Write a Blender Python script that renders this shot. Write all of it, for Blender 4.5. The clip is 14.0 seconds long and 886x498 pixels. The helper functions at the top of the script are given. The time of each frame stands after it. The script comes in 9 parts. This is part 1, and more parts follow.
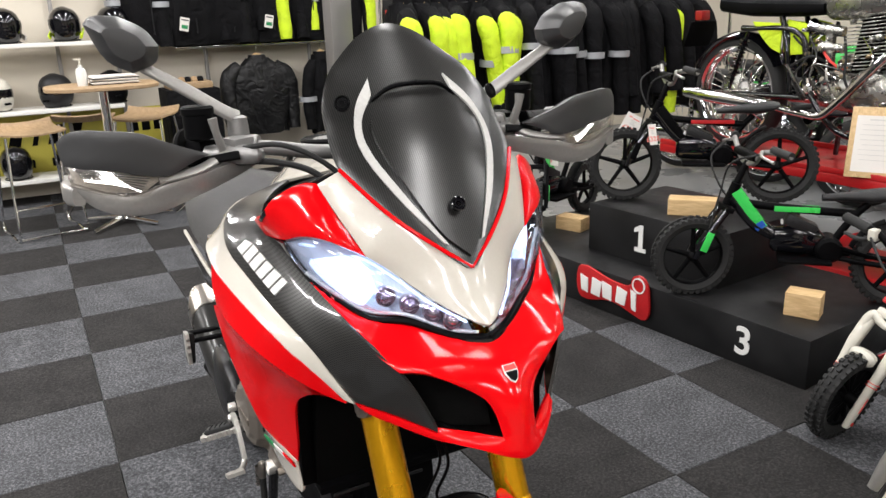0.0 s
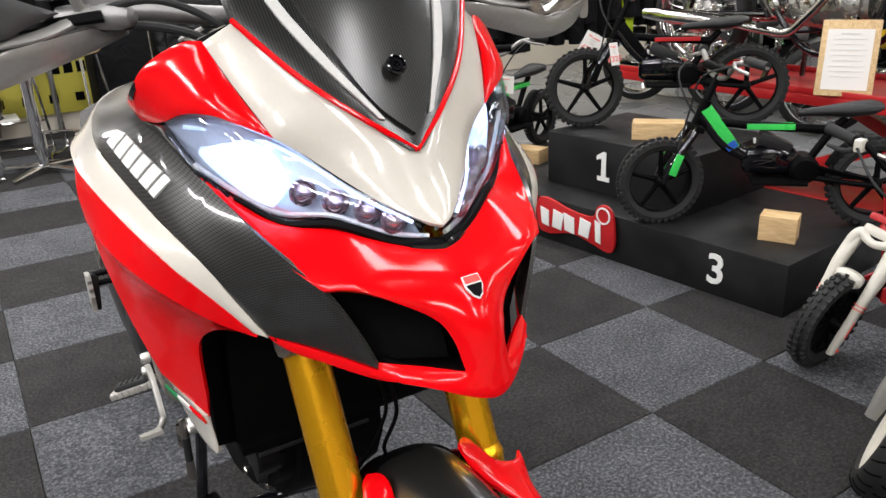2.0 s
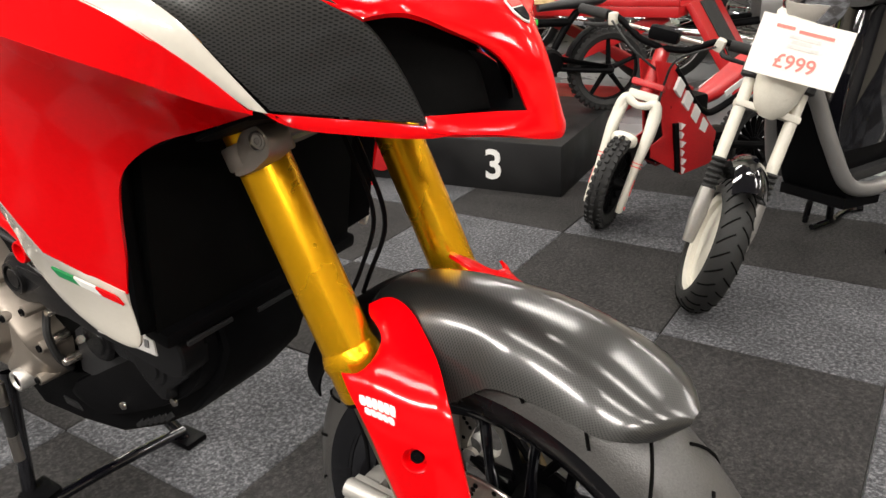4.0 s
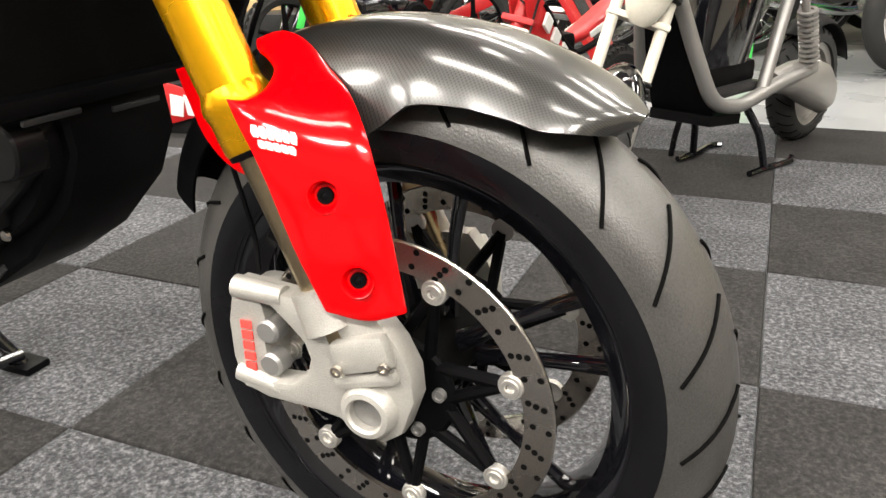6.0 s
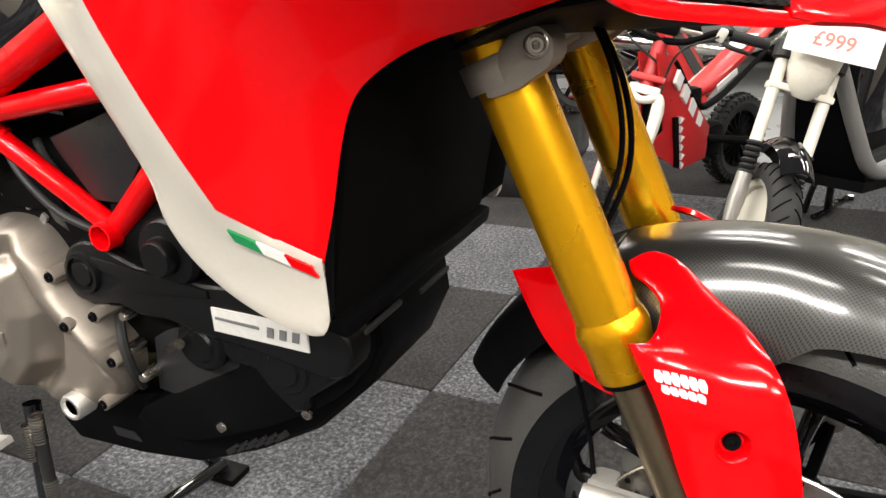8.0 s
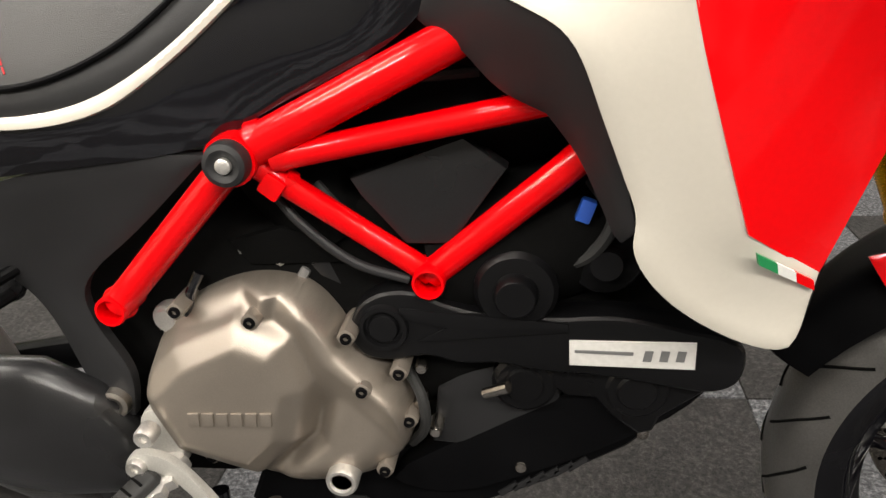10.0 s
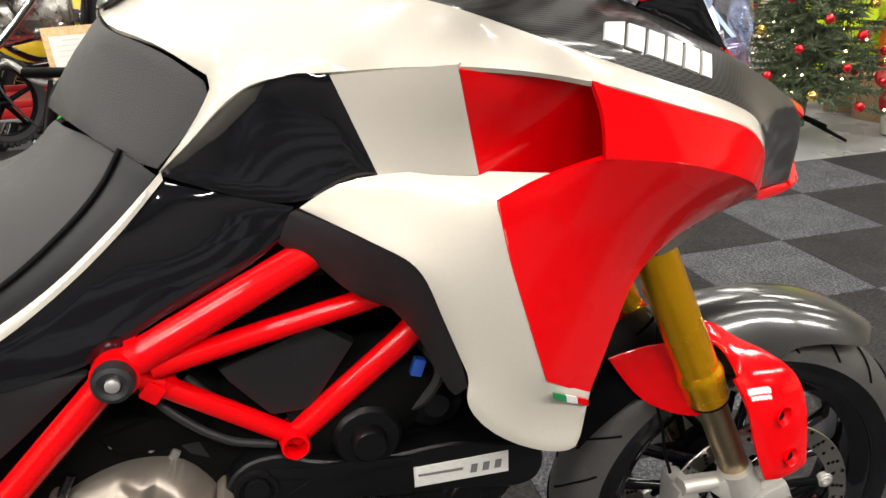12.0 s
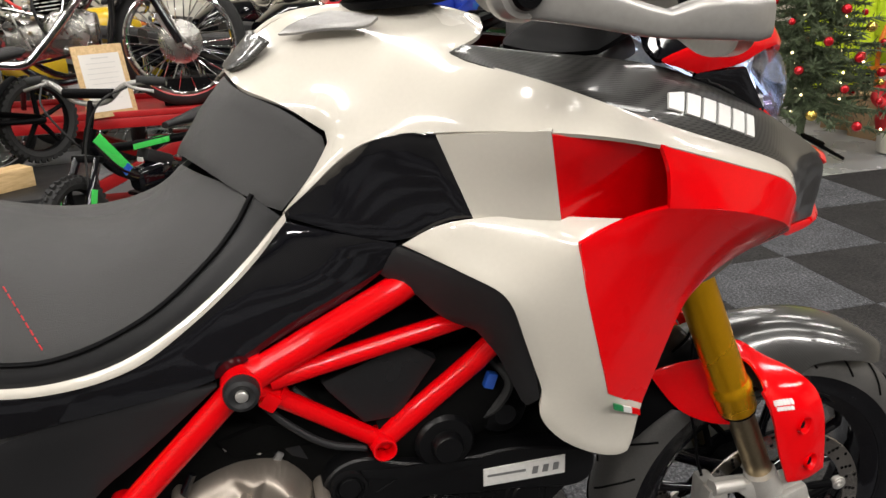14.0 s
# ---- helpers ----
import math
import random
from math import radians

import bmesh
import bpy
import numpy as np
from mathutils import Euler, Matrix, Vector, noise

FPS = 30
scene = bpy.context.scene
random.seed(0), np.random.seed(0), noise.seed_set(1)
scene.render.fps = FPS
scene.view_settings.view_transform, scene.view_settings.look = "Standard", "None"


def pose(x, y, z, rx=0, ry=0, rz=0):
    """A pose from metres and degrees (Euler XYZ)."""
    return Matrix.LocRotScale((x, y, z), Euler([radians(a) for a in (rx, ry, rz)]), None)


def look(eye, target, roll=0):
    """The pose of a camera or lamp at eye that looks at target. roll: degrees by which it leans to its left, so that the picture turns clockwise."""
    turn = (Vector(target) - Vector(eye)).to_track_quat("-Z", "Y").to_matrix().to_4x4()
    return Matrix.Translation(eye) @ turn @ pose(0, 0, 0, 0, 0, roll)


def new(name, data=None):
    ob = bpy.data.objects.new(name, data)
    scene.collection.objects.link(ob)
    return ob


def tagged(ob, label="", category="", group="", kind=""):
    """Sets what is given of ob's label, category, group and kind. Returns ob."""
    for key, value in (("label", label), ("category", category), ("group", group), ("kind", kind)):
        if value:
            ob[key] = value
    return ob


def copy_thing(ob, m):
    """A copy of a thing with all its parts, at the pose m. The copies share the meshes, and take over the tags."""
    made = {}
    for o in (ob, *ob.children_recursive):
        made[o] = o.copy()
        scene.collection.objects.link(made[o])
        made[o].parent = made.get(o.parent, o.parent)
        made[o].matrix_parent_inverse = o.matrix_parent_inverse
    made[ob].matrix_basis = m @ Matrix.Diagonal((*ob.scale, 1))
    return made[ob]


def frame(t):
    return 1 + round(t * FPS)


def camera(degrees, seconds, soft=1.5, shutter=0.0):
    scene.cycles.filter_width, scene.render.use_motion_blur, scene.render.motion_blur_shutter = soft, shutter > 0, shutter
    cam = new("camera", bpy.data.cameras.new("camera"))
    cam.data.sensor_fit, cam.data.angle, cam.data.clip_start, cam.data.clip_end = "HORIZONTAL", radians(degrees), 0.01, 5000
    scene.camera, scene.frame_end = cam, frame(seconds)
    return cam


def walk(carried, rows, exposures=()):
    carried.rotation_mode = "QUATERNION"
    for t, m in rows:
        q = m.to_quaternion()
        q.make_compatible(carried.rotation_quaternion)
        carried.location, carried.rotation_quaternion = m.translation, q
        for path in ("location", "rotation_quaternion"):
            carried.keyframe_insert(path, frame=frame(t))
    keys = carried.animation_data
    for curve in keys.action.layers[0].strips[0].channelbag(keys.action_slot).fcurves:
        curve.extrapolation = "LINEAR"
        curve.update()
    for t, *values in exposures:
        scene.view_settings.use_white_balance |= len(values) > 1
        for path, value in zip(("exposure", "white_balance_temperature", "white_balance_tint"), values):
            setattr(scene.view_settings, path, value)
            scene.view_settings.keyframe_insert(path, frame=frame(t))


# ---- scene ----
cam = camera(60.1, 14.0)
PATH = [
    (0, (0.216, 0.018, 1.393), (1.117, 1.703, 0.801), -1.9),
    (0.5, (0.327, 0.149, 1.376), (1.223, 1.831, 0.77), -2.0),
    (1, (0.362, 0.179, 1.323), (1.258, 1.849, 0.683), -2.2),
    (1.5, (0.364, 0.188, 1.284), (1.283, 1.83, 0.608), -2.4),
    (2, (0.34, 0.218, 1.234), (1.318, 1.81, 0.521), -2.6),
    (2.5, (0.275, 0.26, 1.171), (1.349, 1.775, 0.429), -3.1),
    (3, (0.187, 0.315, 1.113), (1.404, 1.706, 0.347), -3.5),
    (3.5, (0.144, 0.402, 1.07), (1.511, 1.634, 0.286), -3.8),
    (4, (0.124, 0.489, 0.994), (1.633, 1.532, 0.196), -3.6),
    (4.2, (0.122, 0.511, 0.955), (1.661, 1.495, 0.14), -3.8),
    (6.3, (0.095, 0.561, 0.693), (1.803, 1.289, -0.051), -1.4),
    (6.5, (0.098, 0.595, 0.73), (1.798, 1.352, -0.002), -1.5),
    (7, (0.109, 0.664, 0.807), (1.789, 1.484, 0.098), -2.0),
    (7.5, (0.112, 0.734, 0.869), (1.778, 1.575, 0.149), -2.2),
    (8, (0.062, 0.839, 0.883), (1.726, 1.666, 0.141), -3.0),
    (8.5, (0.001, 0.986, 0.905), (1.691, 1.754, 0.161), -3.6),
    (9, (-0.029, 1.127, 0.925), (1.702, 1.787, 0.17), -3.6),
    (9.2, (-0.025, 1.189, 0.924), (1.725, 1.782, 0.158), -3.8),
    (11.3, (-0.137, 1.552, 1.014), (1.69, 1.29, 0.242), -2.2),
    (11.5, (-0.143, 1.547, 1.054), (1.68, 1.225, 0.295), -2.2),
    (12, (-0.156, 1.521, 1.115), (1.657, 1.066, 0.405), -2.4),
    (12.5, (-0.183, 1.515, 1.162), (1.623, 0.991, 0.481), -2.4),
    (13, (-0.22, 1.518, 1.217), (1.588, 0.974, 0.558), -2.0),
    (13.5, (-0.245, 1.554, 1.231), (1.566, 1.032, 0.562), -1.8),
    (14, (-0.236, 1.644, 1.189), (1.579, 1.17, 0.497), -1.9),
]
walk(cam, [(t, look(eye, target, roll)) for t, eye, target, roll in PATH],
     [(0, 0.06, 6300, 12), (2.0, 0.06, 6200, 12), (3.0, 0.10, 6250, 13), (4.2, 0.5, 6750, 11), (6.3, 1.05, 6800, 10), (7.5, 0.85, 6800, 10), (8.2, 0.75, 6600, 10), (9.2, 0.61, 6900, 10), (11.5, 0.53, 6650, 10), (12.5, 0.0, 6600, 11), (14, -0.12, 6550, 11)])

# ---- world and lights ----
world = bpy.data.worlds.new("world")
scene.world = world
world.use_nodes = True
world.node_tree.nodes["Background"].inputs[0].default_value = (0.75, 0.8, 0.9, 1)
world.node_tree.nodes["Background"].inputs[1].default_value = 0.25
ROOM_TOP = 3.1


def panel_lamp(x, y, power, turn=0.0):
    data = bpy.data.lights.new("panel_light", "AREA")
    data.shape, data.size, data.size_y, data.energy = "RECTANGLE", 1.2, 0.3, power
    data.color = (1.0, 0.97, 0.92)
    lamp = new("panel_light", data)
    lamp.matrix_world = pose(x, y, ROOM_TOP - 0.045, 0, 0, turn)


LAMPS = [(x, y) for x in (-2.2, -0.4, 1.4, 3.2, 5.2) for y in (-2.6, -0.6, 1.4, 3.4, 5.6)]
for lx, ly in LAMPS:
    panel_lamp(lx, ly, 88.0 if lx < -1 else 34.0 if ly < -2 else 22.0 if lx > 4 else 32.0 if ly > 3 else 20.0, 90.0)

# ---- materials ----


def material(name, col, rough=0.5, metal=0.0, coat=0.0, vary=0.12, scale=6.0, bump=0.0, bscale=200.0, spec=0.5, rvary=0.08, sheen=0.0, fold=0.0, coat_rough=None):
    """A node material with two scales of variation and fine relief."""
    m = bpy.data.materials.new(name)
    m.use_nodes = True
    nt = m.node_tree
    b = nt.nodes["Principled BSDF"]
    tc = nt.nodes.new("ShaderNodeTexCoord")
    big = nt.nodes.new("ShaderNodeTexNoise")
    big.inputs["Scale"].default_value = scale
    big.inputs["Detail"].default_value = 4.0
    small = nt.nodes.new("ShaderNodeTexNoise")
    small.inputs["Scale"].default_value = bscale
    small.inputs["Detail"].default_value = 2.0
    nt.links.new(tc.outputs["Object"], big.inputs["Vector"])
    nt.links.new(tc.outputs["Object"], small.inputs["Vector"])
    add = nt.nodes.new("ShaderNodeMath")
    add.operation = "ADD"
    nt.links.new(big.outputs["Fac"], add.inputs[0])
    nt.links.new(small.outputs["Fac"], add.inputs[1])
    ramp = nt.nodes.new("ShaderNodeMapRange")
    ramp.inputs[1].default_value, ramp.inputs[2].default_value = 0.7, 1.3
    nt.links.new(add.outputs[0], ramp.inputs[0])
    mix = nt.nodes.new("ShaderNodeMix")
    mix.data_type = "RGBA"
    mix.inputs["A"].default_value = (*[c * (1 - vary) for c in col], 1)
    mix.inputs["B"].default_value = (*[min(1, c * (1 + vary)) for c in col], 1)
    nt.links.new(ramp.outputs[0], mix.inputs["Factor"])
    nt.links.new(mix.outputs["Result"], b.inputs["Base Color"])
    rr = nt.nodes.new("ShaderNodeMapRange")
    rr.inputs[1].default_value, rr.inputs[2].default_value = 0.3, 0.7
    rr.inputs[3].default_value, rr.inputs[4].default_value = max(0.0, rough - rvary), min(1.0, rough + rvary)
    nt.links.new(big.outputs["Fac"], rr.inputs[0])
    nt.links.new(rr.outputs[0], b.inputs["Roughness"])
    b.inputs["Metallic"].default_value = metal
    b.inputs["Coat Weight"].default_value = coat
    b.inputs["Coat Roughness"].default_value = coat_rough if coat_rough is not None else 0.03
    b.inputs["Specular IOR Level"].default_value = spec
    if sheen:
        b.inputs["Sheen Weight"].default_value = sheen
    if bump:
        bn = nt.nodes.new("ShaderNodeBump")
        bn.inputs["Strength"].default_value = bump
        bn.inputs["Distance"].default_value = 0.002
        nt.links.new(small.outputs["Fac"], bn.inputs["Height"])
        nt.links.new(bn.outputs[0], b.inputs["Normal"])
        if fold:
            crease = nt.nodes.new("ShaderNodeTexNoise")
            crease.inputs["Scale"].default_value, crease.inputs["Detail"].default_value, crease.inputs["Distortion"].default_value = fold, 3.0, 1.5
            nt.links.new(tc.outputs["Object"], crease.inputs["Vector"])
            wide = nt.nodes.new("ShaderNodeBump")
            wide.inputs["Strength"].default_value, wide.inputs["Distance"].default_value = 0.6, 0.04
            nt.links.new(crease.outputs["Fac"], wide.inputs["Height"])
            nt.links.new(wide.outputs[0], bn.inputs["Normal"])
    return m


def twill_material(name, pitch, bands=((0.9, 1.0), (-0.7, 0.55)), weak=0.35, dark=0.004, light=0.075, rough=0.36, coat=0.6, coat_rough=0.18, laid="Object"):
    """Lacquered carbon twill: fine slanted ridges broken into short floats."""
    m = bpy.data.materials.new(name)
    m.use_nodes = True
    nt = m.node_tree
    b = nt.nodes["Principled BSDF"]
    tc = nt.nodes.new("ShaderNodeTexCoord")
    waves = []
    for turn, share in bands:
        mp = nt.nodes.new("ShaderNodeMapping")
        mp.inputs["Rotation"].default_value = (0.0, 0.0, turn) if laid == "UV" else (0.5 if abs(turn) > 0.1 else 0.0, turn, 0.6 * turn)
        nt.links.new(tc.outputs[laid], mp.inputs["Vector"])
        wv = nt.nodes.new("ShaderNodeTexWave")
        wv.inputs["Scale"].default_value = 0.314 / (pitch * share)
        nt.links.new(mp.outputs[0], wv.inputs["Vector"])
        waves.append(wv)
    mul = nt.nodes.new("ShaderNodeMath")
    mul.operation = "MULTIPLY_ADD"
    mul.inputs[1].default_value = weak
    nt.links.new(waves[1].outputs["Fac"], mul.inputs[0])
    nt.links.new(waves[0].outputs["Fac"], mul.inputs[2])
    big = nt.nodes.new("ShaderNodeTexNoise")
    big.inputs["Scale"].default_value = 9.0
    nt.links.new(tc.outputs["Object"], big.inputs["Vector"])
    ramp = nt.nodes.new("ShaderNodeValToRGB")
    ramp.color_ramp.elements[0].position, ramp.color_ramp.elements[0].color = 0.3, (dark, dark, dark, 1)
    ramp.color_ramp.elements[1].position, ramp.color_ramp.elements[1].color = 1.0, (light, light * 0.98, light * 0.93, 1)
    nt.links.new(mul.outputs[0], ramp.inputs[0])
    mix = nt.nodes.new("ShaderNodeMix")
    mix.data_type, mix.blend_type = "RGBA", "MULTIPLY"
    mix.inputs["Factor"].default_value = 0.4
    nt.links.new(ramp.outputs[0], mix.inputs["A"])
    nt.links.new(big.outputs["Fac"], mix.inputs["B"])
    nt.links.new(mix.outputs["Result"], b.inputs["Base Color"])
    b.inputs["Roughness"].default_value = rough
    b.inputs["Metallic"].default_value = 0.4
    b.inputs["Coat Weight"].default_value = coat
    b.inputs["Coat Roughness"].default_value = coat_rough
    return m


def carpet_material(name, dark, light, fleck):
    """Looped pile: dark and pale yarn mixed, with relief."""
    m = bpy.data.materials.new(name)
    m.use_nodes = True
    nt = m.node_tree
    b = nt.nodes["Principled BSDF"]
    tc = nt.nodes.new("ShaderNodeTexCoord")
    info = nt.nodes.new("ShaderNodeObjectInfo")
    mp = nt.nodes.new("ShaderNodeVectorMath")
    mp.operation = "ADD"
    nt.links.new(tc.outputs["Object"], mp.inputs[0])
    nt.links.new(info.outputs["Random"], mp.inputs[1])
    n1 = nt.nodes.new("ShaderNodeTexNoise")
    n1.inputs["Scale"].default_value, n1.inputs["Detail"].default_value, n1.inputs["Roughness"].default_value = 110.0, 5.0, 0.8
    n2 = nt.nodes.new("ShaderNodeTexNoise")
    n2.inputs["Scale"].default_value, n2.inputs["Detail"].default_value = 7.0, 3.0
    nt.links.new(mp.outputs[0], n1.inputs["Vector"])
    nt.links.new(mp.outputs[0], n2.inputs["Vector"])
    ramp = nt.nodes.new("ShaderNodeValToRGB")
    ramp.color_ramp.elements[0].position, ramp.color_ramp.elements[0].color = 0.38, (*dark, 1)
    ramp.color_ramp.elements[1].position, ramp.color_ramp.elements[1].color = 0.52, (*light, 1)
    e = ramp.color_ramp.elements.new(0.66)
    e.color = (*fleck, 1)
    nt.links.new(n1.outputs["Fac"], ramp.inputs[0])
    soil = nt.nodes.new("ShaderNodeMapRange")
    soil.inputs[1].default_value, soil.inputs[2].default_value = 0.3, 0.7
    soil.inputs[3].default_value, soil.inputs[4].default_value = 0.78, 1.12
    nt.links.new(n2.outputs["Fac"], soil.inputs[0])
    mul = nt.nodes.new("ShaderNodeMix")
    mul.data_type, mul.blend_type = "RGBA", "MULTIPLY"
    mul.inputs["Factor"].default_value = 1.0
    nt.links.new(ramp.outputs[0], mul.inputs["A"])
    nt.links.new(soil.outputs[0], mul.inputs["B"])
    nt.links.new(mul.outputs["Result"], b.inputs["Base Color"])
    b.inputs["Roughness"].default_value = 0.95
    b.inputs["Specular IOR Level"].default_value = 0.15
    bn = nt.nodes.new("ShaderNodeBump")
    bn.inputs["Strength"].default_value, bn.inputs["Distance"].default_value = 0.6, 0.004
    nt.links.new(n1.outputs["Fac"], bn.inputs["Height"])
    nt.links.new(bn.outputs[0], b.inputs["Normal"])
    return m


def clear_material(name, tint, gloss=0.12, rough=0.03):
    """Thin clear plastic: mostly see-through, with a glossy skin."""
    m = bpy.data.materials.new(name)
    m.use_nodes = True
    nt = m.node_tree
    nt.nodes.remove(nt.nodes["Principled BSDF"])
    out = nt.nodes["Material Output"]
    tr = nt.nodes.new("ShaderNodeBsdfTransparent")
    tr.inputs[0].default_value = (*tint, 1)
    gl = nt.nodes.new("ShaderNodeBsdfGlossy")
    gl.inputs["Roughness"].default_value = rough
    fr = nt.nodes.new("ShaderNodeFresnel")
    fr.inputs["IOR"].default_value = 1.5
    ad = nt.nodes.new("ShaderNodeMath")
    ad.operation, ad.use_clamp = "ADD", True
    ad.inputs[1].default_value = gloss * 0.4
    nt.links.new(fr.outputs[0], ad.inputs[0])
    cut = nt.nodes.new("ShaderNodeMath")
    cut.operation = "MULTIPLY"
    cut.inputs[1].default_value = 0.45
    nt.links.new(ad.outputs[0], cut.inputs[0])
    mx = nt.nodes.new("ShaderNodeMixShader")
    nt.links.new(cut.outputs[0], mx.inputs[0])
    nt.links.new(tr.outputs[0], mx.inputs[1])
    nt.links.new(gl.outputs[0], mx.inputs[2])
    nt.links.new(mx.outputs[0], out.inputs["Surface"])
    return m


def glow_material(name, col, strength):
    m = bpy.data.materials.new(name)
    m.use_nodes = True
    b = m.node_tree.nodes["Principled BSDF"]
    b.inputs["Base Color"].default_value = (*col, 1)
    b.inputs["Emission Color"].default_value = (*col, 1)
    b.inputs["Emission Strength"].default_value = strength
    return m


def wood_material(name, c1, c2, stretch=(14.0, 2.0, 14.0)):
    m = bpy.data.materials.new(name)
    m.use_nodes = True
    nt = m.node_tree
    b = nt.nodes["Principled BSDF"]
    tc = nt.nodes.new("ShaderNodeTexCoord")
    mp = nt.nodes.new("ShaderNodeMapping")
    mp.inputs["Scale"].default_value = stretch
    nt.links.new(tc.outputs["Object"], mp.inputs["Vector"])
    n = nt.nodes.new("ShaderNodeTexNoise")
    n.inputs["Scale"].default_value, n.inputs["Detail"].default_value, n.inputs["Distortion"].default_value = 5.0, 8.0, 1.2
    nt.links.new(mp.outputs[0], n.inputs["Vector"])
    r = nt.nodes.new("ShaderNodeValToRGB")
    r.color_ramp.elements[0].position, r.color_ramp.elements[0].color = 0.35, (*c1, 1)
    r.color_ramp.elements[1].position, r.color_ramp.elements[1].color = 0.65, (*c2, 1)
    nt.links.new(n.outputs["Fac"], r.inputs[0])
    nt.links.new(r.outputs[0], b.inputs["Base Color"])
    b.inputs["Roughness"].default_value = 0.55
    bn = nt.nodes.new("ShaderNodeBump")
    bn.inputs["Strength"].default_value, bn.inputs["Distance"].default_value = 0.25, 0.002
    nt.links.new(n.outputs["Fac"], bn.inputs["Height"])
    nt.links.new(bn.outputs[0], b.inputs["Normal"])
    return m


RED = material("red_paint", (0.68, 0.0008, 0.0030), 0.28, coat=0.6, vary=0.03, rvary=0.03, spec=0.02, coat_rough=0.10)
FRAMERED = material("red_frame_lacquer", (0.62, 0.0008, 0.003), 0.3, coat=0.5, vary=0.05, rvary=0.04, spec=0.05)
SATIN = material("satin_black_casting", (0.014, 0.014, 0.015), 0.30, metal=0.2, vary=0.2, bump=0.12, bscale=700)
WHITE = material("white_paint", (0.57, 0.535, 0.47), 0.25, coat=1.0, vary=0.02, rvary=0.03)
BLACKGLOSS = material("black_gloss", (0.0035, 0.0035, 0.0050), 0.06, coat=0.5, vary=0.2, rvary=0.02, spec=0.5)
CARBON = twill_material("carbon_weave", 0.0027, ((0.8, 1.0), (-0.8, 1.0)), 0.9, 0.003, 0.052, 0.34, 0.75, 0.07)
TWILL = twill_material("carbon_twill", 0.0028, ((0.80, 1.0), (-0.78, 1.0)), 0.9, 0.001, 0.036, 0.38, 1.0, 0.15, "UV")
PLASTIC = material("black_plastic", (0.0022, 0.0022, 0.0026), 0.5, spec=0.06, vary=0.25, bump=0.12, bscale=900, rvary=0.12)
GREYPLASTIC = material("grey_plastic", (0.015, 0.015, 0.016), 0.45, spec=0.3, vary=0.2, bump=0.2, bscale=1200)
SATINGREY = material("satin_grey_moulding", (0.030, 0.030, 0.031), 0.38, spec=0.7, vary=0.12, bump=0.08, bscale=1500)
# near-black with the shade of gaps put in; also for plain dark parts
PITCH = material("shade_black", (0.003, 0.003, 0.003), 0.8, spec=0.05, vary=0.3)
SCREENBLACK = twill_material("ribbed_carbon_screen", 0.0032, ((0.06, 1.0), (1.5, 0.5)), 0.25, 0.004, 0.034, 0.30, 0.8, 0.20)
RUBBER = material("rubber", (0.010, 0.010, 0.010), 0.75, vary=0.25, bump=0.2, bscale=700)
TYRE = material("tyre_rubber", (0.046, 0.044, 0.042), 0.36, spec=0.7, vary=0.35, scale=9, bump=0.25, bscale=500)
SIDEWALL = material("glossy_tyre_wall", (0.004, 0.004, 0.005), 0.24, vary=0.3, scale=14, bump=0.08, bscale=500, spec=0.35)
SEATVINYL = material("seat_vinyl", (0.025, 0.0245, 0.0245), 0.5, vary=0.12, bump=0.5, bscale=1100)
COVERBLACK = material("black_cast_cover", (0.0032, 0.0032, 0.0036), 0.32, spec=0.24, vary=0.25, bump=0.10, bscale=900, rvary=0.08)
GOLD = material("gold_anodised", (0.95, 0.47, 0.010), 0.27, metal=0.85, vary=0.03, rvary=0.02)
BRONZE = material("bronze_slider", (0.34, 0.27, 0.17), 0.28, metal=1.0, vary=0.1)
ENGINE = material("engine_cover_paint", (0.27, 0.235, 0.20), 0.42, metal=0.7, vary=0.08, bump=0.12, bscale=800)
CASTPALE = material("pale_casting", (0.46, 0.445, 0.415), 0.42, metal=0.5, vary=0.12, scale=25, bump=0.3, bscale=700)
ALLOY = material("cast_alloy", (0.62, 0.60, 0.57), 0.42, metal=0.85, vary=0.12, bump=0.25, bscale=600)
GREYMETAL = material("grey_metal", (0.26, 0.255, 0.25), 0.4, metal=0.6, vary=0.12, bump=0.1, bscale=700)
SILVER = material("silver_plastic", (0.31, 0.30, 0.285), 0.36, metal=0.55, vary=0.06)
STEEL = material("brushed_steel", (0.46, 0.425, 0.385), 0.27, metal=1.0, vary=0.14, scale=9, bump=0.1, bscale=500)
CHROME = material("chrome", (0.85, 0.85, 0.86), 0.08, metal=1.0, vary=0.03, rvary=0.04)
ROSECHROME = material("rosy_reflector", (0.55, 0.42, 0.46), 0.14, metal=0.8, vary=0.2, scale=60)
MIRRORGLASS = material("mirror_glass", (0.9, 0.9, 0.9), 0.02, metal=1.0, vary=0.0, rvary=0.0)
DECALWHITE = material("white_decal", (0.70, 0.70, 0.68), 0.35, vary=0.03)
DECALPALE = material("faded_white_decal", (0.50, 0.49, 0.47), 0.4, vary=0.08)
FAINTINK = material("faint_grey_ink", (0.60, 0.585, 0.56), 0.6, vary=0.1)
DECALGREY = material("grey_decal", (0.12, 0.12, 0.12), 0.4, vary=0.05)
GREENDECAL = material("green_decal", (0.01, 0.22, 0.07), 0.35, vary=0.05)
LENS = clear_material("clear_lens", (0.86, 0.90, 1.0), 0.2)
AMBERLENS = clear_material("frosted_lens", (0.92, 0.90, 0.88), 0.25, 0.12)
LENSBACK = material("pale_lens_reflector", (0.72, 0.70, 0.66), 0.35, metal=0.2, vary=0.25, scale=70)
LEDGLOW = glow_material("headlamp_glow", (0.72, 0.84, 1.0), 1.7)
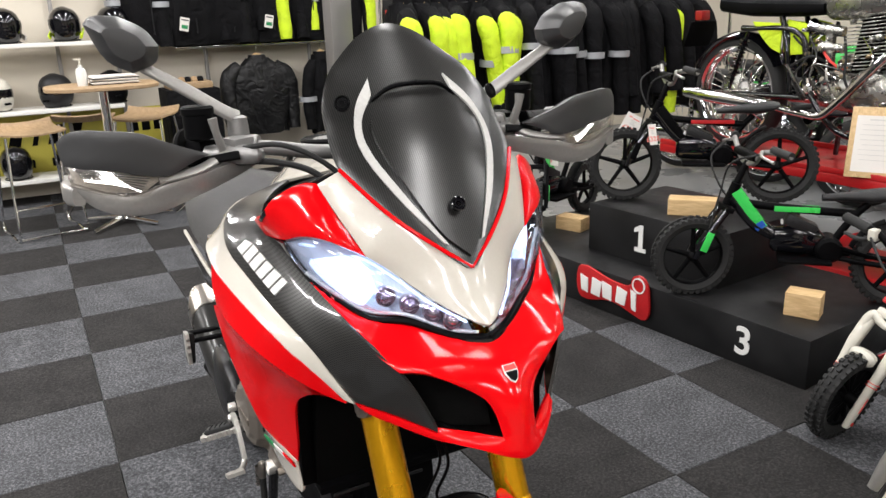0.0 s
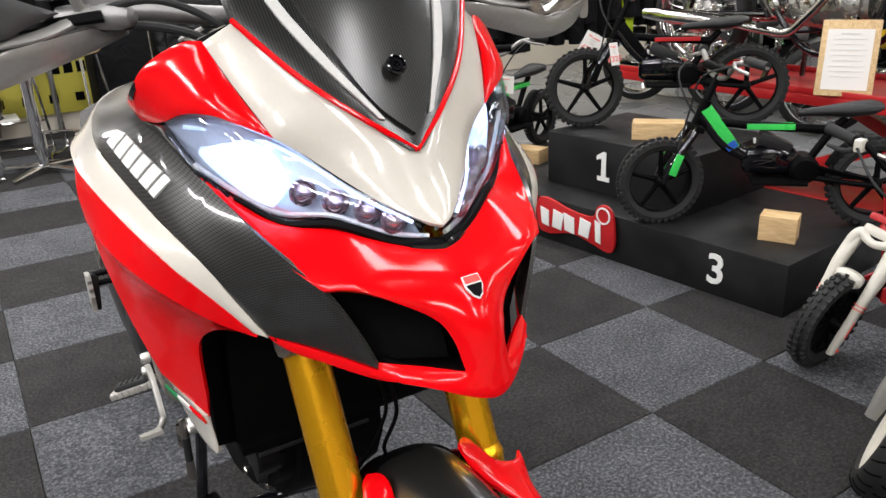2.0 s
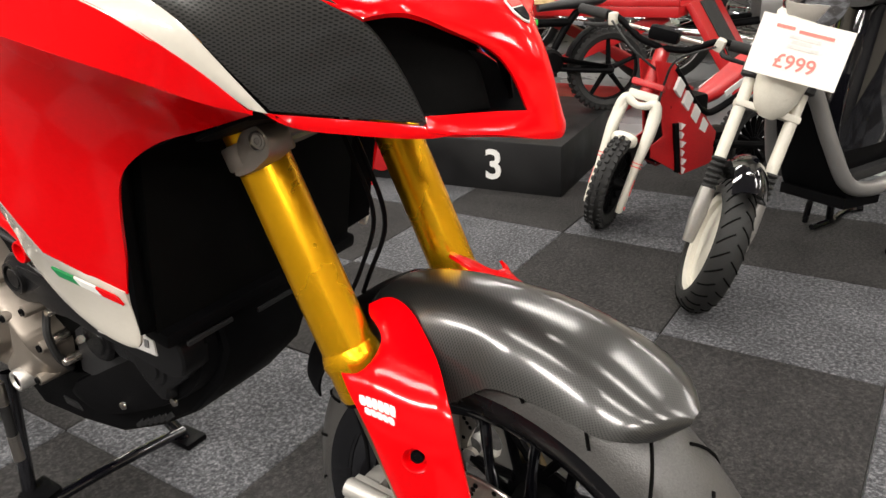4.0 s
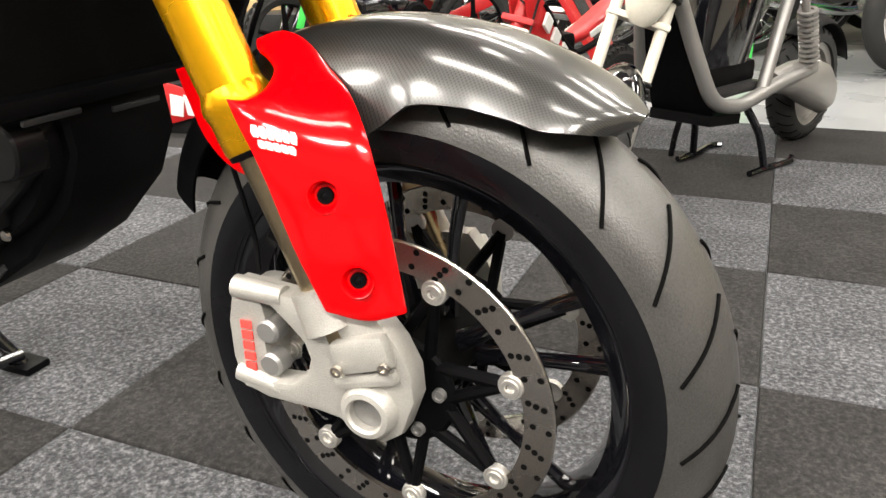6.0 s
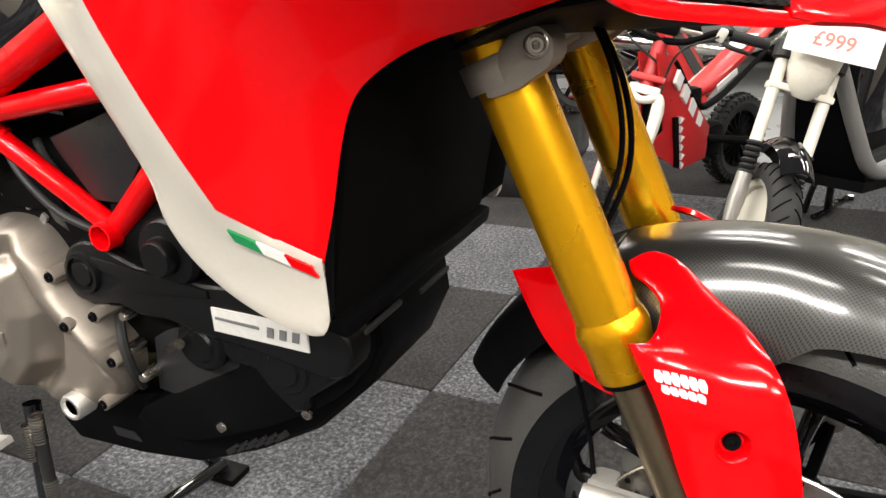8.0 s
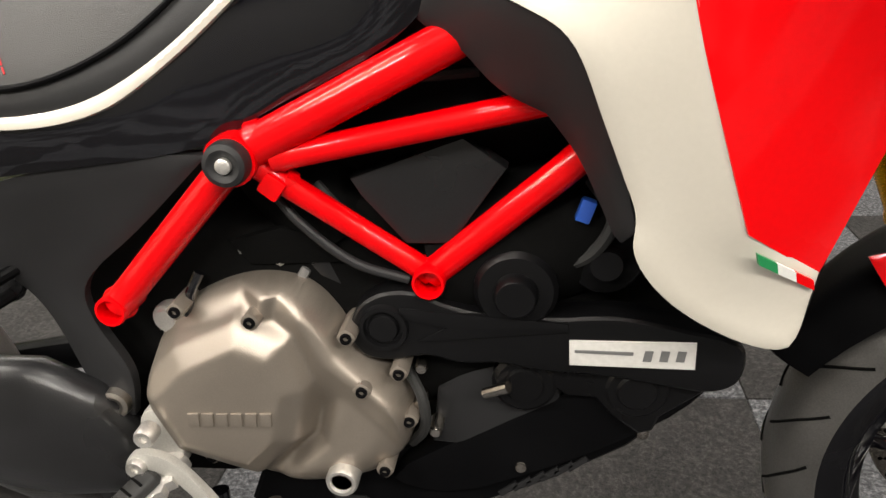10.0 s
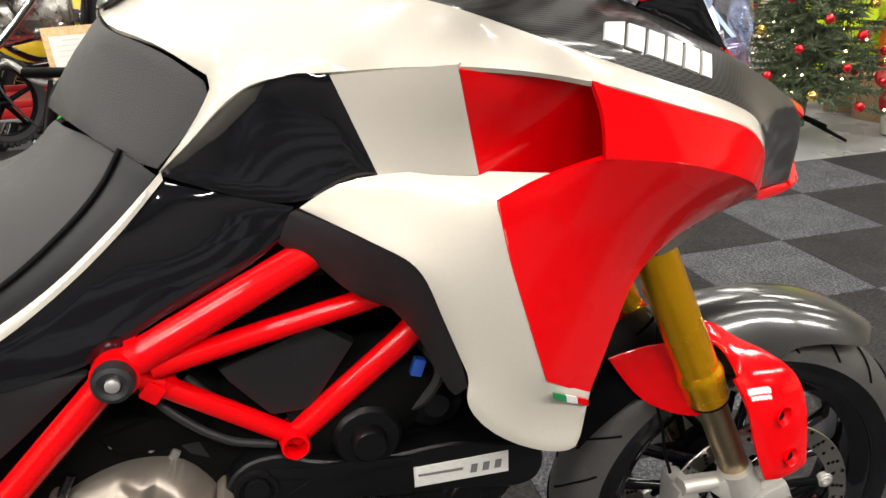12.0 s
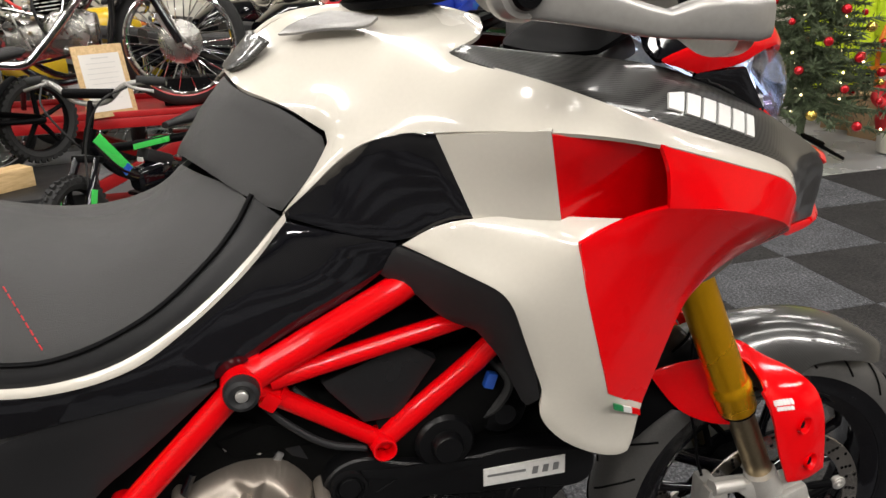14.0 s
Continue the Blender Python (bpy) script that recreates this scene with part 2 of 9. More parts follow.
# the headlamp's scattered bluish glow is put into this reflector colour
LAMPINNER = material("glow_tinted_reflector", (0.78, 0.84, 0.95), 0.3, metal=0.0, vary=0.12, scale=40)
OLDALLOY = material("dull_alloy", (0.40, 0.39, 0.365), 0.26, metal=0.9, vary=0.25, scale=14, bump=0.3, bscale=500)
DARKCHROME = material("aged_chrome", (0.50, 0.49, 0.48), 0.10, metal=1.0, vary=0.2, scale=16)
LEDRIM = glow_material("running_light_glow", (0.70, 0.82, 1.0), 1.3)
CARPETDARK = carpet_material("dark_carpet", (0.016, 0.0156, 0.0156), (0.029, 0.0275, 0.0275), (0.054, 0.052, 0.050))
CARPETLIGHT = carpet_material("flecked_carpet", (0.028, 0.029, 0.032), (0.076, 0.078, 0.084), (0.195, 0.195, 0.205))
DARKPAINT = material("unseen_wall_grey", (0.10, 0.098, 0.092), 0.8, vary=0.08, scale=1.5, bump=0.08, bscale=300)
WALLPAINT = material("wall_paint", (0.70, 0.64, 0.54), 0.8, vary=0.05, scale=1.5, bump=0.08, bscale=300)
CEILPAINT = material("ceiling_paint", (0.34, 0.335, 0.32), 0.85, vary=0.04, scale=2)
VINYL = material("grey_vinyl_floor", (0.27, 0.275, 0.28), 0.3, vary=0.08, scale=2.5)
PODBLACK = material("black_painted_board", (0.0060, 0.0060, 0.0065), 0.5, spec=0.35, vary=0.35, scale=5, bump=0.15, bscale=160, rvary=0.15)
WOOD = wood_material("pine_block", (0.50, 0.33, 0.15), (0.68, 0.48, 0.25))
PLY = wood_material("plywood", (0.30, 0.20, 0.105), (0.42, 0.29, 0.165))
SHELFWHITE = material("white_laminate", (0.78, 0.77, 0.73), 0.4, vary=0.03)
FABRIC = material("black_textile", (0.0050, 0.0050, 0.0058), 0.8, vary=0.5, scale=14, bump=0.6, bscale=420, spec=0.12, fold=6.0)
HIVIS = material("hi_vis_textile", (0.56, 0.74, 0.015), 0.75, vary=0.14, scale=14, bump=0.4, bscale=420, fold=10.0)
REFLECT = material("reflective_tape", (0.36, 0.37, 0.39), 0.4, metal=0.3, vary=0.12)
REDTEXTILE = material("red_textile", (0.55, 0.02, 0.025), 0.8, vary=0.2, bump=0.4, bscale=420)
LIME = material("lime_green_paint", (0.05, 0.62, 0.10), 0.3, coat=0.6, vary=0.05)
BLUE = material("blue_paint", (0.02, 0.09, 0.45), 0.3, coat=0.6, vary=0.05)
REDTABLE = material("red_lift_paint", (0.40, 0.008, 0.010), 0.42, vary=0.15, scale=9, coat=0.2)
CREAM = material("cream_plastic", (0.60, 0.575, 0.50), 0.35, coat=0.3, vary=0.05, scale=14)
PAPER = material("paper", (0.74, 0.71, 0.67), 0.8, vary=0.03)
REDINK = material("red_ink", (0.75, 0.06, 0.05), 0.6, vary=0.05)
TAGINK = material("faded_red_ink", (0.74, 0.20, 0.17), 0.7, vary=0.15, scale=60)
YELLOW = material("yellow_banner", (0.50, 0.44, 0.06), 0.55, vary=0.08)
NEEDLE = material("tree_needles", (0.105, 0.138, 0.075), 0.6, vary=0.6, scale=20)
BAUBLERED = material("red_bauble", (0.65, 0.01, 0.02), 0.12, metal=0.6, coat=0.6, vary=0.05)
BAUBLEGOLD = material("gold_bauble", (0.7, 0.5, 0.12), 0.2, metal=0.9, vary=0.08)
FAIRY = glow_material("fairy_light_glow", (1.0, 0.78, 0.42), 6.0)
CARD = material("cardboard", (0.42, 0.28, 0.16), 0.8, vary=0.1, scale=8)
ORANGE = material("orange_paint", (0.85, 0.22, 0.02), 0.4, vary=0.06)
LAMPGLOW = glow_material("panel_diffuser", (1.0, 0.97, 0.92), 1.2)
TRIMMETAL = material("grey_trim", (0.28, 0.27, 0.26), 0.4, metal=0.5, vary=0.1)

# ---- mesh helpers: each gives (vertices, faces) ----


def moved(g, m):
    return [m @ Vector(v) for v in g[0]], g[1]


def joined(*gs):
    vs, fs = [], []
    for g in gs:
        n = len(vs)
        vs += list(g[0])
        fs += [tuple(i + n for i in f) for f in g[1]]
    return vs, fs


def mirrored(g):
    return [Vector((-v[0], v[1], v[2])) for v in g[0]], [tuple(reversed(f)) for f in g[1]]


def box(sx, sy, sz, bevel=0.004, at=(0, 0, 0), segments=2):
    bm = bmesh.new()
    bmesh.ops.create_cube(bm, size=1.0, matrix=Matrix.Diagonal((sx, sy, sz, 1)))
    if bevel:
        bmesh.ops.bevel(bm, geom=bm.edges[:], offset=min(bevel, 0.45 * min(sx, sy, sz)), segments=segments, profile=0.6, affect="EDGES")
    bm.verts.index_update()
    g = [v.co + Vector(at) for v in bm.verts], [tuple(v.index for v in f.verts) for f in bm.faces]
    bm.free()
    return g


def lathe(profile, n=32, axis="x", closed=False):
    """Turn (radius, along) pairs round an axis."""
    vs, fs = [], []
    for k in range(n):
        a = 2 * math.pi * k / n
        for r, h in profile:
            c, s = r * math.cos(a), r * math.sin(a)
            vs.append(Vector({"x": (h, c, s), "y": (s, h, c), "z": (c, s, h)}[axis]))
    m = len(profile)
    for k in range(n):
        for i in range(m if closed else m - 1):
            j = (i + 1) % m
            a, b = k * m, ((k + 1) % n) * m
            fs.append((a + i, b + i, b + j, a + j))
    if not closed:
        for i, flip in ((0, False), (m - 1, True)):
            if profile[i][0] > 1e-6:
                loop = [k * m + i for k in range(n)]
                fs.append(tuple(loop if flip else reversed(loop)))
    return vs, fs


def spline(pts, sub=6, closed=False, corners=()):
    """A smooth curve through the points; it bends sharply at the corners."""
    p = [Vector(q) for q in pts]
    n = len(p)
    out = []
    for i in range(n if closed else n - 1):
        a, b = p[i], p[(i + 1) % n]
        before = p[i - 1] if (i > 0 or closed) else a
        after = p[(i + 2) % n] if (i + 2 < n or closed) else b
        la, lb, lc = (a - before).length, (b - a).length, (after - b).length
        ta = (b - a) if (i in corners or la < 1e-6) else ((b - a) / max(lb, 1e-6) + (a - before) / la) * 0.5 * lb
        tb = (b - a) if ((i + 1) % n in corners or lc < 1e-6) else ((after - b) / lc + (b - a) / max(lb, 1e-6)) * 0.5 * lb
        for k in range(sub):
            t = k / sub
            out.append(a * (2 * t**3 - 3 * t**2 + 1) + ta * (t**3 - 2 * t**2 + t) + b * (3 * t**2 - 2 * t**3) + tb * (t**3 - t**2))
    if not closed:
        out.append(p[-1])
    return out


def tube(pts, radius, n=12, sub=6, smooth=True, flat=1.0, caps=True, closed=False):
    """A round bar along a curve; radius may be a list, one for each point given."""
    path = spline(pts, sub, closed) if smooth and len(pts) > 2 else [Vector(q) for q in pts]
    m = len(path)
    if isinstance(radius, (list, tuple)):
        rad = [float(np.interp(i / (m - 1) * (len(radius) - 1), range(len(radius)), radius)) for i in range(m)]
    else:
        rad = [radius] * m
    vs, fs = [], []
    d0 = (path[1] - path[0]).normalized()
    u = d0.orthogonal().normalized()
    for i in range(m):
        d = (path[(i + 1) % m if closed else min(i + 1, m - 1)] - path[i - 1 if closed else max(i - 1, 0)]).normalized()
        u = (u - d * u.dot(d)).normalized()
        w = d.cross(u)
        for k in range(n):
            a = 2 * math.pi * k / n
            vs.append(path[i] + (u * math.cos(a) + w * math.sin(a) * flat) * rad[i])
    for i in range(m if closed else m - 1):
        for k in range(n):
            a, b = i * n, ((i + 1) % m) * n
            fs.append((a + k, a + (k + 1) % n, b + (k + 1) % n, b + k))
    if caps and not closed:
        fs.append(tuple(reversed(range(n))))
        fs.append(tuple(range((m - 1) * n, m * n)))
    return vs, fs


def ring(c, a, b, n=20, power=2.0, u=(1, 0, 0), w=(0, 0, 1)):
    """A rounded outline: a superellipse round c with half sizes a along u and b along w."""
    u, w, c = Vector(u), Vector(w), Vector(c)
    pts = []
    for k in range(n):
        t = 2 * math.pi * k / n
        ct, st = math.cos(t), math.sin(t)
        pts.append(c + u * (a * math.copysign(abs(ct) ** (2 / power), ct)) + w * (b * math.copysign(abs(st) ** (2 / power), st)))
    return pts


def loft(rings, caps=True, closed=False):
    n = len(rings[0])
    vs = [v for r in rings for v in r]
    fs = []
    m = len(rings)
    for i in range(m if closed else m - 1):
        a, b = i * n, ((i + 1) % m) * n
        for k in range(n):
            fs.append((a + k, a + (k + 1) % n, b + (k + 1) % n, b + k))
    if caps and not closed:
        fs.append(tuple(reversed(range(n))))
        fs.append(tuple(range((m - 1) * n, m * n)))
    return vs, fs


def sheet(rows, thick):
    """An open curved sheet through rows of points, with thickness."""
    n, m = len(rows[0]), len(rows)
    top = [Vector(v) for r in rows for v in r]
    nor = []
    for i in range(m):
        for k in range(n):
            du = top[i * n + min(k + 1, n - 1)] - top[i * n + max(k - 1, 0)]
            dv = top[min(i + 1, m - 1) * n + k] - top[max(i - 1, 0) * n + k]
            nor.append(du.cross(dv).normalized())
    vs = top + [v - q * thick for v, q in zip(top, nor)]
    fs = []
    o = n * m
    for i in range(m - 1):
        for k in range(n - 1):
            a, b, c, d = i * n + k, i * n + k + 1, (i + 1) * n + k + 1, (i + 1) * n + k
            fs += [(a, b, c, d), (a + o, d + o, c + o, b + o)]
    edge = [k for k in range(n)] + [i * n + n - 1 for i in range(1, m)] + [(m - 1) * n + k for k in range(n - 2, -1, -1)] + [i * n for i in range(m - 2, 0, -1)]
    for i, a in enumerate(edge):
        b = edge[(i + 1) % len(edge)]
        fs.append((b, a, a + o, b + o))
    return vs, fs


def plate(outline, depth, bevel=0.003, m=None, segments=2):
    """A flat outline in (x, y), drawn out by depth along z, its edges rounded."""
    bm = bmesh.new()
    lo = [bm.verts.new((x, y, 0)) for x, y in outline]
    f = bm.faces.new(lo)
    if f.normal.z > 0 or sum((outline[i][0] * outline[(i + 1) % len(outline)][1] - outline[(i + 1) % len(outline)][0] * outline[i][1]) for i in range(len(outline))) > 0:
        f.normal_flip()
    ext = bmesh.ops.extrude_face_region(bm, geom=[f])
    top = [v for v in ext["geom"] if isinstance(v, bmesh.types.BMVert)]
    for v in top:
        v.co.z += depth
    bmesh.ops.recalc_face_normals(bm, faces=bm.faces[:])
    if bevel:
        tops = set(top)
        rim = [e for e in bm.edges if e.verts[0] in tops and e.verts[1] in tops]
        bmesh.ops.bevel(bm, geom=rim, offset=bevel, segments=segments, profile=0.6, affect="EDGES")
    bmesh.ops.triangulate(bm, faces=[q for q in bm.faces if len(q.verts) > 4])
    bm.verts.index_update()
    g = [v.co.copy() for v in bm.verts], [tuple(v.index for v in q.verts) for q in bm.faces]
    bm.free()
    return moved(g, m) if m else g


def ball(c, r, n=14, rows=9, sz=1.0):
    prof = [(max(r * math.sin(math.pi * i / rows), 1e-5), -r * sz * math.cos(math.pi * i / rows)) for i in range(rows + 1)]
    return moved(lathe(prof, n, "z"), Matrix.Translation(c))


def shell(edge, face, inner=(), corners=(), thick=0.004, step=0.016, sub=6, soft=0.002, stiff=6e-4, lift=0.0, holes=(), relax=10):
    """A thin moulded panel: a smooth closed edge, bulged through the inner points, seen along the way it faces."""
    from mathutils.geometry import delaunay_2d_cdt
    d = Vector(face).normalized()
    u = d.orthogonal().normalized()
    w = d.cross(u)
    rim = spline(edge, sub, True, corners)
    keep = []
    for q in rim:
        if not keep or (q - keep[-1]).length > 0.0025:
            keep.append(q)
    rim = keep
    flat = [Vector((q.dot(u), q.dot(w))) for q in rim]
    # thin-plate surface through edge and inner points
    data = rim[::2] + [Vector(q) for q in inner]
    X = np.array([(q.dot(u), q.dot(w)) for q in data])
    h = np.array([q.dot(d) for q in data])
    D = np.linalg.norm(X[:, None] - X[None], axis=2)
    K = np.where(D > 0, D**2 * np.log(D + 1e-12), 0) + np.eye(len(X)) * stiff
    P = np.c_[np.ones(len(X)), X]
    A = np.block([[K, P], [P.T, np.zeros((3, 3))]])
    coef = np.linalg.solve(A, np.r_[h, 0, 0, 0])

    def height(pts):
        pts = np.array(pts)
        dist = np.linalg.norm(pts[:, None] - X[None], axis=2)
        return np.where(dist > 0, dist**2 * np.log(dist + 1e-12), 0) @ coef[:-3] + np.c_[np.ones(len(pts)), pts] @ coef[-3:]

    n = len(flat)
    area = sum(flat[i].x * flat[(i + 1) % n].y - flat[(i + 1) % n].x * flat[i].y for i in range(n))
    if area < 0:
        flat.reverse()
        rim.reverse()
    pts = [Vector(q) for q in flat]
    F = np.array([tuple(q) for q in flat])
    # a second line just inside the edge, to round it over
    for i in range(n):
        t = (flat[(i + 1) % n] - flat[i - 1]).normalized()
        q = flat[i] + Vector((-t.y, t.x)) * 0.0045
        if np.linalg.norm(F - np.array(tuple(q)), axis=1).min() > 0.0038:
            pts.append(q)
    rounds = [(Vector((Vector(c).dot(u), Vector(c).dot(w))), r) for c, r in holes]
    for c, r in rounds:
        pts += [c + Vector((math.cos(k * math.pi / 9), math.sin(k * math.pi / 9))) * r for k in range(18)]
    lo, hi = F.min(0), F.max(0)
    gx = np.arange(lo[0] + step / 2, hi[0], step)
    gy = np.arange(lo[1] + step / 2, hi[1], step)
    for i, a in enumerate(gx):
        for b in gy:
            q = np.array((a, b + (step / 2 if i % 2 else 0)))
            if np.linalg.norm(F - q, axis=1).min() > 0.6 * step and all((Vector(q) - c).length > r * 1.25 for c, r in rounds):
                pts.append(Vector(q))
    v2, _, f2, *_ = delaunay_2d_cdt(pts, [], [list(range(n))], 1, 1e-6)
    f2 = [f for f in f2 if all((sum((v2[i] for i in f), Vector((0, 0))) / len(f) - c).length > r * 0.97 for c, r in rounds)]
    # drop stray points that fell outside
    used = sorted({i for f in f2 for i in f})
    index = {i: k for k, i in enumerate(used)}
    tris = [tuple(index[i] for i in f) for f in f2]
    q2 = [v2[i] for i in used]
    hs = height([tuple(q) for q in q2])
    front = [u * q.x + w * q.y + d * float(hh) for q, hh in zip(q2, hs)]
    edges = {}
    for f in tris:
        for i in range(len(f)):
            e = (f[i], f[(i + 1) % len(f)])
            edges[e] = edges.get(e, 0) + 1
    border = [e for e in edges if (e[1], e[0]) not in edges]
    beside, along = [set() for _ in front], {}
    for f in tris:
        for i in range(len(f)):
            beside[f[i]] |= {f[i - 1], f[(i + 1) % len(f)]}
    for a, b in border:
        along.setdefault(a, []).append(b)
        along.setdefault(b, []).append(a)
    for turn in range(relax):
        fresh = list(front)
        for i, near in enumerate(beside):
            if i not in along:
                fresh[i] = front[i] * 0.4 + sum((front[k] for k in near), Vector()) * (0.6 / len(near))
            elif turn < 4 and len(along[i]) == 2:
                a, b = (front[k] for k in along[i])
                if (a - front[i]).angle(front[i] - b, 3.0) < 0.35:
                    fresh[i] = front[i] * 0.5 + (a + b) * 0.25
        front = fresh
    nor = [Vector((0, 0, 0)) for _ in front]
    for f in tris:
        fn = (front[f[1]] - front[f[0]]).cross(front[f[2]] - front[f[0]])
        for i in f:
            nor[i] += fn
    nor = [q.normalized() if q.length > 0 else d.copy() for q in nor]
    onrim = {i for e in border for i in e}
    front = [p + q * (lift - (soft if i in onrim else 0)) for i, (p, q) in enumerate(zip(front, nor))]
    o = len(front)
    vs = front + [p - q * thick for p, q in zip(front, nor)]
    fs = list(tris) + [tuple(i + o for i in reversed(f)) for f in tris]
    fs += [(b, a, a + o, b + o) for a, b in border]
    return vs, fs


def draped(edge, face, base, corners=(), thick=0.005, lift=0.0015, sub=5, step=0.012):
    """A thin piece laid on a moulding: its edge is dropped onto the base along the way it faces."""
    from mathutils.bvhtree import BVHTree
    tree = BVHTree.FromPolygons([tuple(v) for v in base[0]], [tuple(f) for f in base[1]])
    d = Vector(face).normalized()
    rim = spline(edge, sub, True, corners)
    mid = sum(rim, Vector()) / len(rim)

    def drop(p):
        hit = tree.ray_cast(p + d * 0.15, -d)[0]
        return hit if hit else p

    out = [drop(p) for p in rim]
    inner = [drop(p.lerp(mid, w)) for w in (0.2, 0.45, 0.7) for p in rim[::2]]
    return shell(out, face, inner, tuple(range(len(out))), thick, step, 1, 0.0, 1e-5, lift, relax=0)


def full(half, corners=(), inner=()):
    """A half outline from the middle plane to the middle plane, made whole by its mirror image."""
    n = len(half)
    other = [(-x, y, z) for x, y, z in reversed(half[1:-1])]
    total = 2 * n - 2
    both = set(corners) | {(total - c) % total for c in corners}
    return list(half) + other, tuple(sorted(both)), list(inner) + [(-x, y, z) for x, y, z in inner if abs(x) > 1e-6]


def letters(text, size, depth=0.002, bold=0.0):
    """Raised lettering in the built-in font, centred, in the xy plane."""
    cu = bpy.data.curves.new("lettering", "FONT")
    cu.body, cu.size, cu.extrude, cu.offset = text, size, depth / 2, bold
    cu.align_x, cu.align_y, cu.resolution_u = "CENTER", "CENTER", 3
    ob = bpy.data.objects.new("lettering", cu)
    scene.collection.objects.link(ob)
    me = bpy.data.meshes.new_from_object(ob.evaluated_get(bpy.context.evaluated_depsgraph_get()))
    g = [v.co.copy() for v in me.vertices], [tuple(p.vertices) for p in me.polygons]
    bpy.data.objects.remove(ob)
    bpy.data.meshes.remove(me)
    bpy.data.curves.remove(cu)
    return g


def turned(sx, sy, sz):
    return Matrix(((*sx, 0), (*sy, 0), (*sz, 0), (0, 0, 0, 1))).transposed()


def mesh_from(name, g, mats, smooth=35.0, slots=None):
    me = bpy.data.meshes.new(name)
    me.from_pydata([tuple(v) for v in g[0]], [], [tuple(f) for f in g[1]])
    for m in mats if isinstance(mats, (list, tuple)) else [mats]:
        me.materials.append(m)
    if slots is not None:
        me.polygons.foreach_set("material_index", slots)
    if smooth:
        me.polygons.foreach_set("use_smooth", [True] * len(me.polygons))
        me.set_sharp_from_angle(angle=radians(smooth))
    me.update()
    return me


def part(name, g, mat, parent, label="", smooth=35.0, kind=""):
    ob = new(name, mesh_from(name, g, mat, smooth))
    ob.parent = parent
    return tagged(ob, label, kind=kind)


def thing(name, label, category, at=(0, 0, 0), group="", turn=0.0, kind=""):
    ob = new(name)
    ob.empty_display_size = 0.1
    ob.matrix_world = pose(*at, 0, 0, turn)
    return tagged(ob, label, category, group, kind)


def solid(name, g, mat, label, category, at=None, group="", kind="", turn=0.0, smooth=35.0):
    ob = new(name, mesh_from(name, g, mat, smooth))
    if at is not None:
        ob.matrix_world = pose(*at, 0, 0, turn)
    return tagged(ob, label, category, group, kind)


def colored(name, pieces, label, category, at=(0, 0, 0), turn=0.0, group="", kind="", parent=None):
    """One mesh of several colours: pieces are (geometry, material)."""
    g = joined(*[p[0] for p in pieces])
    mats, slots = [], []
    for q, m in pieces:
        if m not in mats:
            mats.append(m)
        slots += [mats.index(m)] * len(q[1])
    ob = new(name, mesh_from(name, g, mats, slots=slots))
    if parent:
        ob.parent = parent
    else:
        ob.matrix_world = pose(*at, 0, 0, turn)
    return tagged(ob, label, category, group, kind)

# ---- the room ----
X0, X1, Y0, Y1 = -4.0, 7.2, -6.0, 7.3
CARPET_EDGE = 3.3
solid("ground", box(X1 - X0 + 0.4, Y1 - Y0 + 0.4, 0.1, 0), VINYL, "pale grey vinyl shop floor, lightly scuffed", "floor", ((X0 + X1) / 2, (Y0 + Y1) / 2, -0.058), kind="structure")
for nm, sx, sy, cx, cy in (("wall_north", X1 - X0 + 0.4, 0.2, (X0 + X1) / 2, Y1 + 0.1), ("wall_south", X1 - X0 + 0.4, 0.2, (X0 + X1) / 2, Y0 - 0.1), ("wall_west", 0.2, Y1 - Y0, X0 - 0.1, (Y0 + Y1) / 2), ("wall_east", 0.2, Y1 - Y0, X1 + 0.1, (Y0 + Y1) / 2)):
    # unseen west wall closes the room; its grey is set to shape reflections
    cream = nm != "wall_west"
    solid(nm, box(sx, sy, ROOM_TOP, 0), WALLPAINT if cream else DARKPAINT, "plain cream painted shop wall" if cream else "unseen closing wall, grey set to shape reflections", "wall", (cx, cy, ROOM_TOP / 2), kind="structure")
solid("ceiling", box(X1 - X0 + 0.4, Y1 - Y0 + 0.4, 0.1, 0), CEILPAINT, "grey painted shop ceiling", "ceiling", ((X0 + X1) / 2, (Y0 + Y1) / 2, ROOM_TOP + 0.05), kind="structure")
first = None
for lx, ly in LAMPS:
    if first is None:
        first = thing("ceiling_light", "slim white ceiling light panel, switched on", "light", (lx, ly, ROOM_TOP), "ceiling lights")
        part("frame", joined(box(0.36, 0.02, 0.03, 0.003, (0, 0.615, -0.016)), box(0.36, 0.02, 0.03, 0.003, (0, -0.615, -0.016)), box(0.02, 1.25, 0.03, 0.003, (0.17, 0, -0.016)), box(0.02, 1.25, 0.03, 0.003, (-0.17, 0, -0.016))), SHELFWHITE, first)
        part("diffuser", box(0.32, 1.2, 0.01, 0.002, (0, 0, -0.012)), LAMPGLOW, first, "lit white diffuser")
    else:
        copy_thing(first, pose(lx, ly, ROOM_TOP))

# ---- the main motorcycle; r is the distance to its right of its middle plane ----
moto = thing("motorcycle", "red, white and carbon-black adventure sports motorcycle on its centre stand", "motorcycle", (0.745, 0, 0))


def R(*pts):
    return [(-r, y, z) for r, y, z in pts]


def pair(name, g, mat, parent=None, label=""):
    """The same moulding on the right and, mirrored, on the left."""
    a = part(name, g, mat, parent or moto, label)
    b = part(name, mirrored(g), mat, parent or moto, label)
    return a, b


def whole(name, g, mat, parent=None, label=""):
    """Right half and its mirror image as one moulding."""
    return part(name, joined(g, mirrored(g)), mat, parent or moto, label)


SIDE = (-1, -0.12, 0.1)
